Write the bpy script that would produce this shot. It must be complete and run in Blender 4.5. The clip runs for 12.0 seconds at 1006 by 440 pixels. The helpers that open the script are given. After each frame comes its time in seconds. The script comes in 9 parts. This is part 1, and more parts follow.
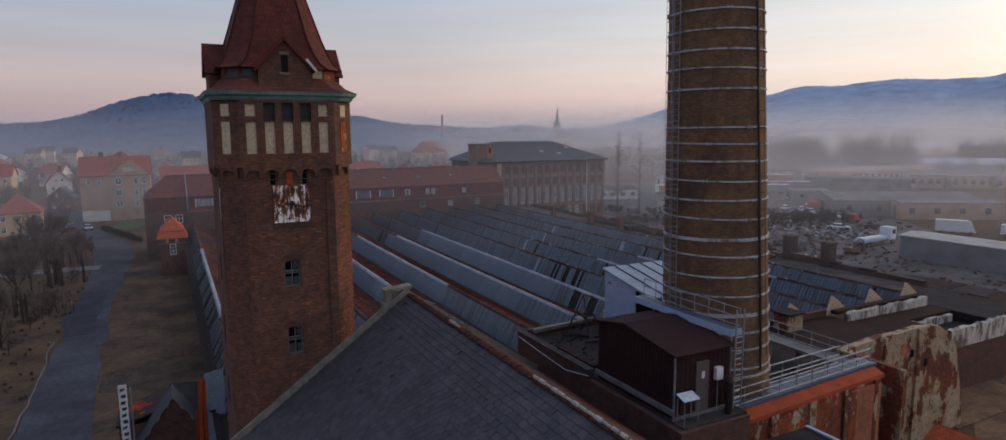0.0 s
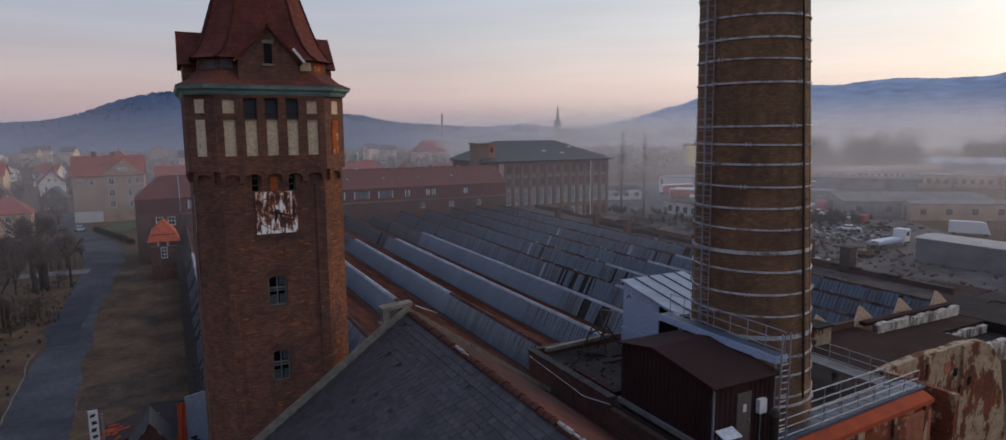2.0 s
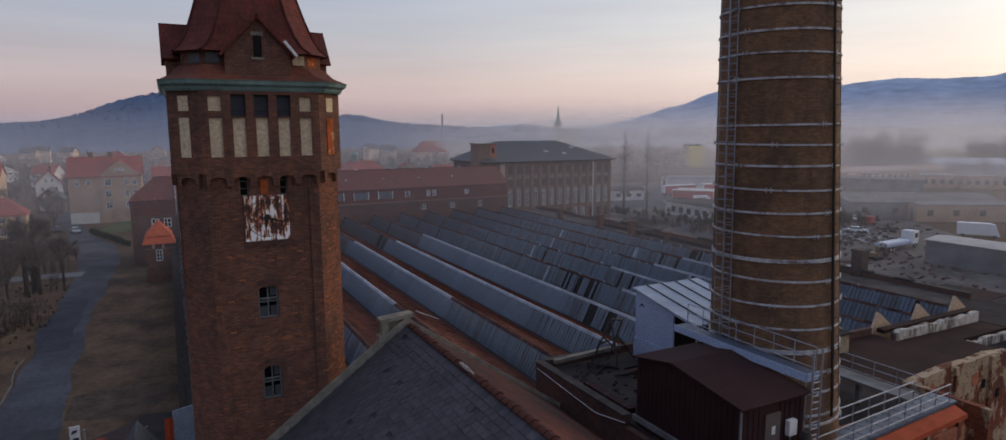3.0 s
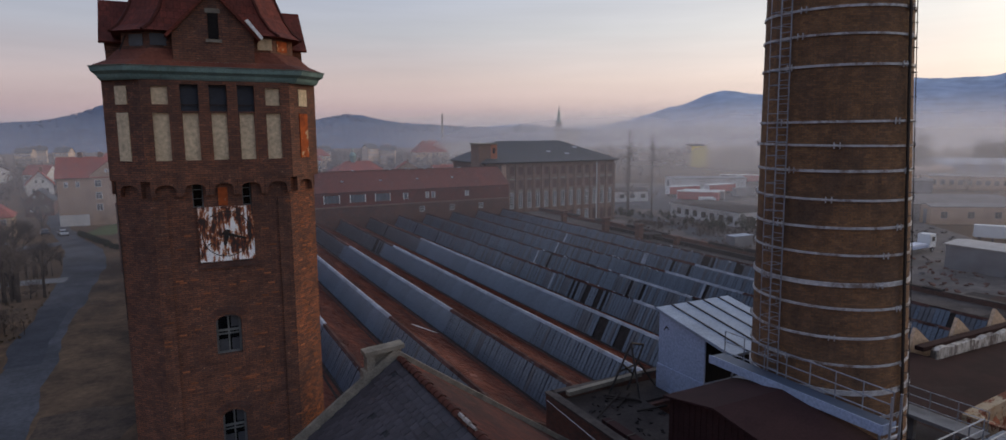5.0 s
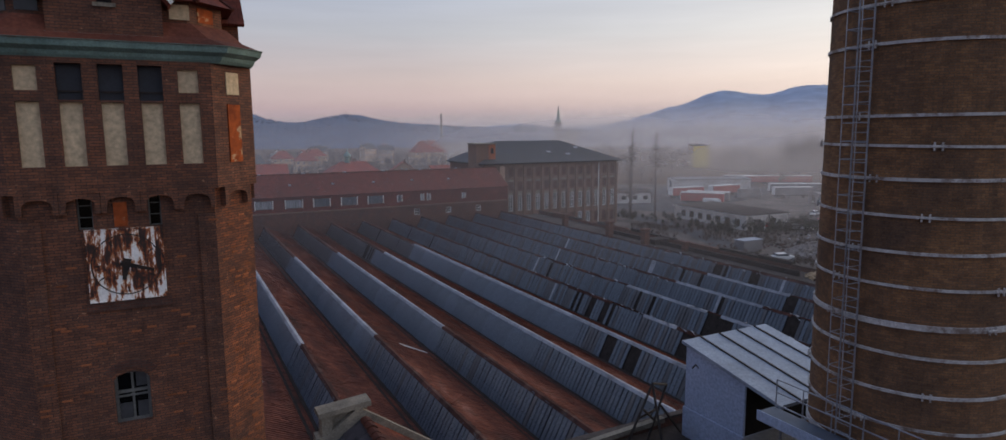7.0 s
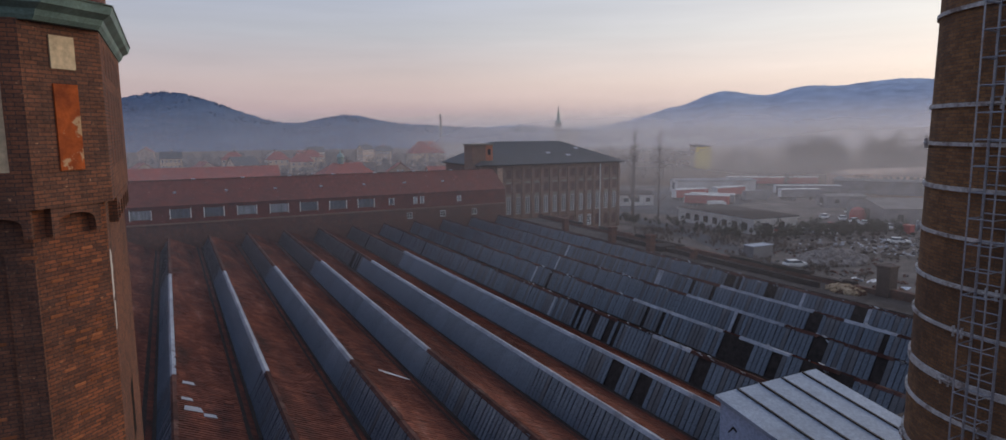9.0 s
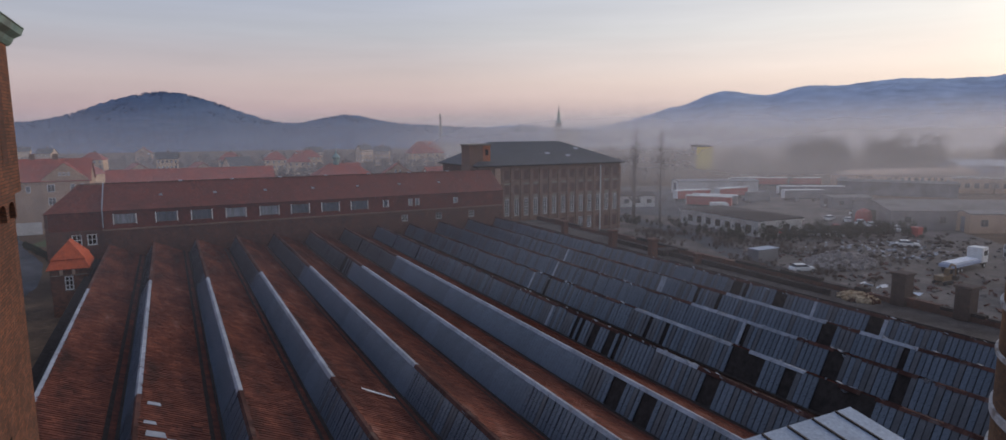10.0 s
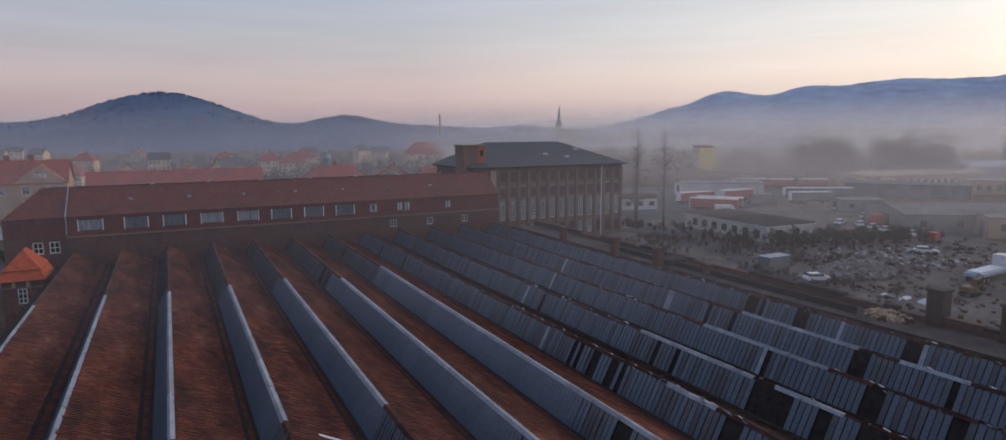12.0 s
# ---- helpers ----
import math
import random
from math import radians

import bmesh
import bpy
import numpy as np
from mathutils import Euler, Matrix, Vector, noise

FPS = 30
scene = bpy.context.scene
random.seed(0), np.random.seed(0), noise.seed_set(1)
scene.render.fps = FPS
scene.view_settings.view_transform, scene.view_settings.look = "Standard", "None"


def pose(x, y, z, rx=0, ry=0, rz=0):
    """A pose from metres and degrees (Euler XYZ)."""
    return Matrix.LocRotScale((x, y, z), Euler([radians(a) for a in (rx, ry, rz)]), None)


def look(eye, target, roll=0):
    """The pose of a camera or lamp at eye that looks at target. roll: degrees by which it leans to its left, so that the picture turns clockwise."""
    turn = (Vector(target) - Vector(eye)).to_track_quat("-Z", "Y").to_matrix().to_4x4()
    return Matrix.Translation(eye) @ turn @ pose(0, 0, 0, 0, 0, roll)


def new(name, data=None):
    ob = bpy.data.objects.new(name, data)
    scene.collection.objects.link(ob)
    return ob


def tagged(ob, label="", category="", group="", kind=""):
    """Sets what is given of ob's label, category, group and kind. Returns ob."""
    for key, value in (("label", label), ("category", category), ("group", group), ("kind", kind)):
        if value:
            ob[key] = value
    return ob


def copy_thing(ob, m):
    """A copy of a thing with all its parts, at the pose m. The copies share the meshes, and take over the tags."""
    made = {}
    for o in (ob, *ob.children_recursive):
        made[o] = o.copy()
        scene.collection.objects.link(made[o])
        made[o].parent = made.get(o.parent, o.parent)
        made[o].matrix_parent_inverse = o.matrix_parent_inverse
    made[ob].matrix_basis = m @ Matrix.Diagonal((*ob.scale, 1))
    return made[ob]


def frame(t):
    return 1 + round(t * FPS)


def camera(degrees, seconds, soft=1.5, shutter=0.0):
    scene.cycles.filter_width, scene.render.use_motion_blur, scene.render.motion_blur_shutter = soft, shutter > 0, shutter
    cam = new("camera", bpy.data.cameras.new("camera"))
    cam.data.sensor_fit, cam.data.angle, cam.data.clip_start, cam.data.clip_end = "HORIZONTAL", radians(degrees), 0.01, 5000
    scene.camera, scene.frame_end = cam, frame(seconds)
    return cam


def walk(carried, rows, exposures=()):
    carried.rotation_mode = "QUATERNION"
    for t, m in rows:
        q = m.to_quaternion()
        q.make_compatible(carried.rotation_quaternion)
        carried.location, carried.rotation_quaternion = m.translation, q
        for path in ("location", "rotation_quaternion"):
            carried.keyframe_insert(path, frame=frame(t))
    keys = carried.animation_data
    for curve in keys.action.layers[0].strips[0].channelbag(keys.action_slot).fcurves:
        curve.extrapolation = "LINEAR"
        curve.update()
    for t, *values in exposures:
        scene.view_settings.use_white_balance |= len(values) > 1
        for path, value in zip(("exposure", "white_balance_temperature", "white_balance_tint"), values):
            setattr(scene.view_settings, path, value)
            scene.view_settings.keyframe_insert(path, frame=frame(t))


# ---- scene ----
cam = camera(75.6, 12.0)
PATH = [
    (0, (-4.878, -6.079, 24.915), (-3.972, -4.318, 24.64), -0.3),
    (0.5, (-4.567, -5.208, 24.896), (-3.661, -3.447, 24.621), -0.3),
    (1, (-4.233, -4.22, 24.905), (-3.326, -2.46, 24.628), -0.3),
    (1.5, (-3.905, -3.247, 24.911), (-2.999, -1.486, 24.633), -0.3),
    (2, (-3.563, -2.2, 24.918), (-2.656, -0.439, 24.64), -0.3),
    (2.5, (-3.237, -1.165, 24.898), (-2.329, 0.595, 24.621), -0.3),
    (3, (-2.851, -0.079, 24.856), (-1.944, 1.683, 24.579), -0.3),
    (5, (-0.862, 4.392, 24.775), (0.044, 6.153, 24.498), -0.3),
    (5.5, (-0.217, 5.649, 24.724), (0.69, 7.41, 24.447), -0.3),
    (6, (0.522, 6.926, 24.702), (1.428, 8.688, 24.425), -0.3),
    (6.5, (1.234, 8.204, 24.676), (2.141, 9.965, 24.399), -0.3),
    (7, (2.033, 9.636, 24.649), (2.941, 11.396, 24.372), -0.3),
    (9, (5.509, 15.045, 24.482), (6.417, 16.806, 24.207), -0.3),
    (9.5, (6.563, 16.508, 24.465), (7.47, 18.269, 24.19), -0.3),
    (10, (7.649, 17.972, 24.454), (8.556, 19.734, 24.179), -0.3),
    (10.5, (8.708, 19.357, 24.417), (9.614, 21.118, 24.143), -0.3),
    (11, (9.748, 20.87, 24.402), (10.654, 22.632, 24.128), -0.3),
    (11.5, (10.782, 22.371, 24.385), (11.687, 24.133, 24.111), -0.3),
    (12, (11.845, 23.887, 24.376), (12.75, 25.649, 24.102), -0.3),
]
walk(cam, [(t, look(eye, aim, lean)) for t, eye, aim, lean in PATH])

# ---- world, sun ----
SUN = Vector((0.93, -0.05, 0.22)).normalized()
world = bpy.data.worlds.new("dawn_sky")
scene.world = world
world.use_nodes = True
wt = world.node_tree
wt.nodes.clear()


def wnode(kind, **values):
    n = wt.nodes.new(kind)
    for key, value in values.items():
        n.inputs[key].default_value = value
    return n


def wmath(op, a, b=None, c=None):
    n = wt.nodes.new("ShaderNodeMath")
    n.operation = op
    for i, v in enumerate((a, b, c)):
        if v is None:
            continue
        if isinstance(v, (int, float)):
            n.inputs[i].default_value = v
        else:
            wt.links.new(v, n.inputs[i])
    return n.outputs[0]


def wmix(fac, a, b, blend="MIX"):
    n = wt.nodes.new("ShaderNodeMix")
    n.data_type, n.blend_type = "RGBA", blend
    for i, v in ((0, fac), (6, a), (7, b)):
        if isinstance(v, (int, float)):
            n.inputs[i].default_value = v
        elif isinstance(v, tuple):
            n.inputs[i].default_value = (*v, 1)
        else:
            wt.links.new(v, n.inputs[i])
    return n.outputs[2]


def ramp_of(tree, value, stops, smooth=False):
    n = tree.nodes.new("ShaderNodeValToRGB")
    n.color_ramp.interpolation = "EASE" if smooth else "LINEAR"
    els = n.color_ramp.elements
    while len(els) < len(stops):
        els.new(0.5)
    for e, (p, c) in zip(els, stops):
        e.position, e.color = p, ((*c, 1) if isinstance(c, tuple) else (c, c, c, 1))
    tree.links.new(value, n.inputs[0])
    return n.outputs[0]


wcoord = wt.nodes.new("ShaderNodeTexCoord")
wsep = wt.nodes.new("ShaderNodeSeparateXYZ")
wt.links.new(wcoord.outputs["Generated"], wsep.inputs[0])
nishita = wt.nodes.new("ShaderNodeTexSky")
nishita.sky_type, nishita.sun_disc = "NISHITA", False
nishita.sun_elevation, nishita.sun_rotation = math.asin(SUN.z), math.atan2(SUN.x, SUN.y)
nishita.dust_density = 4.0
# thin high cloud: pink at the horizon, blue-grey overhead, warm towards the sun
veil = ramp_of(wt, wsep.outputs[2], [(0.0, (0.46, 0.41, 0.46)), (0.03, (0.63, 0.465, 0.465)), (0.07, (0.655, 0.53, 0.515)),
                                     (0.14, (0.54, 0.545, 0.595)), (0.26, (0.362, 0.44, 0.608)), (0.5, (0.38, 0.455, 0.66)), (1.0, (0.37, 0.455, 0.67))])
wdot = wt.nodes.new("ShaderNodeVectorMath")
wdot.operation = "DOT_PRODUCT"
wt.links.new(wcoord.outputs["Generated"], wdot.inputs[0])
wdot.inputs[1].default_value = SUN
glow = ramp_of(wt, wdot.outputs["Value"], [(0.0, 0.0), (0.3, 0.05), (0.6, 0.22), (0.85, 0.47), (1.0, 1.0)])
warm = wmix(1.0, glow, (0.80, 0.72, 0.56), "MULTIPLY")
veil = wmix(1.0, veil, ramp_of(wt, wmath("MULTIPLY_ADD", wdot.outputs["Value"], 0.5, 0.5), [(0.3, (0.84, 0.86, 0.92)), (0.75, (1.0, 1.0, 1.0))]), "MULTIPLY")
sky = wmix(1.0, veil, warm, "ADD")
streak_map = wt.nodes.new("ShaderNodeMapping")
streak_map.inputs["Scale"].default_value = (1.2, 1.2, 14.0)
streak_map.inputs["Rotation"].default_value = (0.04, -0.03, 0.3)
wt.links.new(wcoord.outputs["Generated"], streak_map.inputs[0])
streak = wnode("ShaderNodeTexNoise", Scale=2.2, Detail=6.0, Roughness=0.55)
wt.links.new(streak_map.outputs[0], streak.inputs["Vector"])
bands = ramp_of(wt, streak.outputs[0], [(0.3, 0.95), (0.7, 1.06)])
sky = wmix(1.0, sky, bands, "MULTIPLY")
low_sky = wnode("ShaderNodeBackground", Strength=0.10)
wt.links.new(nishita.outputs[0], low_sky.inputs[0])
high_cloud = wnode("ShaderNodeBackground", Strength=1.04)
wt.links.new(sky, high_cloud.inputs[0])
both = wt.nodes.new("ShaderNodeMixShader")
both.inputs[0].default_value = 0.88
wt.links.new(low_sky.outputs[0], both.inputs[1])
wt.links.new(high_cloud.outputs[0], both.inputs[2])
wt.links.new(both.outputs[0], wt.nodes.new("ShaderNodeOutputWorld").inputs[0])

sun_data = bpy.data.lights.new("sun", "SUN")
sun_data.energy, sun_data.angle, sun_data.color = 0.75, radians(22), (1.0, 0.78, 0.58)
sun = new("sun", sun_data)
sun.matrix_world = look((0, 0, 0), tuple(-SUN))
sun.location = (200, -20, 60)


# ---- materials ----
def base_mat(name):
    m = bpy.data.materials.new(name)
    m.use_nodes = True
    t = m.node_tree
    b = t.nodes["Principled BSDF"]
    return m, t, b


def coords(t, kind="Object", scale=(1, 1, 1)):
    c = t.nodes.new("ShaderNodeTexCoord")
    mp = t.nodes.new("ShaderNodeMapping")
    mp.inputs["Scale"].default_value = scale
    t.links.new(c.outputs[kind], mp.inputs[0])
    return mp.outputs[0]


def noise_of(t, vec, scale, detail=5.0, rough=0.6):
    n = t.nodes.new("ShaderNodeTexNoise")
    n.inputs["Scale"].default_value, n.inputs["Detail"].default_value, n.inputs["Roughness"].default_value = scale, detail, rough
    t.links.new(vec, n.inputs["Vector"])
    return n.outputs[0]


def mixed(t, fac, a, b, blend="MIX"):
    n = t.nodes.new("ShaderNodeMix")
    n.data_type, n.blend_type = "RGBA", blend
    for i, v in ((0, fac), (6, a), (7, b)):
        if isinstance(v, (int, float)):
            n.inputs[i].default_value = v
        elif isinstance(v, tuple):
            n.inputs[i].default_value = (*v, 1)
        else:
            t.links.new(v, n.inputs[i])
    return n.outputs[2]


def bumped(t, b, height, strength, distance=0.02):
    n = t.nodes.new("ShaderNodeBump")
    n.inputs["Strength"].default_value, n.inputs["Distance"].default_value = strength, distance
    t.links.new(height, n.inputs["Height"])
    t.links.new(n.outputs[0], b.inputs["Normal"])


def surface(name, c1, c2, stain=None, scale=1.0, fine=14.0, rough=0.8, bump=0.25, metal=0.0, kind="Object", stretch=(1, 1, 1), vary=0.0, island=0.0, stain_at=(0.55, 0.72)):
    """Two colours mixed by broad and fine noise, with stains of their own shape."""
    m, t, b = base_mat(name)
    v = coords(t, kind, stretch)
    broad, grain = noise_of(t, v, scale), noise_of(t, v, fine, 4)
    f = ramp_of(t, broad, [(0.35, 0.0), (0.65, 1.0)])
    col = mixed(t, f, c1, c2)
    col = mixed(t, 0.55, col, ramp_of(t, grain, [(0.3, 0.55), (0.7, 1.45)]), "MULTIPLY")
    if stain:
        s = noise_of(t, v, scale * 0.45, 7, 0.7)
        col = mixed(t, ramp_of(t, s, [(stain_at[0], 0.0), (stain_at[1], 0.85)]), col, stain)
    if island:
        geo = t.nodes.new("ShaderNodeNewGeometry")
        col = mixed(t, 1.0, col, ramp_of(t, geo.outputs["Random Per Island"], [(0.0, 1 - island), (1.0, 1 + island)]), "MULTIPLY")
    if vary:
        info = t.nodes.new("ShaderNodeObjectInfo")
        col = mixed(t, 1.0, col, ramp_of(t, info.outputs["Random"], [(0.0, 1 - vary), (1.0, 1 + vary)]), "MULTIPLY")
    t.links.new(col, b.inputs["Base Color"])
    b.inputs["Metallic"].default_value = metal
    b.inputs["Specular IOR Level"].default_value = 0.06 if rough > 0.74 else 0.5
    t.links.new(ramp_of(t, grain, [(0.2, max(rough - 0.12, 0.05)), (0.8, min(rough + 0.1, 1.0))]), b.inputs["Roughness"])
    bumped(t, b, grain, bump)
    return m


def bricks(name, c1, c2, mortar, soot, width=0.25, row=0.077, stain=0.5, pale=None):
    """Old brickwork in metres on face coordinates, with odd bricks, soot and pale patches."""
    m, t, b = base_mat(name)
    uv = coords(t, "UV")
    br = t.nodes.new("ShaderNodeTexBrick")
    t.links.new(uv, br.inputs["Vector"])
    for key, value in (("Scale", 1.0), ("Mortar Size", 0.009), ("Mortar Smooth", 0.3), ("Bias", -0.1), ("Brick Width", width), ("Row Height", row)):
        br.inputs[key].default_value = value
    br.inputs["Color1"].default_value, br.inputs["Color2"].default_value, br.inputs["Mortar"].default_value = (*c1, 1), (*c2, 1), (*mortar, 1)
    v = coords(t, "Object")
    broad, mid, fine = noise_of(t, v, 0.35, 6, 0.65), noise_of(t, v, 2.3, 5), noise_of(t, v, 22, 3)
    col = mixed(t, ramp_of(t, broad, [(0.42, 0.0), (0.70, stain)]), br.outputs[0], soot)
    streaks = noise_of(t, coords(t, "Object", (2.2, 2.2, 0.18)), 1.0, 5)
    col = mixed(t, ramp_of(t, streaks, [(0.5, 0.0), (0.75, stain * 0.7)]), col, soot)
    if pale:
        chips = noise_of(t, coords(t, "UV", (7.0, 13.0, 1)), 1.0, 2)
        gate = ramp_of(t, mid, [(0.5, 0.0), (0.62, 1.0)])
        col = mixed(t, mixed(t, 1.0, ramp_of(t, chips, [(0.64, 0.0), (0.70, 0.8)]), gate, "MULTIPLY"), col, pale)
    col = mixed(t, 0.6, col, ramp_of(t, fine, [(0.3, 0.6), (0.7, 1.4)]), "MULTIPLY")
    col = mixed(t, 0.5, col, ramp_of(t, mid, [(0.3, 0.6), (0.7, 1.4)]), "MULTIPLY")
    t.links.new(col, b.inputs["Base Color"])
    b.inputs["Roughness"].default_value = 0.9
    b.inputs["Specular IOR Level"].default_value = 0.2
    h = mixed(t, 0.35, ramp_of(t, br.outputs["Fac"], [(0.0, 1.0), (1.0, 0.0)]), fine)
    bumped(t, b, h, 0.6, 0.012)
    return m


def peeling(name, brick1, brick2, plaster, white, cover=0.5):
    """Old wall whose plaster has come off in ragged patches, with bare brick, grime and run marks."""
    m = bricks(name, brick1, brick2, tuple(x * 0.5 for x in brick2), (0.05, 0.03, 0.022), stain=0.8)
    t = m.node_tree
    b = t.nodes["Principled BSDF"]
    raw = b.inputs["Base Color"].links[0].from_socket
    v = coords(t, "Object")
    shape, shade, spots = noise_of(t, coords(t, "Object", (1, 1, 0.6)), 0.42, 9, 0.72), noise_of(t, v, 1.1, 7, 0.7), noise_of(t, v, 2.7, 6, 0.7)
    coat = mixed(t, ramp_of(t, shade, [(0.38, 0.0), (0.62, 1.0)]), plaster, white)
    coat = mixed(t, ramp_of(t, spots, [(0.54, 0.0), (0.66, 0.8)]), coat, tuple(x * 0.28 for x in plaster))
    edge = ramp_of(t, shape, [(1 - cover - 0.012, 0.0), (1 - cover + 0.012, 1.0)])
    t.links.new(mixed(t, edge, raw, coat), b.inputs["Base Color"])
    return m


def tiles(name, c1, c2, moss, width=0.22, row=0.3, bump=0.8, stain=0.6, rough=0.85):
    """Small roofing tiles or slates in rows, on face coordinates."""
    m, t, b = base_mat(name)
    uv = coords(t, "UV")
    br = t.nodes.new("ShaderNodeTexBrick")
    t.links.new(uv, br.inputs["Vector"])
    for key, value in (("Scale", 1.0), ("Mortar Size", 0.012), ("Mortar Smooth", 0.6), ("Bias", 0.0), ("Brick Width", width), ("Row Height", row)):
        br.inputs[key].default_value = value
    dark = tuple(x * 0.35 for x in c1)
    br.inputs["Color1"].default_value, br.inputs["Color2"].default_value, br.inputs["Mortar"].default_value = (*c1, 1), (*c2, 1), (*dark, 1)
    v = coords(t, "Object")
    broad, mid, fine = noise_of(t, v, 0.22, 7, 0.7), noise_of(t, v, 1.6, 5, 0.7), noise_of(t, v, 18, 3)
    col = mixed(t, ramp_of(t, broad, [(0.40, 0.0), (0.62, stain)]), br.outputs[0], moss)
    col = mixed(t, 0.7, col, ramp_of(t, mid, [(0.25, 0.45), (0.75, 1.55)]), "MULTIPLY")
    col = mixed(t, 0.5, col, ramp_of(t, fine, [(0.3, 0.6), (0.7, 1.4)]), "MULTIPLY")
    t.links.new(col, b.inputs["Base Color"])
    b.inputs["Roughness"].default_value = rough
    b.inputs["Specular IOR Level"].default_value = 0.2 if rough > 0.7 else 0.4
    wave = t.nodes.new("ShaderNodeTexWave")
    wave.wave_type, wave.bands_direction, wave.wave_profile = "BANDS", "Y", "SAW"
    wave.inputs["Scale"].default_value, wave.inputs["Distortion"].default_value = 0.314 / row, 0.3
    t.links.new(uv, wave.inputs["Vector"])
    h = mixed(t, 0.4, wave.outputs["Fac"], mixed(t, 0.5, ramp_of(t, br.outputs["Fac"], [(0.0, 1.0), (1.0, 0.0)]), fine))
    bumped(t, b, h, bump, 0.03)
    return m


def glass_mat(name, tint=(0.5, 0.55, 0.6), see=0.55):
    m, t, b = base_mat(name)
    t.nodes.remove(b)
    clear, shine = t.nodes.new("ShaderNodeBsdfTransparent"), t.nodes.new("ShaderNodeBsdfGlossy")
    clear.inputs[0].default_value = (*[c * see for c in tint], 1)
    shine.inputs["Roughness"].default_value = 0.08
    fres = t.nodes.new("ShaderNodeFresnel")
    fres.inputs[0].default_value = 1.5
    mx = t.nodes.new("ShaderNodeMixShader")
    t.links.new(fres.outputs[0], mx.inputs[0])
    t.links.new(clear.outputs[0], mx.inputs[1])
    t.links.new(shine.outputs[0], mx.inputs[2])
    t.links.new(mx.outputs[0], t.nodes["Material Output"].inputs[0])
    return m


def mist_mat(name, thick, top, dist, west=1.0, patch=0.008):
    """Dawn mist: a thin scattering sheet, patchy, that thins out upwards."""
    m, t, b = base_mat(name)
    t.nodes.remove(b)
    v = coords(t, "Object")
    sep = t.nodes.new("ShaderNodeSeparateXYZ")
    t.links.new(v, sep.inputs[0])
    rise = t.nodes.new("ShaderNodeMapRange")
    rise.interpolation_type = "SMOOTHSTEP"
    for key, value in ((1, top * 0.25), (2, top), (3, 1.0), (4, 0.0)):
        rise.inputs[key].default_value = value
    t.links.new(sep.outputs[2], rise.inputs[0])
    n = noise_of(t, coords(t, "Object", (patch, patch, patch * 2.2)), 1.0, 6, 0.55)
    patchy = ramp_of(t, n, [(0.3, 0.45), (0.7, 1.35)])
    lift = t.nodes.new("ShaderNodeMapRange")
    lift.interpolation_type = "SMOOTHSTEP"
    for key, value in ((1, 6.0 if dist < 150 else -1.0), (2, 17.0 if dist < 150 else 9.0), (3, 0.0), (4, 1.0)):
        lift.inputs[key].default_value = value
    t.links.new(sep.outputs[2], lift.inputs[0])
    f = mixed(t, 1.0, rise.outputs[0], patchy, "MULTIPLY")
    f = mixed(t, 1.0, f, lift.outputs[0], "MULTIPLY")
    f = mixed(t, 1.0, f, (thick, thick, thick), "MULTIPLY")
    east = t.nodes.new("ShaderNodeMapRange")
    east.interpolation_type = "SMOOTHSTEP"
    for key, value in ((1, (0.45 if dist < 200 else 0.1) * dist), (2, 0.85 * dist), (3, west), (4, 2.0 if dist < 100 else 1.25 if 150 < dist < 200 else 1.7 if dist < 300 else 1.2)):
        east.inputs[key].default_value = value
    t.links.new(sep.outputs[0], east.inputs[0])
    f = mixed(t, 1.0, f, east.outputs[0], "MULTIPLY")
    clear, d, tr = t.nodes.new("ShaderNodeBsdfTransparent"), t.nodes.new("ShaderNodeBsdfDiffuse"), t.nodes.new("ShaderNodeBsdfTranslucent")
    for s in (d, tr):
        s.inputs[0].default_value = (0.94, 0.895, 0.885, 1)
    half, mx = t.nodes.new("ShaderNodeMixShader"), t.nodes.new("ShaderNodeMixShader")
    half.inputs[0].default_value = 0.5
    t.links.new(d.outputs[0], half.inputs[1])
    t.links.new(tr.outputs[0], half.inputs[2])
    t.links.new(f, mx.inputs[0])
    t.links.new(clear.outputs[0], mx.inputs[1])
    t.links.new(half.outputs[0], mx.inputs[2])
    t.links.new(mx.outputs[0], t.nodes["Material Output"].inputs[0])
    return m


BRICK = bricks("tower_brick", (0.240, 0.098, 0.055), (0.122, 0.060, 0.042), (0.060, 0.046, 0.040), (0.055, 0.038, 0.033), stain=0.6, pale=(0.46, 0.25, 0.14))
# brighter copy of the tower brick: spalling plus painted low sunlight
BRICK_SPALLED_LIT = bricks("spalled_sunlit_brick", (0.31, 0.105, 0.047), (0.120, 0.055, 0.038), (0.060, 0.046, 0.040), (0.055, 0.038, 0.033), stain=0.6, pale=(0.46, 0.20, 0.09))
BRICK_DARK = bricks("dark_brick", (0.145, 0.060, 0.040), (0.092, 0.044, 0.033), (0.085, 0.068, 0.058), (0.05, 0.04, 0.038))
BRICK_SOOT = bricks("sooty_brick", (0.075, 0.045, 0.036), (0.048, 0.032, 0.028), (0.05, 0.042, 0.038), (0.022, 0.018, 0.017), stain=0.8)
BRICK_MILL = bricks("mill_brick", (0.215, 0.118, 0.080), (0.16, 0.088, 0.060), (0.22, 0.18, 0.15), (0.10, 0.075, 0.06))
BRICK_CHIMNEY = bricks("chimney_brick", (0.255, 0.132, 0.060), (0.150, 0.080, 0.043), (0.12, 0.09, 0.066), (0.060, 0.044, 0.036), stain=0.75)
BRICK_ORANGE = bricks("orange_brick", (0.50, 0.15, 0.06), (0.36, 0.11, 0.05), (0.30, 0.2, 0.15), (0.16, 0.07, 0.045))


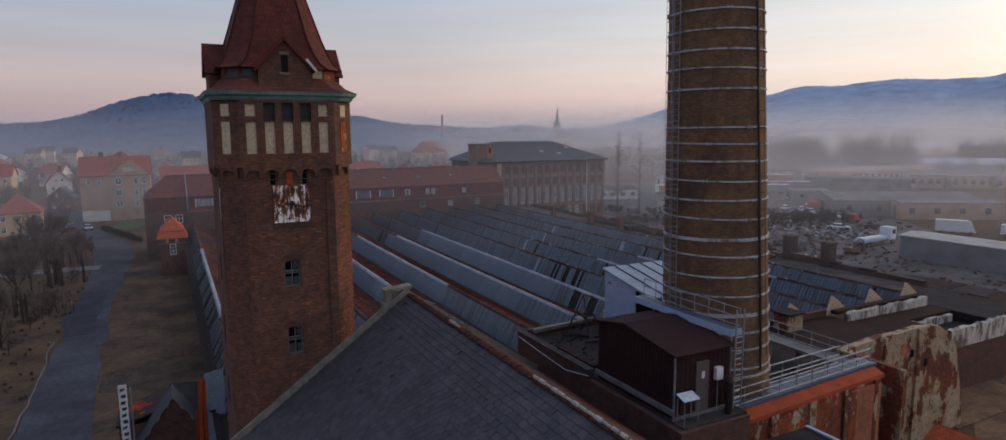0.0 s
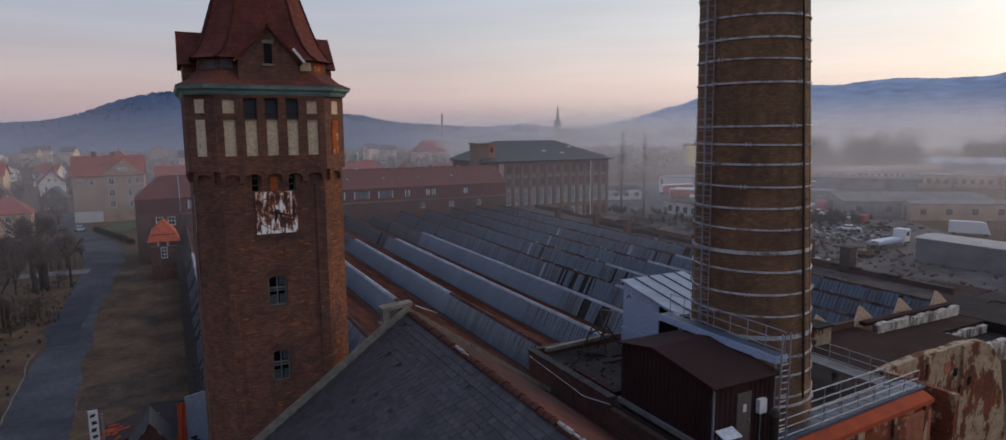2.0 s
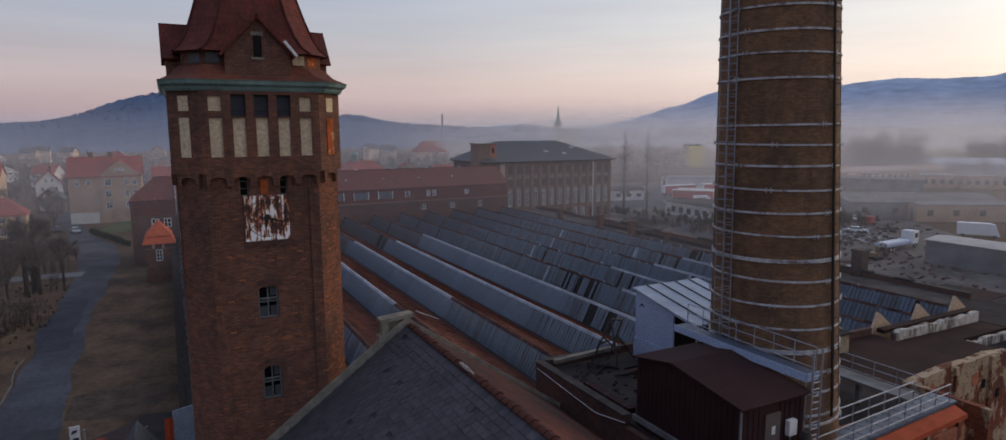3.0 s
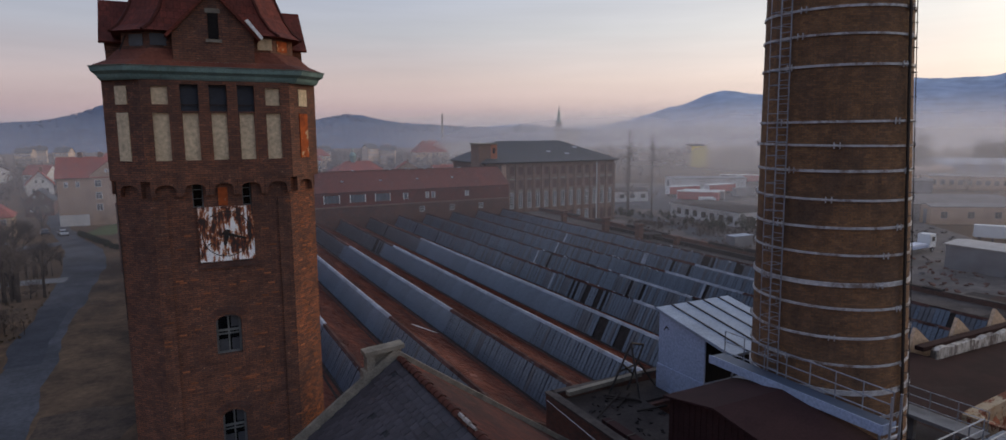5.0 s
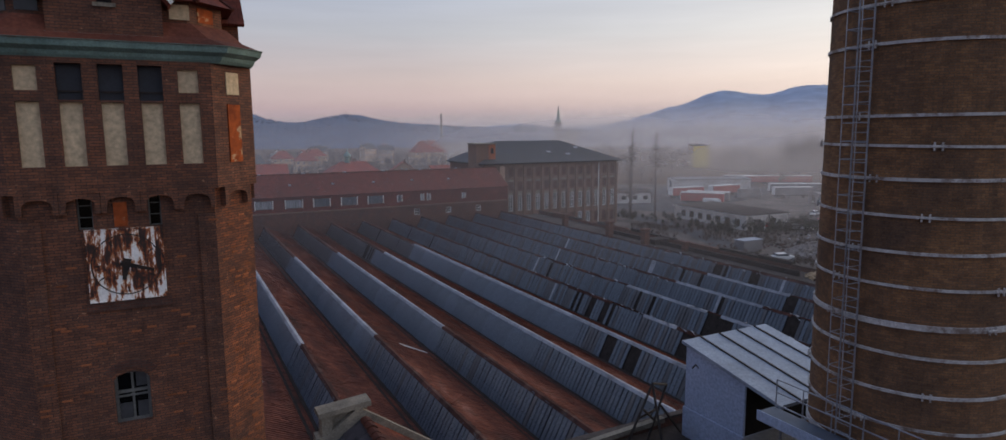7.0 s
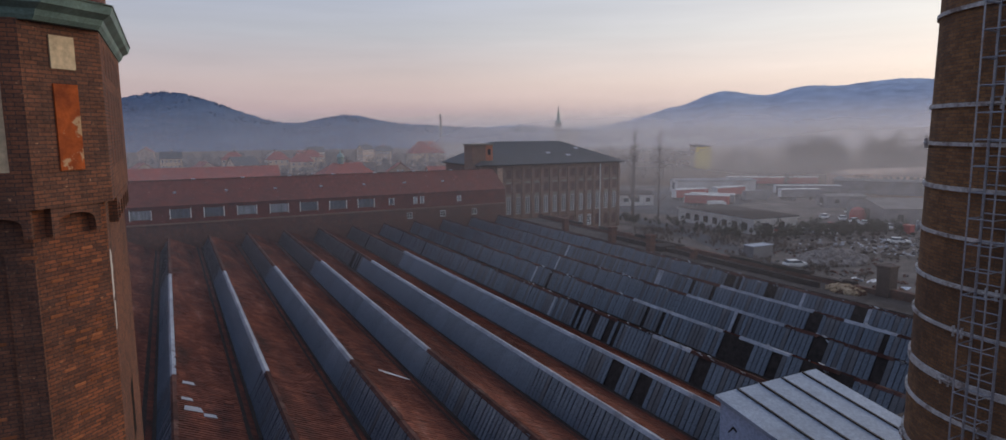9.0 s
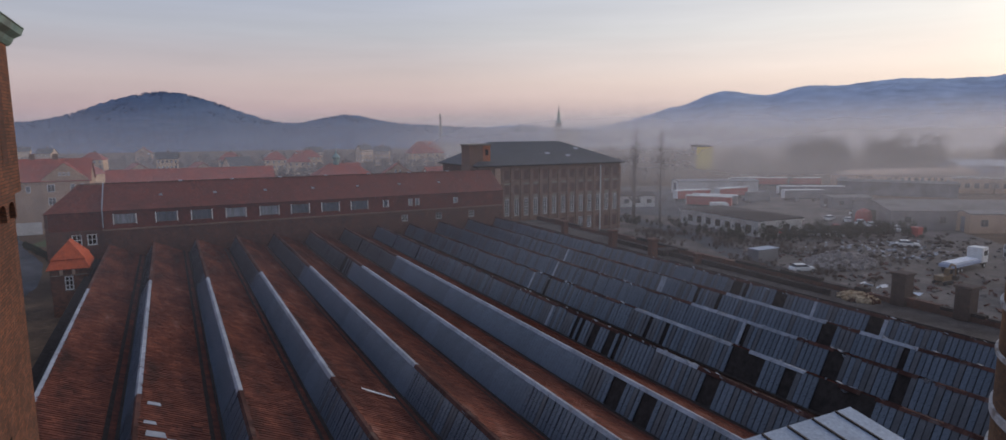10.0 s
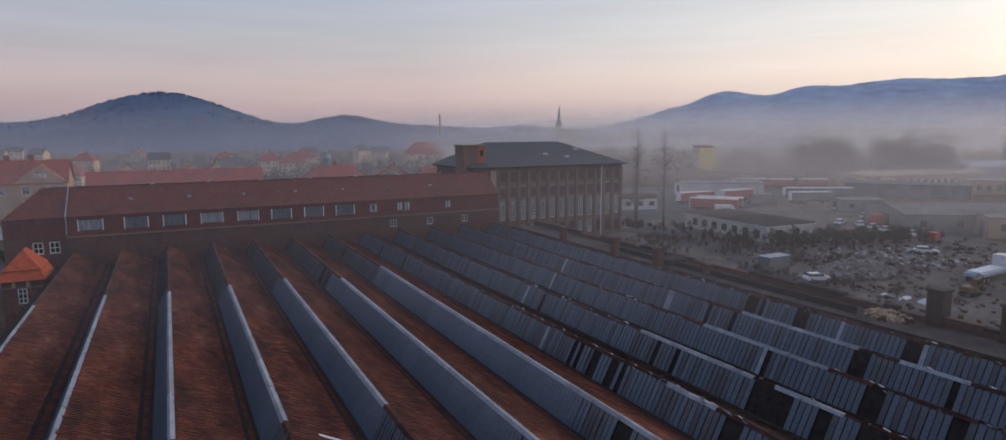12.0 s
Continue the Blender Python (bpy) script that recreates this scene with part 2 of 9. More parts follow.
def shed_tiles(name):
    """Old clay tiles: each one differs a little; bright clay, brown grime and dark moss in broad drifts along the roof."""
    m, t, b = base_mat(name)
    v = coords(t, "Object")
    drift = noise_of(t, coords(t, "Object", (0.30, 0.10, 0.3)), 1.0, 6, 0.65)
    streak = noise_of(t, coords(t, "Object", (0.55, 3.0, 0.55)), 1.0, 5, 0.7)
    fine = noise_of(t, v, 9.0, 4)
    col = ramp_of(t, drift, [(0.34, (0.054, 0.027, 0.021)), (0.47, (0.105, 0.037, 0.025)), (0.60, (0.160, 0.054, 0.033)), (0.72, (0.22, 0.110, 0.080))])
    geo = t.nodes.new("ShaderNodeNewGeometry")
    col = mixed(t, 1.0, col, ramp_of(t, geo.outputs["Random Per Island"], [(0.0, 0.75), (0.8, 1.08), (1.0, 1.35)]), "MULTIPLY")
    col = mixed(t, ramp_of(t, streak, [(0.54, 0.0), (0.74, 0.2)]), col, (0.040, 0.023, 0.018))
    col = mixed(t, 0.5, col, ramp_of(t, fine, [(0.3, 0.5), (0.7, 1.5)]), "MULTIPLY")
    t.links.new(col, b.inputs["Base Color"])
    b.inputs["Roughness"].default_value = 0.9
    b.inputs["Specular IOR Level"].default_value = 0.15
    bumped(t, b, fine, 0.4)
    return m


SHED_TILES = shed_tiles("old_clay_shed_tiles")
SHED_TAR = surface("tarred_brown_shed_tiles", (0.052, 0.032, 0.026), (0.030, 0.021, 0.019), (0.095, 0.040, 0.026), 0.35, 8, 0.85, 0.3, island=0.4)
ROOF_DARK = surface("weathered_dark_felt", (0.060, 0.050, 0.045), (0.036, 0.030, 0.028), (0.085, 0.070, 0.06), 0.6, 6, 0.9, 0.4)
ROOF_GRIT = surface("gritty_roof_screed", (0.105, 0.088, 0.078), (0.058, 0.048, 0.043), (0.030, 0.026, 0.024), 0.4, 4, 0.95, 0.4)
TILE_RED = tiles("red_roof_tiles", (0.160, 0.038, 0.025), (0.112, 0.030, 0.021), (0.075, 0.028, 0.022), stain=0.5)
TILE_DARK = tiles("dark_brown_tiles", (0.060, 0.034, 0.028), (0.038, 0.024, 0.022), (0.03, 0.026, 0.024))
TILE_SHED = tiles("weathered_red_felt_tiles", (0.150, 0.040, 0.021), (0.075, 0.022, 0.014), (0.026, 0.016, 0.013), 0.28, 0.42, 1.0, 0.85)
TILE_ORANGE = tiles("orange_roof_tiles", (0.48, 0.092, 0.034), (0.38, 0.075, 0.03), (0.30, 0.08, 0.04), stain=0.3)
TILE_FAR = tiles("far_red_tiles", (0.36, 0.070, 0.042), (0.27, 0.055, 0.036), (0.18, 0.06, 0.05))
SLATE_ROOF = tiles("slate_roof", (0.042, 0.045, 0.053), (0.026, 0.029, 0.036), (0.03, 0.032, 0.03), 0.3, 0.25, 0.8, 0.6, 0.6)
SLATE = surface("slate", (0.064, 0.055, 0.060), (0.042, 0.037, 0.041), (0.046, 0.034, 0.030), 0.7, 30, 0.72, 0.4, vary=0.2)
COPPER = surface("green_copper", (0.22, 0.33, 0.30), (0.14, 0.22, 0.205), (0.11, 0.085, 0.07), 1.4, 20, 0.6, 0.15, 0.2)
PANEL = surface("pale_render_panel", (0.64, 0.50, 0.325), (0.55, 0.43, 0.28), (0.36, 0.27, 0.17), 1.2, 7, 0.9, 0.2, stain_at=(0.60, 0.80))
PANEL_RED = surface("bare_orange_brick_patch", (0.44, 0.105, 0.030), (0.23, 0.058, 0.024), (0.52, 0.36, 0.21), 4.0, 16, 0.9, 0.5, stain_at=(0.57, 0.61))
LOUVRE = surface("dark_slate_blue_boards", (0.034, 0.038, 0.048), (0.024, 0.027, 0.035), None, 2, 20, 0.7, 0.2)
OLD_GLASS = surface("sky_tinted_dark_glass", (0.060, 0.064, 0.070), (0.035, 0.037, 0.042), None, 2, 8, 0.5, 0.03)
def rusted_enamel(name):
    """White enamel from which rust runs down in ragged streaks, bright orange at the rims and dark where it is deep."""
    m, t, b = base_mat(name)
    v = coords(t, "Object", (1.0, 1.0, 0.42))
    n, grain = noise_of(t, v, 3.6, 8, 0.68), noise_of(t, coords(t, "Object"), 24, 4)
    drip = noise_of(t, coords(t, "Object", (1.0, 1.0, 0.10)), 9.0, 5, 0.6)
    mixn = mixed(t, 0.35, n, drip)
    col = ramp_of(t, mixn, [(0.455, (0.90, 0.88, 0.85)), (0.478, (0.80, 0.70, 0.58)), (0.49, (0.46, 0.17, 0.05)), (0.512, (0.26, 0.058, 0.016)), (0.535, (0.085, 0.026, 0.014)), (0.57, (0.03, 0.016, 0.012))])
    col = mixed(t, 0.4, col, ramp_of(t, grain, [(0.3, 0.6), (0.7, 1.35)]), "MULTIPLY")
    t.links.new(col, b.inputs["Base Color"])
    b.inputs["Roughness"].default_value = 0.6
    bumped(t, b, grain, 0.3)
    return m


RUSTED = rusted_enamel("rust_streaked_enamel")
IRON = surface("dark_iron", (0.03, 0.028, 0.027), (0.055, 0.04, 0.032), None, 4, 30, 0.6, 0.15, 0.6)
STEEL = surface("galvanised_steel", (0.34, 0.36, 0.39), (0.24, 0.25, 0.28), (0.22, 0.16, 0.12), 3, 30, 0.5, 0.1, 0.6)
HOOP = surface("pale_painted_hoop", (0.52, 0.51, 0.50), (0.36, 0.345, 0.33), (0.13, 0.085, 0.06), 3.5, 18, 0.7, 0.2, stain_at=(0.50, 0.62))
GLAZING = surface("dirty_wired_glazing", (0.092, 0.111, 0.137), (0.060, 0.071, 0.088), (0.046, 0.040, 0.038), 0.5, 9, 0.32, 0.10, vary=0.16)
GLAZING_OLD = surface("sooty_glazing", (0.078, 0.078, 0.084), (0.052, 0.047, 0.047), (0.085, 0.06, 0.048), 0.7, 9, 0.4, 0.2, vary=0.2)
SHEET = surface("light_corrugated_sheet", (0.108, 0.131, 0.163), (0.080, 0.097, 0.122), (0.064, 0.06, 0.064), 0.7, 6, 0.38, 0.1, vary=0.14)
CAP = surface("pale_zinc_cap", (0.30, 0.315, 0.345), (0.20, 0.21, 0.235), (0.13, 0.10, 0.09), 1.2, 14, 0.5, 0.15, vary=0.15)
CAP_RUST = surface("rusty_ridge_cap", (0.095, 0.045, 0.034), (0.055, 0.030, 0.025), (0.17, 0.13, 0.11), 1.0, 12, 0.8, 0.3, vary=0.3)
# sooty timber; behind the shed glazing its dark stands for unlit space
PURLIN = surface("sooty_timber_and_unlit_gaps", (0.05, 0.04, 0.035), (0.03, 0.025, 0.022), None, 2, 20, 0.9, 0.3)
# near-black that paints the shade of openings and unlit insides
VOID = surface("unlit_inside_black", (0.012, 0.011, 0.011), (0.02, 0.017, 0.016), None, 1, 10, 1.0, 0.1)
FELT = surface("bitumen_felt", (0.042, 0.035, 0.033), (0.025, 0.021, 0.021), (0.045, 0.035, 0.03), 0.7, 10, 0.85, 0.3)
BROWN_SHEET = surface("brown_profiled_sheet", (0.050, 0.025, 0.023), (0.037, 0.019, 0.018), (0.06, 0.033, 0.028), 0.7, 12, 0.78, 0.1)
BLUE_SHEET = surface("pale_blue_sheet", (0.34, 0.40, 0.53), (0.29, 0.35, 0.47), (0.30, 0.30, 0.33), 0.6, 8, 0.55, 0.08)
PENT_ROOF = surface("pale_grey_blue_roof_sheet", (0.27, 0.315, 0.385), (0.20, 0.24, 0.30), (0.15, 0.16, 0.18), 0.8, 9, 0.5, 0.08)
WHITE_SHEET = surface("white_roof_sheet", (0.60, 0.62, 0.66), (0.50, 0.53, 0.58), (0.38, 0.38, 0.38), 0.8, 9, 0.5, 0.08)
DUSTY_ROOF = surface("dusty_low_roof", (0.155, 0.145, 0.14), (0.11, 0.10, 0.098), (0.085, 0.075, 0.07), 0.25, 4, 0.85, 0.15)
STORE_ROOF = surface("pale_weathered_store_roof", (0.42, 0.385, 0.345), (0.33, 0.30, 0.27), (0.22, 0.19, 0.165), 0.5, 6, 0.7, 0.1)
WHITE = surface("white_paint", (0.74, 0.73, 0.70), (0.64, 0.63, 0.60), (0.45, 0.41, 0.36), 2, 20, 0.6, 0.1)
GREY_PAINT = surface("grey_green_frame", (0.150, 0.152, 0.142), (0.095, 0.097, 0.092), None, 4, 30, 0.7, 0.15)
STONE = surface("weathered_sandstone", (0.28, 0.245, 0.19), (0.17, 0.15, 0.12), (0.12, 0.105, 0.09), 1.5, 16, 0.9, 0.5)
MORTAR = surface("pale_lime_mortar", (0.42, 0.38, 0.34), (0.28, 0.25, 0.22), (0.18, 0.14, 0.12), 4, 18, 0.95, 0.4)
CONCRETE = surface("grey_concrete", (0.21, 0.20, 0.19), (0.14, 0.135, 0.13), (0.12, 0.11, 0.10), 0.8, 14, 0.9, 0.3)
PEEL_CREAM = peeling("peeling_cream_plaster", (0.27, 0.078, 0.036), (0.16, 0.05, 0.027), (0.33, 0.22, 0.12), (0.43, 0.34, 0.225), 0.505)
PEEL_ORANGE = peeling("orange_brick_with_plaster_rests", (0.42, 0.10, 0.036), (0.26, 0.065, 0.026), (0.38, 0.26, 0.15), (0.46, 0.38, 0.28), 0.44)
DECK = surface("blue_grey_deck_sheet", (0.082, 0.106, 0.146), (0.060, 0.078, 0.110), (0.08, 0.08, 0.09), 1.2, 12, 0.5, 0.1, vary=0.12)
BROWN_ROOF = surface("dark_brown_roof_sheet", (0.042, 0.020, 0.016), (0.026, 0.014, 0.012), (0.060, 0.036, 0.028), 0.4, 8, 0.8, 0.2)
PLASTER_RUIN = surface("peeling_plaster", (0.40, 0.29, 0.18), (0.24, 0.17, 0.11), (0.30, 0.085, 0.04), 0.75, 10, 0.95, 0.5, stain_at=(0.53, 0.58))
RED_COPING = surface("red_painted_coping", (0.37, 0.072, 0.030), (0.27, 0.052, 0.025), (0.16, 0.05, 0.03), 1.0, 14, 0.75, 0.2)
PLASTER_TAN = surface("tan_house_render", (0.42, 0.285, 0.195), (0.34, 0.225, 0.15), (0.24, 0.16, 0.11), 0.25, 6, 0.9, 0.2)
PLASTER_STAINED = surface("stained_whitewash", (0.62, 0.56, 0.48), (0.44, 0.38, 0.31), (0.10, 0.07, 0.055), 2.6, 9, 0.95, 0.5, stretch=(1, 1, 0.3), stain_at=(0.47, 0.56))
PLASTER_WHITE = surface("off_white_render", (0.66, 0.63, 0.58), (0.56, 0.53, 0.49), (0.40, 0.36, 0.32), 0.3, 6, 0.9, 0.2)
PLASTER_CREAM = surface("cream_render", (0.60, 0.42, 0.27), (0.50, 0.35, 0.23), (0.34, 0.3, 0.25), 0.2, 5, 0.9, 0.2)
YELLOW = surface("yellow_render", (0.90, 0.70, 0.14), (0.84, 0.64, 0.13), None, 0.2, 4, 0.85, 0.1)
EARTH = surface("brown_waste_earth", (0.205, 0.125, 0.075), (0.115, 0.072, 0.045), (0.06, 0.042, 0.03), 0.25, 2.2, 1.0, 0.6)
GRASS = surface("winter_grass", (0.115, 0.072, 0.043), (0.072, 0.048, 0.032), (0.045, 0.040, 0.028), 0.05, 1.6, 1.0, 0.6)
FIELD = surface("dry_brown_lawn", (0.150, 0.096, 0.058), (0.084, 0.055, 0.037), (0.048, 0.037, 0.028), 0.22, 1.4, 1.0, 0.6, stain_at=(0.48, 0.66))
LAWN = surface("dull_green_lawn", (0.085, 0.10, 0.045), (0.07, 0.08, 0.04), (0.10, 0.085, 0.05), 0.12, 3.0, 1.0, 0.5)
ASPHALT = surface("cracked_asphalt", (0.092, 0.091, 0.097), (0.066, 0.065, 0.069), (0.040, 0.038, 0.039), 0.2, 2.2, 0.8, 0.3, stain_at=(0.46, 0.66))
ASPHALT_DARK = surface("dark_patched_asphalt", (0.056, 0.056, 0.062), (0.040, 0.040, 0.045), (0.075, 0.074, 0.08), 0.3, 2.6, 0.75, 0.3, stain_at=(0.5, 0.62))
DARK_EARTH = surface("dark_brown_earth", (0.105, 0.074, 0.052), (0.062, 0.046, 0.036), (0.10, 0.07, 0.047), 0.4, 2.4, 1.0, 0.5)
YARD = surface("muddy_yard", (0.150, 0.128, 0.114), (0.075, 0.066, 0.061), (0.20, 0.178, 0.164), 0.12, 0.7, 0.95, 0.4)
BARK = surface("dark_bark", (0.05, 0.04, 0.034), (0.033, 0.028, 0.025), None, 3, 30, 0.95, 0.5)
TUFT = surface("dry_grass_tufts", (0.13, 0.088, 0.054), (0.085, 0.060, 0.040), None, 0.3, 4, 1.0, 0.1)
TWIG = surface("winter_twigs", (0.110, 0.083, 0.067), (0.075, 0.059, 0.05), None, 0.5, 5, 1.0, 0.1, vary=0.3)
HEDGE = surface("dark_evergreen", (0.030, 0.036, 0.022), (0.022, 0.026, 0.018), None, 0.6, 6, 0.95, 0.2, vary=0.2)
# hill colours carry the distance haze: bluer and paler than real woods
HILL = surface("wooded_hill_haze_blue", (0.075, 0.120, 0.200), (0.055, 0.092, 0.160), (0.10, 0.140, 0.205), 0.012, 0.09, 1.0, 0.3)
HILL_WOOD = surface("hill_trees_haze_blue", (0.082, 0.126, 0.206), (0.068, 0.106, 0.178), None, 0.012, 0.09, 1.0, 0.0, island=0.1)
HILL_FAR = surface("far_hill_haze_blue", (0.29, 0.36, 0.48), (0.25, 0.32, 0.43), None, 0.004, 0.02, 1.0, 0.0)
RUBBLE = surface("brick_rubble", (0.18, 0.16, 0.148), (0.11, 0.098, 0.09), (0.27, 0.25, 0.23), 0.8, 6, 0.95, 0.4, vary=0.4)
DIGGER_YELLOW = surface("yellow_machine_paint", (0.17, 0.10, 0.035), (0.09, 0.06, 0.032), (0.22, 0.13, 0.06), 2, 14, 0.55, 0.1)
SPALL = surface("fresh_orange_brick", (0.32, 0.125, 0.058), (0.21, 0.075, 0.038), None, 6, 30, 0.9, 0.3, vary=0.3)
CURTAIN_RED = surface("red_lorry_side", (0.36, 0.035, 0.030), (0.28, 0.03, 0.026), None, 0.5, 8, 0.6, 0.1)
CAR_PAINT = surface("silver_car_paint", (0.42, 0.44, 0.46), (0.36, 0.38, 0.40), None, 1, 10, 0.3, 0.02, 0.3)
CAR_DARK = surface("dark_car_paint", (0.05, 0.055, 0.07), (0.04, 0.045, 0.06), None, 1, 10, 0.3, 0.02, 0.2)
RUBBER = surface("tyre_rubber", (0.02, 0.02, 0.02), (0.03, 0.03, 0.03), None, 5, 30, 0.9, 0.1)
GREY_CLAD = surface("grey_cladding", (0.175, 0.175, 0.182), (0.120, 0.118, 0.122), (0.11, 0.10, 0.09), 0.3, 5, 0.6, 0.1)
PINK_WALL = surface("faded_brick_hall", (0.45, 0.30, 0.22), (0.38, 0.26, 0.19), (0.3, 0.22, 0.18), 0.15, 4, 0.9, 0.2)
GLASS = glass_mat("window_glass")

# ---- shape kit ----
def at_of(ob):
    v = Vector((0, 0, 0))
    while ob:
        v += ob.location
        ob = ob.parent
    return v


def face_uv(bm):
    uv = bm.loops.layers.uv.verify()
    for f in bm.faces:
        n = f.normal
        flat = math.hypot(n.x, n.y)
        if flat < 0.12:
            for l in f.loops:
                l[uv].uv = l.vert.co.xy
        else:
            tx, ty = -n.y / flat, n.x / flat
            for l in f.loops:
                c = l.vert.co
                l[uv].uv = (c.x * tx + c.y * ty, c.z / flat)


def part(name, bm, material, parent=None, label="", uv=True, smooth=False):
    """One mesh object from a bmesh in world metres, under a thing or a part."""
    if uv:
        bm.normal_update()
        face_uv(bm)
    if parent:
        bm.transform(Matrix.Translation(-at_of(parent)))
    me = bpy.data.meshes.new(name)
    bm.to_mesh(me)
    bm.free()
    me.materials.append(material)
    if smooth:
        me.shade_smooth()
    ob = new(name, me)
    ob.parent = parent
    if label:
        tagged(ob, label)
    return ob


def piece(name, mesh, parent, m):
    ob = new(name, mesh)
    ob.parent = parent
    ob.matrix_basis = Matrix.Translation(-at_of(parent)) @ m
    return ob


def thing(name, x, y, z, label, category, group="", kind=""):
    ob = new(name)
    ob.location = (x, y, z)
    ob.empty_display_size = 0.3
    return tagged(ob, label, category, group, kind)


def B():
    return bmesh.new()


def box(bm, x0, x1, y0, y1, z0, z1):
    v = [bm.verts.new(p) for p in ((x0, y0, z0), (x1, y0, z0), (x1, y1, z0), (x0, y1, z0), (x0, y0, z1), (x1, y0, z1), (x1, y1, z1), (x0, y1, z1))]
    for q in ((0, 3, 2, 1), (4, 5, 6, 7), (0, 1, 5, 4), (1, 2, 6, 5), (2, 3, 7, 6), (3, 0, 4, 7)):
        bm.faces.new([v[i] for i in q])
    return bm


def hull(bm, low, high):
    """A solid between two loops of as many points."""
    a, b = [bm.verts.new(p) for p in low], [bm.verts.new(p) for p in high]
    n = len(a)
    bm.faces.new(a[::-1]), bm.faces.new(b)
    for i in range(n):
        bm.faces.new((a[i], a[(i + 1) % n], b[(i + 1) % n], b[i]))
    return bm


def slab(bm, pts, thick):
    """A plate whose upper face is pts (counter-clockwise from above or outside)."""
    n = (Vector(pts[1]) - Vector(pts[0])).cross(Vector(pts[2]) - Vector(pts[0])).normalized()
    return hull(bm, [Vector(p) - n * thick for p in pts], [Vector(p) for p in pts])


def tube(bm, p, q, r, n=6, r2=None):
    p, q = Vector(p), Vector(q)
    d = (q - p).normalized()
    s = d.cross(Vector((0, 0, 1)) if abs(d.z) < 0.9 else Vector((1, 0, 0))).normalized()
    u = d.cross(s)
    ring = lambda c, rr: [c + (s * math.cos(2 * math.pi * i / n) + u * math.sin(2 * math.pi * i / n)) * rr for i in range(n)]
    hull(bm, ring(p, r)[::-1], ring(q, r if r2 is None else r2)[::-1])
    return bm


def loop_of(half, chamfer, cx, cy, z, deep=0.0):
    h, c, d = half, chamfer, half + deep
    return [(cx + a, cy + b, z) for a, b in ((-h + c, -d), (h - c, -d), (h, -d + c), (h, d - c), (h - c, d), (-h + c, d), (-h, d - c), (-h, -d + c))]


def stack(bm, loops):
    rows = [[bm.verts.new(p) for p in l] for l in loops]
    n = len(rows[0])
    for a, b in zip(rows, rows[1:]):
        for i in range(n):
            bm.faces.new((a[i], a[(i + 1) % n], b[(i + 1) % n], b[i]))
    bm.faces.new(rows[0][::-1]), bm.faces.new(rows[-1])
    return bm


def wall(bm, axis, at, thick, u0, u1, z0, z1, holes=()):
    """An upright wall in the plane axis = at, thick metres deep (signed), with holes (u0, u1, z0, z1) that go through it."""
    us, zs = sorted({u0, u1, *[h[0] for h in holes], *[h[1] for h in holes]}), sorted({z0, z1, *[h[2] for h in holes], *[h[3] for h in holes]})
    P = (lambda u, z, d: (u, at + d, z)) if axis == "y" else (lambda u, z, d: (at + d, u, z))
    void = lambda i, j: any(h[0] <= (us[i] + us[i + 1]) / 2 <= h[1] and h[2] <= (zs[j] + zs[j + 1]) / 2 <= h[3] for h in holes)
    grid = {}

    def V(i, j, d):
        if (i, j, d) not in grid:
            grid[i, j, d] = bm.verts.new(P(us[i], zs[j], d))
        return grid[i, j, d]
    nu, nz = len(us) - 1, len(zs) - 1
    solid = {(i, j) for i in range(nu) for j in range(nz) if not void(i, j)}
    for i, j in solid:
        bm.faces.new((V(i, j, 0), V(i + 1, j, 0), V(i + 1, j + 1, 0), V(i, j + 1, 0)))
        bm.faces.new((V(i, j, thick), V(i, j + 1, thick), V(i + 1, j + 1, thick), V(i + 1, j, thick)))
        for di, dj, a, b in ((-1, 0, (i, j + 1), (i, j)), (1, 0, (i + 1, j), (i + 1, j + 1)), (0, -1, (i, j), (i + 1, j)), (0, 1, (i + 1, j + 1), (i, j + 1))):
            if (i + di, j + dj) not in solid:
                bm.faces.new((V(*a, 0), V(*a, thick), V(*b, thick), V(*b, 0)))
    bmesh.ops.recalc_face_normals(bm, faces=bm.faces)
    return bm


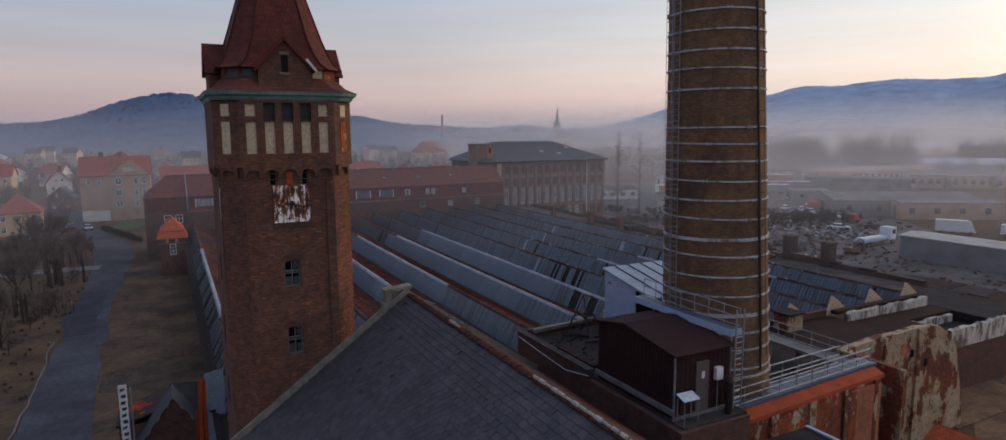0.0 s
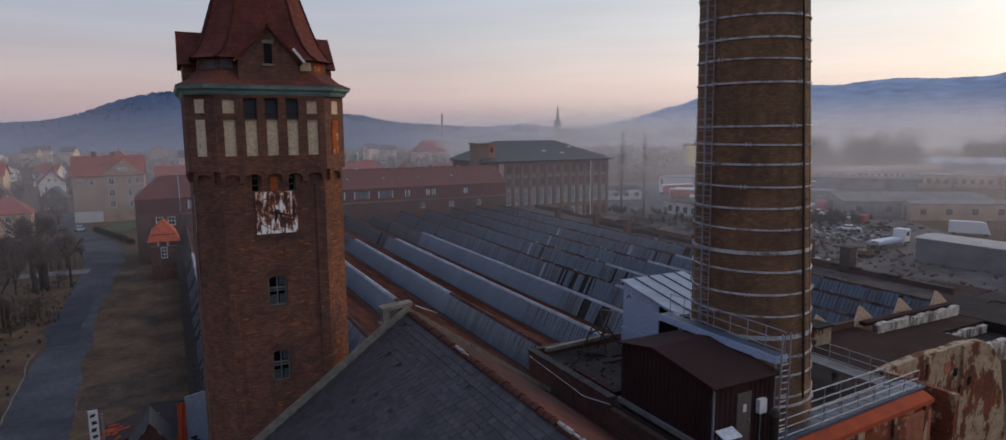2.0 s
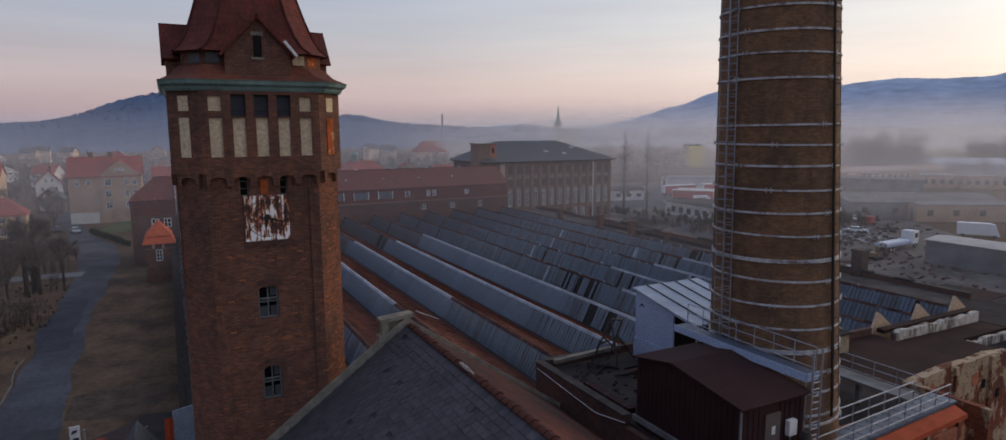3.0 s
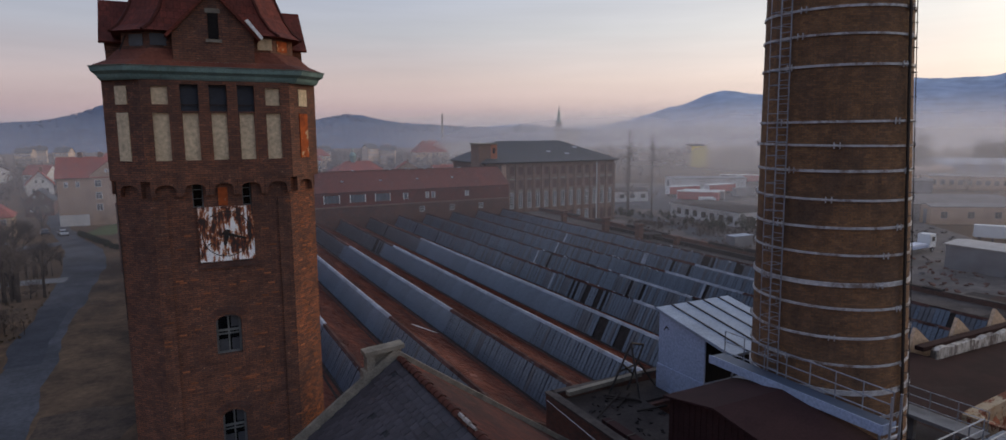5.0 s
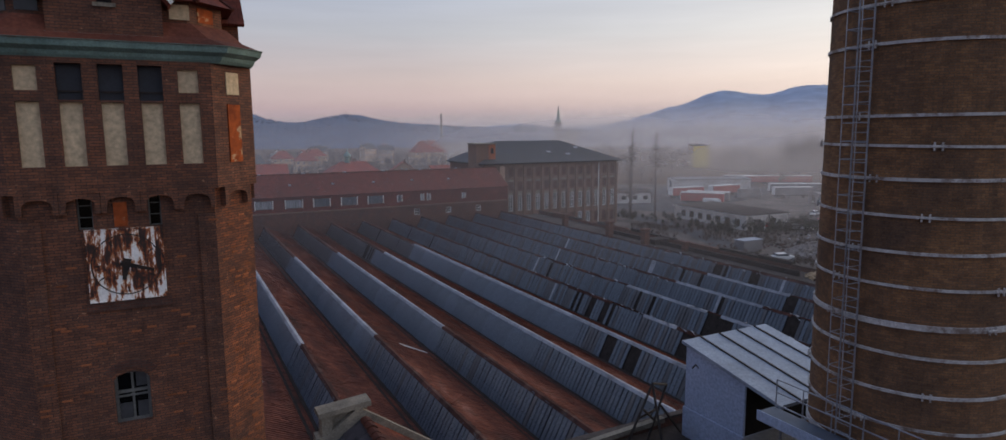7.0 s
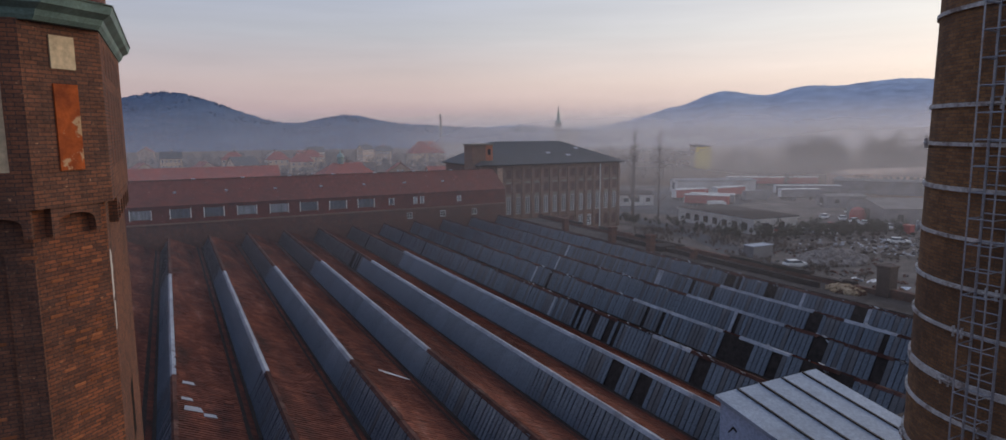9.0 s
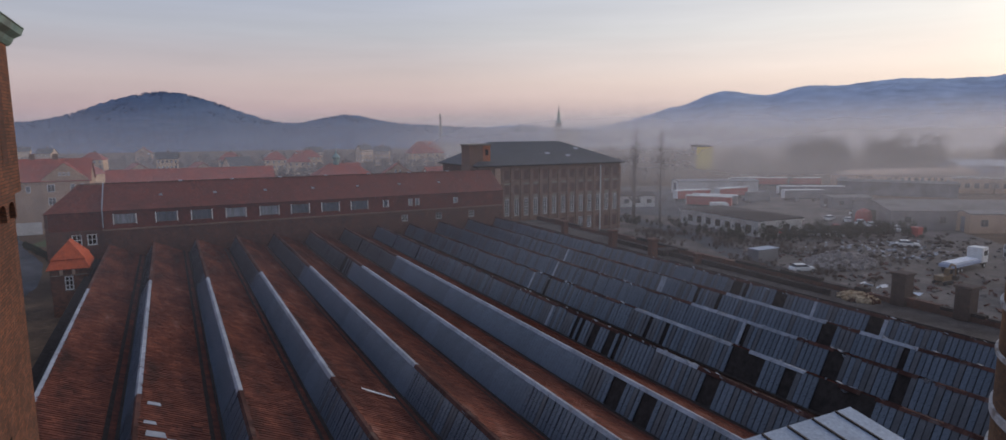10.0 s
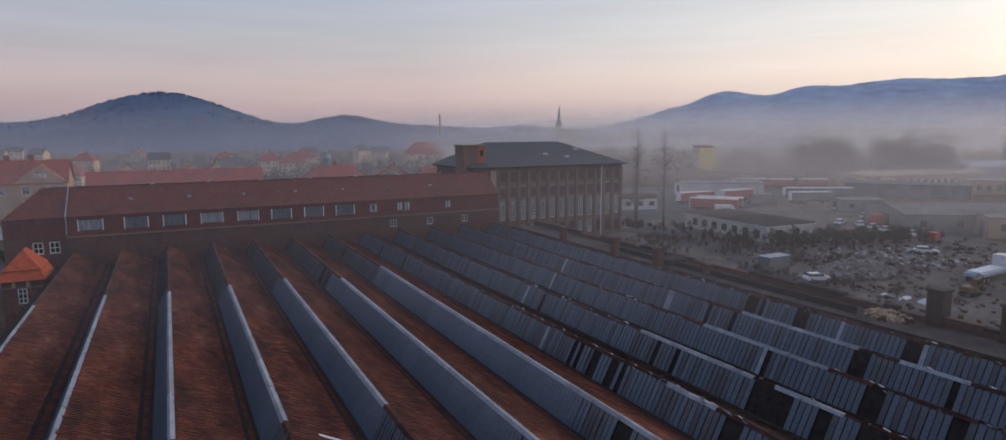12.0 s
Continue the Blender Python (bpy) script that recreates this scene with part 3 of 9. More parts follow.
def window(parent, axis, at, inward, u0, u1, z0, z1, cols=2, rows=3, frame_mat=None, bar=0.05, depth=0.14, name="window", label="", sill=True, glass=None):
    """A framed window set into a hole: frame and bars, panes behind, a sill below."""
    frame_mat = frame_mat or GREY_PAINT
    s = 1 if inward > 0 else -1
    a, b2 = at + s * depth, at + s * (depth + 0.06)
    f = B()

    def bb(ua, ub, za, zb):
        lo, hi = min(a, b2), max(a, b2)
        if axis == "y":
            box(f, ua, ub, lo, hi, za, zb)
        else:
            box(f, lo, hi, ua, ub, za, zb)
    bb(u0, u0 + bar, z0, z1), bb(u1 - bar, u1, z0, z1), bb(u0 + bar, u1 - bar, z0, z0 + bar), bb(u0 + bar, u1 - bar, z1 - bar, z1)
    th = bar * 0.7
    for i in range(1, cols):
        u = u0 + (u1 - u0) * i / cols
        bb(u - th / 2, u + th / 2, z0 + bar, z1 - bar)
    for j in range(1, rows):
        z = z0 + (z1 - z0) * j / rows
        for i in range(cols):
            ua = u0 + bar if i == 0 else u0 + (u1 - u0) * i / cols + th / 2
            ub = u1 - bar if i == cols - 1 else u0 + (u1 - u0) * (i + 1) / cols - th / 2
            bb(ua, ub, z - th / 2, z + th / 2)
    w = part(name, f, frame_mat, parent, label)
    g = B()
    lo = a + s * 0.03
    if axis == "y":
        box(g, u0 + 0.01, u1 - 0.01, lo - 0.004, lo + 0.004, z0 + 0.01, z1 - 0.01)
    else:
        box(g, lo - 0.004, lo + 0.004, u0 + 0.01, u1 - 0.01, z0 + 0.01, z1 - 0.01)
    pane = part("pane", g, glass or GLASS, w)
    pane.visible_shadow = False
    if sill:
        q = B()
        o, i2 = at - s * 0.06, at + s * (depth - 0.005)
        if axis == "y":
            box(q, u0 - 0.05, u1 + 0.05, min(o, i2), max(o, i2), z0 - 0.09, z0 - 0.003)
        else:
            box(q, min(o, i2), max(o, i2), u0 - 0.05, u1 + 0.05, z0 - 0.09, z0 - 0.003)
        part("sill", q, STONE, w)
    return w


def railing(parent, pts, height=1.1, gap=1.4, r=0.025, name="railing"):
    """Posts, top rail and two lower rails along a line of points, each rail and post a part."""
    for a, b2 in zip(pts, pts[1:]):
        a, b2 = Vector(a), Vector(b2)
        n = max(1, round((b2 - a).length / gap))
        for i in range(n + 1):
            p = a.lerp(b2, i / n)
            part("post", tube(B(), p, p + Vector((0, 0, height)), r), STEEL, parent, uv=False)
        for k in (1.0, 0.55, 0.12):
            up = Vector((0, 0, height * k))
            part("rail", tube(B(), a + up, b2 + up, r), STEEL, parent, uv=False)

# ---- land, hills, mist ----
def sheet(bm, pts, z):
    bm.faces.new([bm.verts.new((x, y, z)) for x, y in pts])
    return bm


gb = B()
rings = [0, 40, 90, 150, 230, 340, 500, 800, 1300, 2200, 3600]
prev = None
for r in rings:
    row = [gb.verts.new((20 + r * math.cos(a), 60 + r * math.sin(a), 0.35 * noise.noise((r * math.cos(a) * 0.01, r * math.sin(a) * 0.01, 0)) - 0.3 if r > 300 else 0.0))
           for a in [2 * math.pi * i / 48 for i in range(48)]] if r else [gb.verts.new((20, 60, 0))]
    if prev:
        for i in range(48):
            if len(prev) == 1:
                gb.faces.new((prev[0], row[i], row[(i + 1) % 48]))
            else:
                gb.faces.new((prev[i], row[i], row[(i + 1) % 48], prev[(i + 1) % 48]))
    prev = row
tagged(part("ground", gb, GRASS, uv=False), "dull brown winter ground reaching the horizon", "ground", kind="structure")


def strip(name, line, width, material, z, label, category):
    """A ribbon of ground along a line of (x, y)."""
    bm, rows = B(), []
    for i, (x, y) in enumerate(line):
        a, b2 = line[max(i - 1, 0)], line[min(i + 1, len(line) - 1)]
        d = Vector((b2[0] - a[0], b2[1] - a[1])).normalized()
        w = width[i] if isinstance(width, (list, tuple)) else width
        rows.append((bm.verts.new((x - d.y * w / 2, y + d.x * w / 2, z)), bm.verts.new((x + d.y * w / 2, y - d.x * w / 2, z))))
    for (a, b2), (c, d2) in zip(rows, rows[1:]):
        bm.faces.new((a, b2, d2, c))
    bmesh.ops.subdivide_edges(bm, edges=bm.edges[:], cuts=13, use_grid_fill=True)
    for v in bm.verts:
        v.co.x += 0.9 * noise.noise((v.co.x * 0.10, v.co.y * 0.10, 3.0)) + 0.25 * noise.noise((v.co.x * 0.4, v.co.y * 0.35, 9.0))
    return tagged(part(name, bm, material, uv=False), label, category, kind="structure")


strip("verge_lawn", [(-7.9, 40), (-7.9, 80), (-7.8, 120), (-7.3, 134)], 11.0, FIELD, 0.03, "dry brown grass strip beside the shed wall", "lawn")
strip("road", [(-15, 20), (-15.2, 55), (-15.4, 75), (-15.2, 92), (-15.6, 115), (-15.6, 140), (-18, 165), (-23.5, 187), (-27, 205), (-33, 245)], [5.6, 5.4, 5.1, 4.0, 4.8, 6.6, 6.6, 4.6, 4.6, 4.6], ASPHALT, 0.06, "patched grey asphalt lane along the factory", "road")
strip("road_patch", [(-16.2, 86.5), (-16.3, 98), (-16.2, 115)], [3.2, 4.2, 3.6], ASPHALT_DARK, 0.066, "dark newer asphalt patch on the lane", "road")
strip("kerb", [(-18.15, 48), (-18.15, 66), (-18.25, 85)], 0.14, CONCRETE, 0.09, "pale worn kerb edging beside the lane", "kerb")
strip("dark_ground", [(-12.4, 67.6), (-9, 67.4), (-4.6, 66)], [6.0, 7.5, 6.5], DARK_EARTH, 0.045, "strip of darker earth before the annex", "ground")
strip("side_road", [(-17.5, 133), (-24, 133.5), (-33, 133), (-60, 128)], 4.2, CONCRETE, 0.09, "pale worn side road branching off the lane", "road")
strip("cross_road", [(-20, 178), (-35, 170), (-70, 150)], 6, ASPHALT, 0.05, "grey road past the orange-roofed house", "road")
strip("green_lawn", [(-17.5, 186), (-14, 200), (-10.5, 206)], 8, LAWN, 0.05, "dull green lawn in front of the tan house", "lawn")
strip("left_meadow", [(-24, 60), (-24.5, 90), (-25, 128)], 12.5, FIELD, 0.025, "rough brown meadow beside the lane", "meadow")
strip("yard", [(76, 20), (100, 60), (125, 105), (150, 160), (190, 240)], [40, 60, 80, 110, 130], YARD, 0.02, "muddy grey works yard with tracks", "yard")
strip("waste_ground", [(46, 8), (58, 13), (72, 17), (90, 22)], [16, 20, 20, 22], EARTH, 0.028, "rough brown waste ground beside the ruin", "ground")
strip("yard_lane", [(84, 40), (95, 85), (112, 122), (118, 150), (122, 190)], 6, ASPHALT, 0.055, "wet dark lane through the yard", "road")
strip("lorry_park", [(128, 165), (160, 185), (215, 210)], [26, 44, 44], ASPHALT, 0.05, "grey asphalt lorry park", "yard")


def ridge_height(dist, bumps, az):
    return 24 + dist * (0.002 + sum(b2[1] * math.exp(-((az - b2[0]) / b2[2]) ** 2 / 2) for b2 in bumps))


def hill(name, dist, bumps, material, label, depth=0.35, rough=6.0, a0=-40, a1=110):
    """A wooded ridge at dist metres: its crest rises by bumps of (bearing, height, spread), in degrees and parts of dist."""
    bm, rows = B(), []
    steps = 900
    for i in range(steps + 1):
        az = a0 + (a1 - a0) * i / steps
        h = ridge_height(dist, bumps, az)
        s, c = math.sin(radians(az)), math.cos(radians(az))
        col = []
        for k in range(9):
            f = k / 8
            d = dist * (1 - depth + depth * f)
            z = h * (f ** 1.4) + rough * f * noise.noise((s * d * 0.02, c * d * 0.02, k * 0.3)) + rough * 0.5 * f * noise.noise((s * d * 0.09, c * d * 0.09, 7.0)) + rough * 0.7 * f * noise.noise((s * d * 0.35, c * d * 0.35, 2.0))
            col.append(bm.verts.new((12 + s * d, 24 + c * d, z if k else -4)))
        col.append(bm.verts.new((12 + s * dist * 1.12, 24 + c * dist * 1.12, -5)))
        rows.append(col)
    for a, b2 in zip(rows, rows[1:]):
        for k in range(len(a) - 1):
            bm.faces.new((a[k], b2[k], b2[k + 1], a[k + 1]))
    return tagged(part(name, bm, material, uv=False, smooth=True), label, "hill", kind="structure")


NEAR_RIDGE = [(-0.1, 0.052, 4.6), (-17, 0.012, 5), (13.6, 0.0205, 2.3), (20, 0.006, 3.0), (29.3, 0.006, 0.9)]
# backdrop hills, aerial haze painted into their base colours
hill("backdrop_near_hill", 1350, NEAR_RIDGE, HILL, "wooded hill behind the town, haze painted into its dark blue", rough=4)
rh = np.random.RandomState(19)
HV, HF = [], []
for _ in range(3600):
    az, f = rh.uniform(-22, 33), rh.uniform(0.0, 1.0) ** 0.5 * 0.4 + 0.62
    d = 1350 * (0.65 + 0.35 * min(f, 1.0))
    z = ridge_height(1350, NEAR_RIDGE, az) * min(f, 1.0) ** 1.4 - 2.2
    x, y = 12 + math.sin(radians(az)) * d, 24 + math.cos(radians(az)) * d
    w, h = rh.uniform(1.6, 3.6), rh.uniform(2.2, 4.6)
    for k in range(3):
        ox, oz = rh.uniform(-w, w) * 0.5, rh.uniform(0, 0.4) * h
        b0 = len(HV)
        HV += [(x + ox - w * 0.6, y, z + oz), (x + ox + w * 0.6, y - 1.0, z + oz + rh.uniform(-1, 1)), (x + ox + rh.uniform(-1.5, 1.5), y + 1.0, z + oz + h * rh.uniform(0.5, 0.8))]
        HF.append((b0, b0 + 1, b0 + 2))
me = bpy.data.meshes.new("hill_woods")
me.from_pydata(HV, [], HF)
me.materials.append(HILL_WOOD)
tagged(new("hill_woods", me), "leafless woods covering the hill, in the same haze blue", "woods", kind="stuff")
hill("backdrop_far_hill", 2600, [(46.4, 0.0386, 2.2), (51.4, 0.0286, 2.05), (56.9, 0.0506, 4.27), (68.2, 0.057, 5.8), (42.0, 0.0253, 3.15), (79, 0.045, 7), (28.3, 0.006, 1.6), (22, 0.003, 2.5)], HILL_FAR, "mountain ridge with distance haze painted into its pale blue", rough=3.5)

for i, (dist, thick, top, west) in enumerate(((62, 0.080, 32, 1.15), (108, 0.095, 34, 0.95), (175, 0.15, 36, 1.15), (290, 0.20, 50, 0.95), (460, 0.30, 52, 0.62), (680, 0.50, 56, 0.18), (1150, 0.40, 80, 0.14))):
    bm, low, high = B(), [], []
    for k in range(61):
        az = radians(-60 + 185 * k / 60)
        low.append(bm.verts.new((8 + math.sin(az) * dist, 14 + math.cos(az) * dist, -2)))
        high.append(bm.verts.new((8 + math.sin(az) * dist, 14 + math.cos(az) * dist, top + 2)))
    for k in range(60):
        bm.faces.new((low[k], low[k + 1], high[k + 1], high[k]))
    tagged(part("mist", bm, mist_mat("dawn_mist", thick, top, dist, west), uv=False, smooth=True), "thin pale dawn mist lying in the valley", "mist", "mist banks", "stuff")

# ---- clock tower ----
TX, TY, DY = 0.86, 34.07, 0.80
tower = thing("clock_tower", TX, TY, 0, "square red-brick clock tower with chamfered corners and steep tiled roof", "tower")
w1, w2, w3 = (0.30, 1.18, 16.5, 18.0), (0.32, 1.16, 12.7, 14.3), (0.32, 1.16, 9.0, 10.5)
FY = 29.85
shaft, spalled = B(), B()
front_holes = [w1, w2, w3, (-0.18, 0.18, 22.05, 23.0), (1.48, 1.80, 22.05, 23.0)]
wall(shaft, "y", FY, 0.5, TX - 2.3, TX + 2.3, 0, 23.05, front_holes)
lo, hi = loop_of(3.42, 1.12, TX, TY, 0, DY), loop_of(3.42, 1.12, TX, TY, 23.05, DY)
for i in range(1, 8):
    a, b2, c, d = lo[i], lo[(i + 1) % 8], hi[(i + 1) % 8], hi[i]
    # the sun-side chamfer gets the spalled brick with warm light in its colour
    east_chamfer = (a[0] + b2[0]) / 2 > TX + 2.5 and (a[1] + b2[1]) / 2 < FY + 1.0
    side = spalled if east_chamfer else shaft
    side.faces.new([side.verts.new(p) for p in (a, b2, c, d)])
part("shaft", shaft, BRICK, tower)
part("chamfer", spalled, BRICK_SPALLED_LIT, tower, "chamfered corner of spalled brick, warm sunlight painted into its orange")
# black block inside the shaft paints the unlit tower interior
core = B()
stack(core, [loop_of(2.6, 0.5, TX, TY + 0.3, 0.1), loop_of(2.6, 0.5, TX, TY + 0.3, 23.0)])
part("unlit_core_black", core, VOID, tower, uv=False)
# corner lesenes frame the recessed front field
for x0, x1 in ((TX - 2.3, TX - 1.85), (TX + 1.85, TX + 2.3)):
    part("lesene", box(B(), x0, x1, FY - 0.07, FY - 0.002, 0, 22.3), BRICK, tower)
# corbelled belfry stage
UY = 29.66
belfry = B()
px = [(TX + (i - 2) * 0.917 - 0.25, TX + (i - 2) * 0.917 + 0.25) for i in range(5)]
recess = [(a, b2, 23.75, 25.4) for a, b2 in px] + [(a - (0.04 if 0 < i < 4 else 0), b2 + (0.04 if 0 < i < 4 else 0), 25.45 if 0 < i < 4 else 25.68, 26.38 if 0 < i < 4 else 26.3) for i, (a, b2) in enumerate(px)]
wall(belfry, "y", UY, 0.35, TX - 2.42, TX + 2.42, 23.05, 26.55, recess)
lo, hi = loop_of(3.58, 1.16, TX, TY, 23.05, DY), loop_of(3.58, 1.16, TX, TY, 26.55, DY)
for i in range(1, 8):
    belfry.faces.new([belfry.verts.new(p) for p in (lo[i], lo[(i + 1) % 8], hi[(i + 1) % 8], hi[i])])
belfry.faces.new([belfry.verts.new(p) for p in lo[::-1]])
part("belfry", belfry, BRICK, tower)
for i, (a, b2) in enumerate(px):
    part("blind_panel", box(B(), a, b2, UY + 0.10, UY + 0.3, 23.75, 25.4), PANEL, tower, "pale rendered blind window panel")
    if i in (0, 4):
        part("blind_panel", box(B(), a, b2, UY + 0.10, UY + 0.3, 25.68, 26.3), PANEL, tower)
    else:
        part("louvre_opening", box(B(), a - 0.04, b2 + 0.04, UY + 0.24, UY + 0.3, 25.45, 26.38), LOUVRE, tower, "dark blue-grey boarded louvre window")
        part("slat", box(B(), a - 0.03, b2 + 0.03, UY + 0.2, UY + 0.237, 25.66, 25.70), IRON, tower)
# panels on the chamfered corners
for sx in (-1, 1):
    c = Vector((TX + sx * (3.58 - 0.58), UY + 0.58, 0))
    t = Vector((0.7071, sx * 0.7071, 0))
    n = Vector((sx * 0.7071, -0.7071, 0))
    for z0, z1, mt in ((23.75, 25.4, PANEL if sx < 0 else PANEL_RED), (25.68, 26.3, PANEL)):
        pts = [c + t * a + n * 0.012 + Vector((0, 0, z)) for a, z in ((-0.25, z0), (0.25, z0), (0.25, z1), (-0.25, z1))]
        part("corner_panel", slab(B(), pts, 0.06), mt, tower)
# side faces carry the same panels
for sx in (-1, 1):
    for i in range(5):
        y = TY + (i - 2) * 0.93
        X = TX + sx * 3.585
        part("blind_panel", box(B(), min(X, X - sx * 0.05), max(X, X - sx * 0.05), y - 0.29, y + 0.29, 23.75, 25.4), BRICK_DARK, tower, "bricked-up blind panel")
        part("blind_panel", box(B(), min(X, X - sx * 0.05), max(X, X - sx * 0.05), y - 0.29, y + 0.29, 25.68, 26.3), BRICK_DARK, tower)
    # side windows are black plates on the wall, shade as colour
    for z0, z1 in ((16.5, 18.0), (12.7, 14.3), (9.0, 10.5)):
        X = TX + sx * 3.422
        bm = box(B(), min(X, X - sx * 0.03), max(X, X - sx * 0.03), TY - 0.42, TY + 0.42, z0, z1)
        part("side_window", bm, VOID, tower, "black plate standing for an unlit narrow window")
    X = TX + sx * 3.42
    for y0, y1, z0, z1 in ((31.06, 31.34, 20.9, 22.0), (31.12, 31.3, 20.2, 20.88), (31.2, 31.42, 21.3, 21.7)):
        wp = hull(B(), [(X, y0, z0), (X, y1 - 0.05, z0 + 0.06), (X, y1, z1 - 0.1), (X, y0 + 0.04, z1)], [(X + sx * 0.012, y0 + 0.01, z0 + 0.02), (X + sx * 0.012, y1 - 0.06, z0 + 0.08), (X + sx * 0.012, y1 - 0.01, z1 - 0.12), (X + sx * 0.012, y0 + 0.05, z1 - 0.02)])
        bmesh.ops.recalc_face_normals(wp, faces=wp.faces)
        part("whitewash_patch", wp, PLASTER_WHITE, tower, "flaking white plaster patch")
# corbel arches under the belfry
def corbel(cx, cy, tx, ty, nx, ny, half):
    """One shallow brick arch between two short brackets, as a single block."""
    P = lambda q, d: (cx + tx * q[0] + nx * d, cy + ty * q[0] + ny * d, q[1])
    n, w = 8, half + 0.13
    arc = [(half * math.cos(math.pi * k / n), 22.66 + 0.25 * math.sin(math.pi * k / n) ** 0.6) for k in range(n + 1)]
    poly = [(-w, 22.5), (-half, 22.5)] + arc[::-1] + [(half, 22.5), (w, 22.5), (w, 23.06), (-w, 23.06)]
    bm = hull(B(), [P(q, 0.18) for q in poly], [P(q, -0.02) for q in poly])
    bmesh.ops.recalc_face_normals(bm, faces=bm.faces)
    part("corbel_arch", bm, BRICK, tower)


for i in range(5):
    u = (i - 2) * 0.93
    corbel(TX + u, FY, 1, 0, 0, -1, 0.33)
    corbel(TX - 3.42, TY + u, 0, 1, -1, 0, 0.33)
    corbel(TX + 3.42, TY + u, 0, 1, 1, 0, 0.33)
for sx in (-1, 1):
    corbel(TX + sx * 2.86, FY + 0.56, 0.7071, sx * 0.7071, sx * 0.7071, -0.7071, 0.4)
for a, b2, z0, z1 in ((w1[0], w1[1], w1[2], w1[3]), w2, w3):
    win = window(tower, "y", FY, 1, a, b2, z0, z1, 2, 2, GREY_PAINT, 0.085, 0.20, sill=False, label="weathered grey timber window with broken panes")
    part("transom", box(B(), a + 0.086, b2 - 0.086, FY + 0.19, FY + 0.255, z0 + 0.56 * (z1 - z0), z0 + 0.62 * (z1 - z0)), GREY_PAINT, win)
    # some panes carry the reflected sky as a grey tint
    for k, q in ((0, 0.06), (1, 0.66), (1, 0.06)):
        u = a + 0.09 + k * (b2 - a) * 0.5
        if (k, q) != (1, 0.66) or z0 > 12:
            part("sky_tinted_pane", box(B(), u, u + (b2 - a) * 0.5 - 0.13, FY + 0.205, FY + 0.215, z0 + q * (z1 - z0), z0 + (q + 0.3) * (z1 - z0)), OLD_GLASS, win, "pane tinted grey by reflected sky")
    for u, du in ((a, 0.34), (b2, -0.34)):
        pts = [(u, z1 - 0.2), (u + du * 0.35, z1 - 0.075), (u + du, z1 + 0.001), (u, z1 + 0.001)]
        sp = hull(B(), [(x, FY + 0.002, z) for x, z in pts], [(x, FY + 0.195, z) for x, z in pts])
        bmesh.ops.recalc_face_normals(sp, faces=sp.faces)
        part("arch_shoulder", sp, BRICK, tower)
    arch = B()
    n = 6
    m = (a + b2) / 2
    for k in range(n):
        a0, a1 = math.pi * (0.22 + 0.56 * k / n), math.pi * (0.22 + 0.56 * (k + 1) / n)
        r0, r1, cz = 0.62, 0.86, z1 - 0.50
        q = [(m - r0 * math.cos(a0), cz + r0 * math.sin(a0)), (m - r0 * math.cos(a1), cz + r0 * math.sin(a1)), (m - r1 * math.cos(a1), cz + r1 * math.sin(a1)), (m - r1 * math.cos(a0), cz + r1 * math.sin(a0))]
        hull(arch, [(x, FY - 0.025, z) for x, z in q], [(x, FY + 0.02, z) for x, z in q])
    bmesh.ops.recalc_face_normals(arch, faces=arch.faces)
    part("brick_arch", arch, BRICK_DARK, tower)
for a, b2 in ((-0.18, 0.18), (1.48, 1.80)):
    window(tower, "y", FY, 1, a, b2, 22.05, 23.0, 1, 3, GREY_PAINT, 0.04, 0.2, name="slit_window", sill=False)
part("niche_panel", box(B(), 0.66, 0.98, FY - 0.03, FY + 0.02, 22.1, 22.75), PANEL_RED, tower, "small reddish niche panel")
# clock
clock = part("clock_face", box(B(), -0.02, 1.76, FY - 0.09, FY - 0.01, 20.1, 22.02), RUSTED, tower, "square white enamel clock face streaked with rust")
fr = B()
for x0, x1, z0, z1 in ((-0.05, -0.02, 20.07, 22.05), (1.76, 1.79, 20.07, 22.05), (-0.02, 1.76, 20.07, 20.1), (-0.02, 1.76, 22.02, 22.05)):
    box(fr, x0, x1, FY - 0.11, FY - 0.005, z0, z1)
part("clock_frame", fr, RUSTED, clock, "flaking white rim")
part("clock_shelf", box(B(), -0.15, 1.9, FY - 0.05, FY - 0.003, 19.8, 20.04), BRICK_DARK, tower)
CCX, CCZ = 0.87, 21.06
dial = B()
for k in range(48):
    a0, a1 = 2 * math.pi * k / 48, 2 * math.pi * (k + 1) / 48
    q = [(CCX + r * math.sin(a), CCZ + r * math.cos(a)) for r, a in ((0.81, a0), (0.81, a1), (0.84, a1), (0.84, a0))]
    hull(dial, [(x, FY - 0.10, z) for x, z in q], [(x, FY - 0.088, z) for x, z in q])
for k in (1, 2, 4, 5, 6, 8, 9, 11):
    a = 2 * math.pi * k / 12
    d, s = Vector((math.sin(a), 0, math.cos(a))), Vector((math.cos(a), 0, -math.sin(a)))
    c = Vector((CCX, 0, CCZ))
    q = [c + d * 0.62 - s * 0.02, c + d * 0.62 + s * 0.02, c + d * 0.76 + s * 0.02, c + d * 0.76 - s * 0.02]
    mk = hull(B(), [(p.x, FY - 0.10, p.z) for p in q], [(p.x, FY - 0.088, p.z) for p in q])
    bmesh.ops.recalc_face_normals(mk, faces=mk.faces)
    part("hour_mark", mk, IRON, clock)
bmesh.ops.recalc_face_normals(dial, faces=dial.faces)
part("dial_ring", dial, IRON, clock, "worn remains of the dial ring and hour marks")
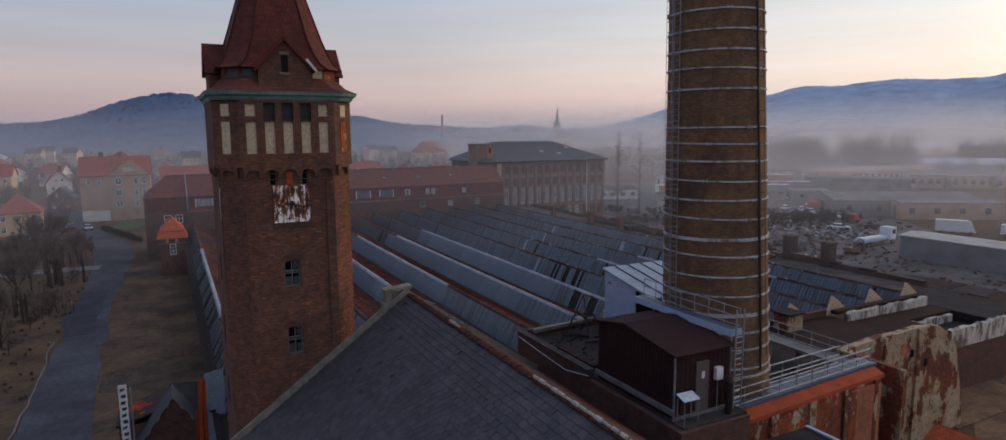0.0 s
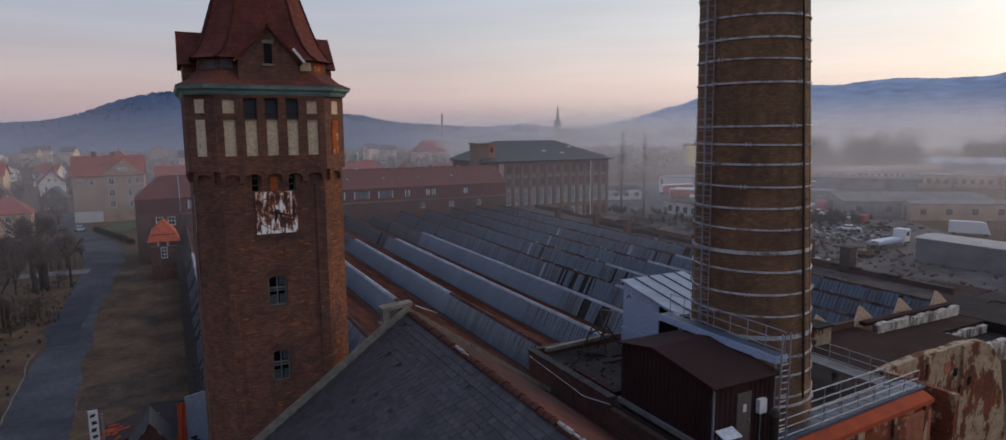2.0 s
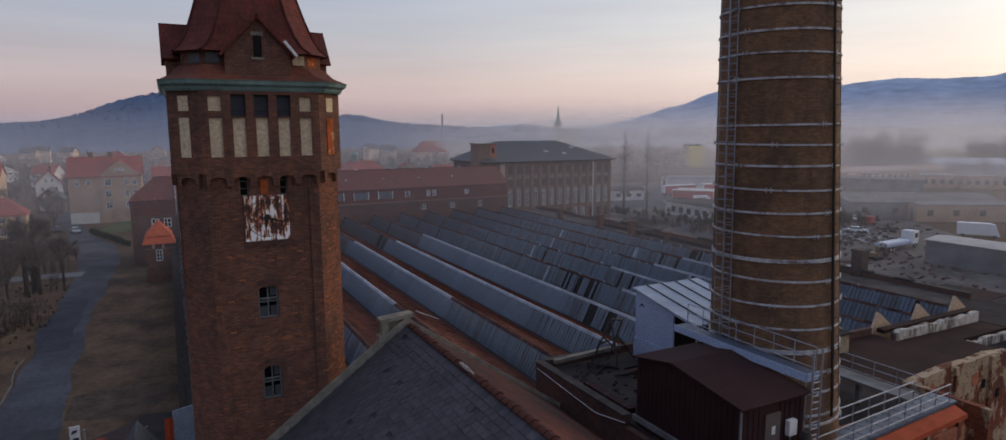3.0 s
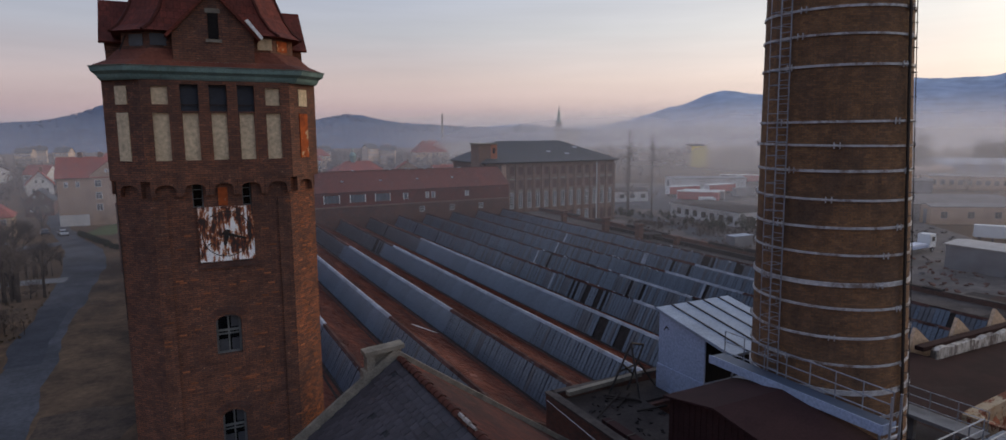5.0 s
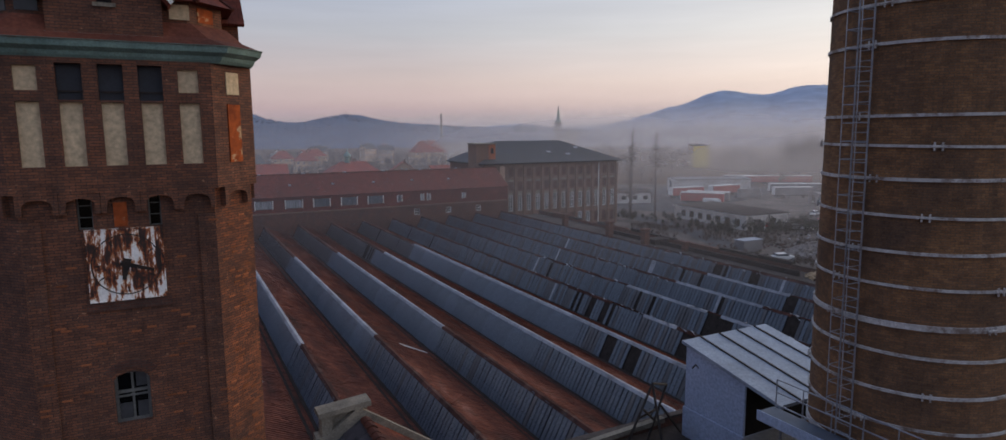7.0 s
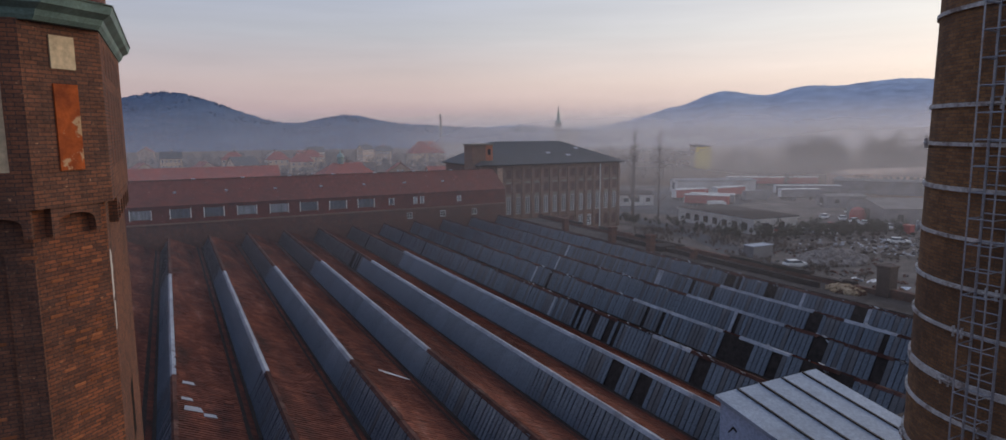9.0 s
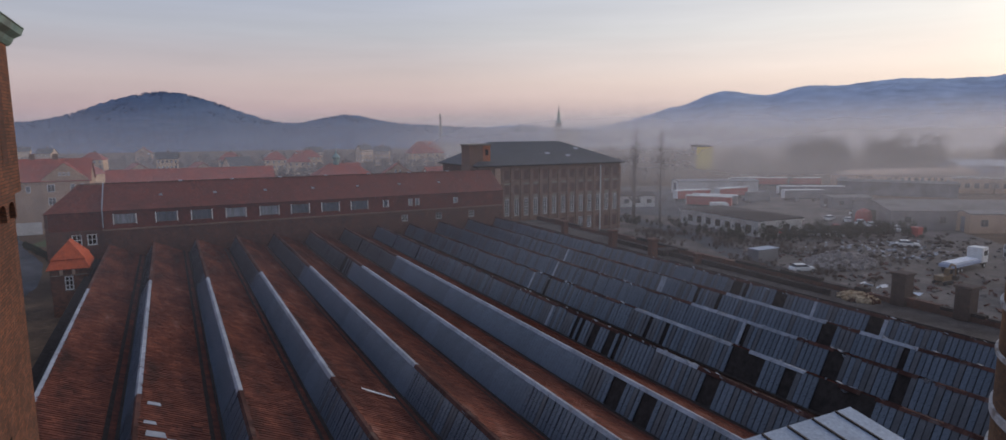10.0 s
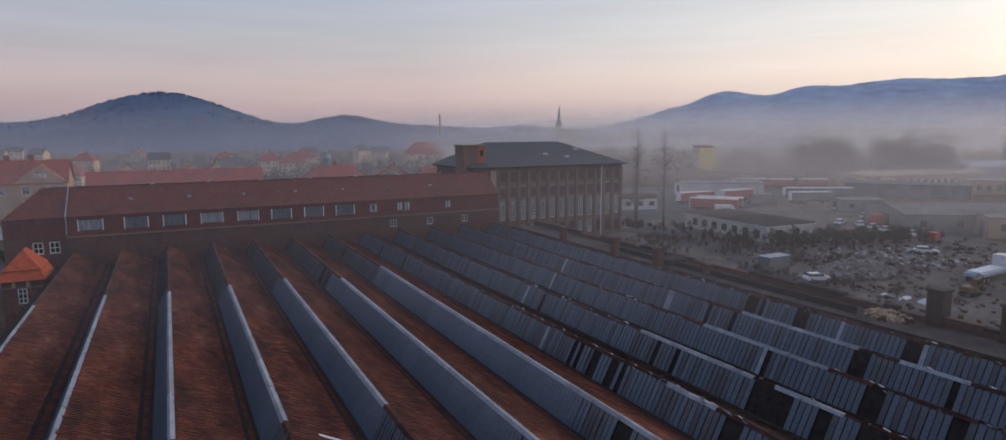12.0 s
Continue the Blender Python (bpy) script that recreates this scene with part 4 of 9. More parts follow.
for ang, ln, wd in ((radians(108), 0.68, 0.07), (radians(192), 0.42, 0.095)):
    d, s = Vector((math.sin(ang), 0, math.cos(ang))), Vector((math.cos(ang), 0, -math.sin(ang)))
    c = Vector((CCX, 0, CCZ))
    q = [c - d * 0.16 - s * wd, c - d * 0.16 + s * wd, c + d * ln + s * wd * 0.5, c + d * ln - s * wd * 0.5]
    bm = hull(B(), [(p.x, FY - 0.14, p.z) for p in q], [(p.x, FY - 0.12, p.z) for p in q])
    bmesh.ops.recalc_face_normals(bm, faces=bm.faces)
    part("clock_pointer", bm, IRON, clock)
part("hub", tube(B(), (CCX, FY - 0.16, CCZ), (CCX, FY - 0.08, CCZ), 0.09, 10), IRON, clock, uv=False)
# cornice and roof
cor = stack(B(), [loop_of(3.60, 0.95, TX, TY, 26.5, DY), loop_of(3.66, 0.96, TX, TY, 26.58, DY), loop_of(3.70, 0.97, TX, TY, 26.68, DY), loop_of(3.84, 1.0, TX, TY, 26.78, DY), loop_of(3.88, 1.0, TX, TY, 26.92, DY), loop_of(3.9, 1.0, TX, TY, 26.96, DY)])
part("cornice", cor, COPPER, tower, "weathered green copper cornice")
part("roof_skirt", stack(B(), [loop_of(3.9, 1.0, TX, TY, 26.93, DY), loop_of(3.4, 1.0, TX, TY, 27.2, DY), loop_of(3.02, 1.0, TX, TY, 27.62, DY)]), SHED_TILES, tower, "flared lower skirt of red tiles")
part("attic_band", stack(B(), [loop_of(2.9, 0.95, TX, TY, 27.6, DY), loop_of(2.9, 0.95, TX, TY, 28.25, DY)]), BRICK, tower)
for k, (u0, u1) in enumerate(((-2.0, -1.5), (1.5, 2.0))):
    part("attic_window", box(B(), TX + u0, TX + u1, TY - 3.73, TY - 3.65, 27.72, 28.12), PANEL if k else OLD_GLASS, tower, "small attic opening")
for sx in (-1, 1):
    c = Vector((TX + sx * 2.425, TY - 3.225, 0))
    t, n = Vector((0.7071, sx * 0.7071, 0)), Vector((sx * 0.7071, -0.7071, 0))
    bm = slab(B(), [c + t * a + n * 0.02 + Vector((0, 0, z)) for a, z in ((-0.3, 27.72), (0.3, 27.72), (0.3, 28.12), (-0.3, 28.12))], 0.05)
    part("attic_window", bm, PANEL_RED if sx > 0 else OLD_GLASS, tower)
prof = [(3.22, 28.2), (2.95, 28.45), (2.66, 29.0), (2.36, 29.9), (2.05, 30.9), (1.62, 32.3), (1.15, 34.0), (0.6, 36.0), (0.12, 37.6)]
part("roof", stack(B(), [loop_of(h, min(1.0, h * 0.42), TX, TY, z, DY) for h, z in prof]), TILE_RED, tower, "steep concave red-tiled spire roof")
for i in range(8):
    hips = B()
    for (h0, z0), (h1, z1) in zip(prof[:-1], prof[1:]):
        a, b2 = Vector(loop_of(h0, min(1.0, h0 * 0.42), TX, TY, z0, DY)[i]), Vector(loop_of(h1, min(1.0, h1 * 0.42), TX, TY, z1, DY)[i])
        tube(hips, a, b2, 0.07, 5)
    part("hip", hips, TILE_RED, tower, uv=False)
part("finial", tube(B(), (TX, TY, 37.5), (TX, TY, 39.2), 0.05, 6, 0.01), IRON, tower, uv=False)
part("lightning_wire", tube(tube(B(), (TX - 3.2, TY - 3.2, 26.9), (TX - 1.5, TY - 2.0, 31.5), 0.015, 4), (TX - 3.45, TY - 3.3, 26.9), (TX - 3.4, TY - 3.2, 18.0), 0.015, 4), IRON, tower, uv=False)


def gable_dormer(turn, deep):
    """A brick gable that rises from the cornice, with a slit window and a tiled saddle roof."""
    R = Matrix.Translation((TX, TY, 0)) @ Matrix.Rotation(turn, 4, "Z")
    y = -4.22 if deep else -3.5
    g = B()
    poly = [(-1.32, 27.1), (1.32, 27.1), (1.32, 28.2), (0.0, 29.6), (-1.32, 28.2)]
    hull(g, [(x, y, z) for x, z in poly], [(x, -1.2, z) for x, z in poly])
    bmesh.ops.recalc_face_normals(g, faces=g.faces)
    g.transform(R)
    d = part("dormer", g, BRICK, tower, "brick gable dormer with a tiled saddle roof")
    r = B()
    for s in (-1, 1):
        pts = [(s * 1.55, y - 0.18, 28.02), (s * 1.55, -0.6, 28.02), (0, -0.6, 29.72), (0, y - 0.18, 29.72)]
        slab(r, pts if s > 0 else pts[::-1], 0.1)
    bmesh.ops.recalc_face_normals(r, faces=r.faces)
    r.transform(R)
    part("dormer_roof", r, TILE_RED, d)
    # the slit is a black plate; its depth is only painted
    for z0, z1, hw, dy, mt, nm in ((27.95, 28.85, 0.17, 0.03, VOID, "slit"), (28.85, 29.0, 0.24, 0.05, STONE, "lintel"), (27.85, 27.95, 0.26, 0.06, STONE, "sill")):
        s2 = box(B(), -hw, hw, y - dy, y + 0.01, z0, z1)
        s2.transform(R)
        part(nm, s2, mt, d)
    s3 = box(B(), -1.36, 1.36, y - 0.06, y + 0.01, 27.02, 27.16)
    s3.transform(R)
    part("apron", s3, COPPER, d, "thin green copper apron")
    return d


for q in range(4):
    gable_dormer(q * math.pi / 2, q % 2 == 0)
wb = slab(B(), [(TX + 1.02, FY - 0.25, 28.62), (TX + 1.12, FY - 0.25, 28.68), (TX + 1.62, FY - 0.25, 28.06), (TX + 1.54, FY - 0.25, 27.99)], 0.05)
part("white_verge_board", wb, WHITE, tower, "new white verge board")

# ---- front building with the slate saddle roof ----
RX, RZ, GY = 7.15, 15.38, 29.72
SL, SR = 0.72, 0.70
front = thing("front_building", RX, 5, 0, "long brick building with a dark slate saddle roof", "building")
EX0, EX1 = -3.9, 16.3
EZ0, EZ1 = RZ - (RX - EX0) * SL, RZ - (EX1 - RX) * SR
fb = B()
hull(fb, [(EX0 + 0.4, GY - 0.5, 0), (EX1 - 0.1, GY - 0.5, 0), (EX1 - 0.1, GY - 0.5, EZ1 - 0.2), (RX, GY - 0.5, RZ - 0.4), (EX0 + 0.4, GY - 0.5, EZ0 + 0.05)],
     [(EX0 + 0.4, -28, 0), (EX1 - 0.1, -28, 0), (EX1 - 0.1, -28, EZ1 - 0.2), (RX, -28, RZ - 0.4), (EX0 + 0.4, -28, EZ0 + 0.05)])
bmesh.ops.recalc_face_normals(fb, faces=fb.faces)
part("wall", fb, BRICK_DARK, front)
rl = slab(B(), [(EX0, -28.3, EZ0), (RX, -28.3, RZ), (RX, GY - 0.12, RZ), (EX0, GY - 0.12, EZ0)], 0.16)
roof_left = part("roof_slope", rl, SLATE_ROOF, front, "dark slate slope with patches")
rr = slab(B(), [(RX, -28.3, RZ), (EX1, -28.3, EZ1), (EX1, GY - 0.12, EZ1), (RX, GY - 0.12, RZ)], 0.16)
part("roof_slope", rr, TILE_SHED, front, "reddish weathered slope")
vg = B()
for x0, z0, x1, z1, up in ((EX0 - 0.05, EZ0 - 0.03, RX, RZ, 0.44), (RX, RZ, EX1, EZ1, 0.26)):
    hull(vg, [(x0, GY - 0.12, z0 - 0.25), (x1, GY - 0.12, z1 - 0.25), (x1, GY + 0.14, z1 - 0.25), (x0, GY + 0.14, z0 - 0.25)],
         [(x0, GY - 0.12, z0 + up), (x1, GY - 0.12, z1 + up), (x1, GY + 0.06, z1 + up), (x0, GY + 0.06, z0 + up)])
part("verge_coping", vg, STONE, front, "pale stone verge coping")
gc = B()
box(gc, RX - 1.5, RX - 1.12, GY - 0.14, GY + 0.4, RZ - 1.3, RZ - 0.42)
box(gc, RX - 1.32, RX - 0.98, GY - 0.08, GY + 0.42, RZ - 0.42, RZ + 0.22)
box(gc, RX - 0.98, RX + 0.2, GY + 0.1, GY + 0.42, RZ - 0.6, RZ + 0.22)
hull(gc, [(RX - 1.42, GY - 0.16, RZ + 0.22), (RX + 0.28, GY - 0.16, RZ + 0.34), (RX + 0.28, GY + 0.5, RZ + 0.34), (RX - 1.42, GY + 0.5, RZ + 0.22)],
     [(RX - 1.42, GY - 0.16, RZ + 0.38), (RX + 0.28, GY - 0.16, RZ + 0.52), (RX + 0.28, GY + 0.5, RZ + 0.52), (RX - 1.42, GY + 0.5, RZ + 0.38)])
part("gable_block", gc, STONE, front, "stepped sandstone block on the gable top")
ridge_mesh = None
for i in range(96):
    y = GY - 0.35 - 0.42 * i
    if ridge_mesh is None:
        rm = B()
        arc = [(-0.17 + 0.34 * k / 4, 0.10 * math.sin(math.pi * k / 4)) for k in range(5)]
        lo = [(x, 0, z) for x, z in arc] + [(0.14, 0, -0.06), (-0.14, 0, -0.06)]
        hull(rm, lo, [(x * 1.12, -0.43, z * 1.15 + 0.02) for x, _, z in lo])
        bmesh.ops.recalc_face_normals(rm, faces=rm.faces)
        first = part("ridge_tile", rm, TILE_SHED, None)
        ridge_mesh = first.data
        first.parent = front
        first.location = Vector((RX, y, RZ + 0.02)) - at_of(front)
    else:
        piece("ridge_tile", ridge_mesh, front, pose(RX, y, RZ + 0.02 + 0.015 * math.sin(i * 2.1), 0, 1.5 * math.sin(i * 1.7), 0))
for k, (y, n) in enumerate(((14.6, 17), (23.0, 3))):
    for j in range(n):
        w = 0.07 + 0.02 * math.sin(j * 2.3)
        part("mortar_lump", tube(B(), (RX - 0.07, y - 0.45 * j, RZ + 0.15), (RX - 0.07, y - 0.45 * j - 0.34, RZ + 0.15), w, 6), MORTAR, front, "pale mortar lump on the ridge", uv=False)

# ---- shed hall with saw-tooth roof ----
PITCH, X0, RZS, VZ = 6.08, -1.27, 7.15, 4.95
GX = 1.15
FAR = 133.5
pane_w = 0.46
slope_len = math.hypot(GX, RZS - VZ)
lean = math.degrees(math.atan2(GX, RZS - VZ))
pm = B()
box(pm, -pane_w / 2 + 0.030, pane_w / 2 - 0.016, -0.02, 0.0, 0.12, slope_len - 0.1)
box(pm, pane_w / 2 - 0.055, pane_w / 2 - 0.023, -0.045, -0.0205, 0.1, slope_len - 0.1)


def mesh_of(bm, name, material):
    bm.normal_update()
    me = bpy.data.meshes.new(name)
    bm.to_mesh(me)
    bm.free()
    me.materials.append(material)
    return me


pane_new = mesh_of(pm, "glazing_panel", GLAZING)
pane_old = pane_new.copy()
pane_old.materials[0] = GLAZING_OLD
pane_pale = pane_new.copy()
pane_pale.materials[0] = CAP
PALE = {10: (97.0, 76.6, 76.2), 8: (85.9, 86.3), 11: (52.8, 60.2), 7: (72.0,), 9: (90.1, 58.4)}
sm = B()
n = 12
sw = 2.4
for k in range(n):
    u0, u1 = -sw / 2 + sw * k / n, -sw / 2 + sw * (k + 1) / n
    d = 0.02 if k % 2 else 0.0
    box(sm, u0, u1, -0.03 - d, -0.005 - d, 0.06, slope_len - 0.07)
sheet_mesh = mesh_of(sm, "cladding_sheet", SHEET)
rng = random.Random(7)
PLAIN = {1: (66, 103), 2: (64, 103), 3: (63, 103), 4: (61.5, 103), 5: (55, 101), 6: (58, 103)}
WHITE_CAP = {0: ((62, 103),), 5: ((40, 101),), 6: ((38, 103),), 7: ((51.5, 55.6),), 8: ((48, 49), (50, 53.6), (55, 66)), 9: ((53, 66),), 10: ((46.8, 51), (54.5, 66.5))}
# stretches where glazing slats are gone
GONE = {6: ((52.2, 53.5), (49.0, 50.4)), 7: ((49.7, 50.8),), 8: ((42.0, 46.2), (48.1, 49.2), (51.1, 54.0), (63.6, 64.4)), 9: ((43.4, 44.6),), 10: ((53.7, 55.0),), 11: ((53.3, 54.6),)}
THIN = {7: ((61.5, 67.4), (56, 57)), 10: ((70, 71.5), (73.5, 75)), 11: ((62, 65), (69, 71)), 9: ((48, 49.5), (69, 70.5)), 5: ((104, 108),)}
inside = lambda spans, y: any(a <= y < b for a, b in spans)
def tile_field(parent, x0, x1, y0, y1, r, material):
    """Overlapping old tiles over a slope, every one a little out of line, as one mesh of stuff."""
    V, F = [], []
    o = at_of(parent)
    fall = (VZ - RZS) / (PITCH - GX - 0.12)
    y = y0
    while y < y1:
        w = min(r.uniform(0.33, 0.38), y1 - y)
        x = x0 + r.uniform(0, 0.3)
        while x < x1:
            ln = min(r.uniform(0.42, 0.62), x1 - x)
            h0, h1 = 0.035 + r.uniform(-0.012, 0.018), 0.006
            z0, z1 = RZS + (x - x0) * fall, RZS + (x + ln - x0) * fall
            if r.random() > 0.008:
                b0 = len(V)
                V += [(x - o.x, y - o.y, z0 + h0 - o.z), (x + ln - 0.01 - o.x, y - o.y, z1 + h0 + 0.012 - o.z), (x + ln - 0.01 - o.x, y + w - o.y, z1 + h1 + 0.012 - o.z), (x - o.x, y + w - o.y, z0 + h1 - o.z),
                      (x - o.x, y - o.y, z0 - o.z), (x + ln - 0.01 - o.x, y - o.y, z1 - o.z)]
                F += [(b0, b0 + 1, b0 + 2, b0 + 3), (b0 + 4, b0 + 5, b0 + 1, b0)]
            x += ln
        y += w
    me = bpy.data.meshes.new("tile_field")
    me.from_pydata(V, [], F)
    me.materials.append(material)
    ob = new("tile_field", me)
    ob.parent = parent
    tagged(ob, "weathered clay tiles with moss and grime", kind="stuff")


for k in range(12):
    xr = X0 + PITCH * k
    near = 31.0 if k < 3 else 38.5 if k < 7 else 35.3
    if k == 0:
        near = 37.0
    bay = thing("sawtooth_bay", xr, near, VZ, "saw-tooth roof bay with red weathered slope and steep dirty glazing", "roof", "saw-tooth roof bays")
    s = slab(B(), [(xr + 0.12, near, RZS), (xr + PITCH - GX, near, VZ), (xr + PITCH - GX, FAR, VZ), (xr + 0.12, FAR, RZS)], 0.14)
    slope = part("roof_slope", s, TILE_SHED, bay)
    tile_field(slope, xr + 0.14, xr + PITCH - GX - 0.85, near + 0.05, FAR - 0.1, rng, SHED_TILES if k < 7 else SHED_TAR)
    if k == 1:
        for x, y, w, l in ((5.8, 64.4, 0.8, 0.3), (5.62, 61.2, 0.7, 0.28), (5.95, 59.6, 1.1, 0.45), (6.9, 59.0, 0.8, 0.3)):
            zz = lambda q: RZS + (q - xr - 0.12) * (VZ - RZS) / (PITCH - GX - 0.12) + 0.075
            part("lime_patch", slab(B(), [(x - w / 2, y - l, zz(x - w / 2)), (x + w / 2, y - l * 0.7, zz(x + w / 2)), (x + w * 0.4, y + l, zz(x + w * 0.4)), (x - w * 0.45, y + l * 0.8, zz(x - w * 0.45))], 0.03), CAP, slope, "pale patch of lime mortar")
    # added dark board paints the unlit hall behind gaps and lost panes
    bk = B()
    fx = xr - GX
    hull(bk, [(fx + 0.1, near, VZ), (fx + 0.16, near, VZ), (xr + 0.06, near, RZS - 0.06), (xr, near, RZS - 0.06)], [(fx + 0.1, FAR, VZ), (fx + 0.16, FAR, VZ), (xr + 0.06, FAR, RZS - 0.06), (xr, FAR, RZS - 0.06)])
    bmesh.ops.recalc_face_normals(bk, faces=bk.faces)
    part("unlit_gap_backing", bk, PURLIN, bay, uv=False)
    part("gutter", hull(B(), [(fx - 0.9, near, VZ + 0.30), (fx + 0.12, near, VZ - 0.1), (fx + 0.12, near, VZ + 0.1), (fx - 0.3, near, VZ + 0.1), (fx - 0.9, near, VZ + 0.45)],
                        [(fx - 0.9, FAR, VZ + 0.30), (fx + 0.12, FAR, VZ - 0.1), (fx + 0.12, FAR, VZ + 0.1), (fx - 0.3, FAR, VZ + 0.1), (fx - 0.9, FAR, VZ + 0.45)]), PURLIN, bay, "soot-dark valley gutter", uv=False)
    p0, p1 = PLAIN.get(k, (999, 999))
    y = near + 0.2
    tilt = Matrix.Rotation(radians(lean), 4, "Y")
    base = lambda yy: Matrix.Translation((fx, yy, VZ)) @ tilt @ Matrix.Rotation(radians(-90), 4, "Z")
    while y < FAR - 0.4:
        if p0 <= y < p1:
            piece("cladding_sheet", sheet_mesh, bay, base(y + sw / 2))
            y += sw
        else:
            old = y > 103 + 3 * math.sin(k) and k < 7
            miss = 0.22 if k == 0 else 0.004 if k < 6 else 0.014 if y < 75 else 0.006
            lost = inside(GONE.get(k, ()), y) or (inside(THIN.get(k, ()), y) and rng.random() < 0.4)
            if not (lost or rng.random() < miss):
                m = base(y + pane_w / 2)
                slip = rng.uniform(-0.05, 0.02) if rng.random() < 0.25 else 0.0
                m = m @ pose(0, rng.uniform(-0.015, 0.0), slip, rng.uniform(-0.8, 0.8), 0, rng.uniform(-1.0, 1.0))
                piece("glazing_panel", pane_pale if any(abs(y - v) < 0.24 for v in PALE.get(k, ())) else pane_old if old or rng.random() < (0.55 if k == 0 else 0.05 if k < 6 else 0.30) else pane_new, bay, m)
            y += pane_w
    # ridge caps in lengths
    y = near
    pale_caps = WHITE_CAP.get(k, ((p0, p1),))
    while y < FAR - 0.1:
        ln = min(rng.uniform(1.8, 3.6) if k < 7 else rng.uniform(0.9, 2.8), FAR - y)
        ym = y + ln / 2
        pale = inside(pale_caps, ym)
        if not (k >= 7 and not pale and rng.random() < 0.22):
            dz = rng.uniform(-0.02, 0.03) * (2.2 if k >= 7 else 1)
            cb = hull(B(), [(xr - 0.175, y, RZS - 0.17), (xr - 0.02, y, RZS + 0.05 + dz), (xr + 0.24, y, RZS - 0.02), (xr + 0.02, y, RZS - 0.05)],
                      [(xr - 0.175, y + ln - 0.01, RZS - 0.17), (xr - 0.02, y + ln - 0.01, RZS + 0.05 + dz), (xr + 0.24, y + ln - 0.01, RZS - 0.02), (xr + 0.02, y + ln - 0.01, RZS - 0.05)])
            bmesh.ops.recalc_face_normals(cb, faces=cb.faces)
            part("ridge_cap", cb, CAP if pale else CAP_RUST, bay, uv=False)
        y += ln
    # gable ends
    for yy, dy in ((near, -0.3), (FAR, 0.3)):
        up_g = 1.1 if k > 7 and dy < 0 else 0.12
        gb2 = hull(B(), [(fx - 0.3, yy, VZ - 1.2), (xr + PITCH - GX - 0.3, yy, VZ - 1.2), (xr + PITCH - GX - 0.3, yy, VZ + 0.02), (xr + 0.02, yy, RZS + up_g), (fx - 0.05, yy, VZ + 0.1 + up_g * 0.4)],
                   [(fx - 0.3, yy + dy, VZ - 1.2), (xr + PITCH - GX - 0.3, yy + dy, VZ - 1.2), (xr + PITCH - GX - 0.3, yy + dy, VZ + 0.02), (xr + 0.02, yy + dy, RZS + up_g), (fx - 0.05, yy + dy, VZ + 0.1 + up_g * 0.4)])
        bmesh.ops.recalc_face_normals(gb2, faces=gb2.faces)
        part("gable_end", gb2, PLASTER_CREAM if (k > 7 and dy < 0) else BRICK_DARK, bay)
hall = thing("hall_walls", 30, 80, 0, "low brick outer walls of the shed hall", "wall", kind="structure")
part("hall_wall", box(B(), -2.35, -1.95, 31, FAR, 0, VZ + 0.05), BRICK_DARK, hall)
part("hall_wall", box(B(), -2.35, 74, FAR + 0.3, FAR + 0.7, 0, VZ), BRICK_DARK, hall)
part("hall_wall", box(B(), 75.2, 75.6, 38.5, FAR + 0.3, 0, 6.5), BRICK_DARK, hall)
part("flat_roof", box(B(), X0 + PITCH * 11 + 4.9, 75.2, 38.5, FAR, 5.6, 5.95), ROOF_GRIT, hall, "grey screeded flat roof strip")
rpp = random.Random(15)
y = 38.5
while y < FAR:
    ln = min(rpp.uniform(1.5, 6.5), FAR - y)
    if rpp.random() < 0.85:
        part("parapet", box(B(), 75.0 + rpp.uniform(0, 0.12), 75.75 + rpp.uniform(0, 0.1), y, y + ln - rpp.uniform(0.0, 0.3), 6.503, 6.6 + rpp.uniform(0, 0.4)), rpp.choice((BRICK_DARK, FELT, ROOF_GRIT)), hall)
    y += ln
part("upstand", box(B(), 72.2, 72.5, 64, 104, 5.953, 6.6), FELT, hall, "low dark upstand along the flat roof")
part("upstand", box(B(), 71.2, 74.2, 90.2, 92.6, 5.953, 6.8), FELT, hall)
part("hall_floor", box(B(), -1.9, 73.5, 38.8, FAR, 0.05, 0.15), VOID, hall, uv=False)
for x, y, h, w in ((68.6, 112.8, 2.4, 0.9), (69.4, 100, 2.5, 1.0), (69.1, 90.1, 2.6, 1.0), (75.5, 58.0, 3.2, 1.45), (75.5, 51.8, 3.1, 1.4), (71.9, 84, 1.2, 0.8)):
    st = thing("roof_stack", x, y, 5.9, "short sooty brick stack on the flat roof edge", "chimney", "roof stacks")
    z0 = 5.95 if x < 75.0 else 0
    part("shaft", box(B(), x - w / 2, x + w / 2, y - w / 2, y + w / 2, z0, 5.95 + h), BRICK_SOOT if w > 1.3 else BRICK_DARK, st)
    part("cap", stack(B(), [loop_of(w / 2 + 0.02, 0.02, x, y, 5.95 + h), loop_of(w / 2 + 0.14, 0.02, x, y, 6.05 + h), loop_of(w / 2 + 0.14, 0.02, x, y, 6.25 + h), loop_of(w / 2 - 0.1, 0.02, x, y, 6.3 + h)]), BRICK_SOOT if w > 1.3 else BRICK_DARK, st)
pl = thing("fallen_plank", 20.2, 61.8, 5.9, "white plank lying loose on the red roof slope", "plank")
a, b2 = Vector((18.75, 61.3, 6.46)), Vector((21.03, 60.9, 5.41))
part("board", slab(B(), [a, a + Vector((0.0, 0.30, 0.0)), b2 + Vector((0.0, 0.30, 0.0)), b2][::-1], 0.05), WHITE, pl)

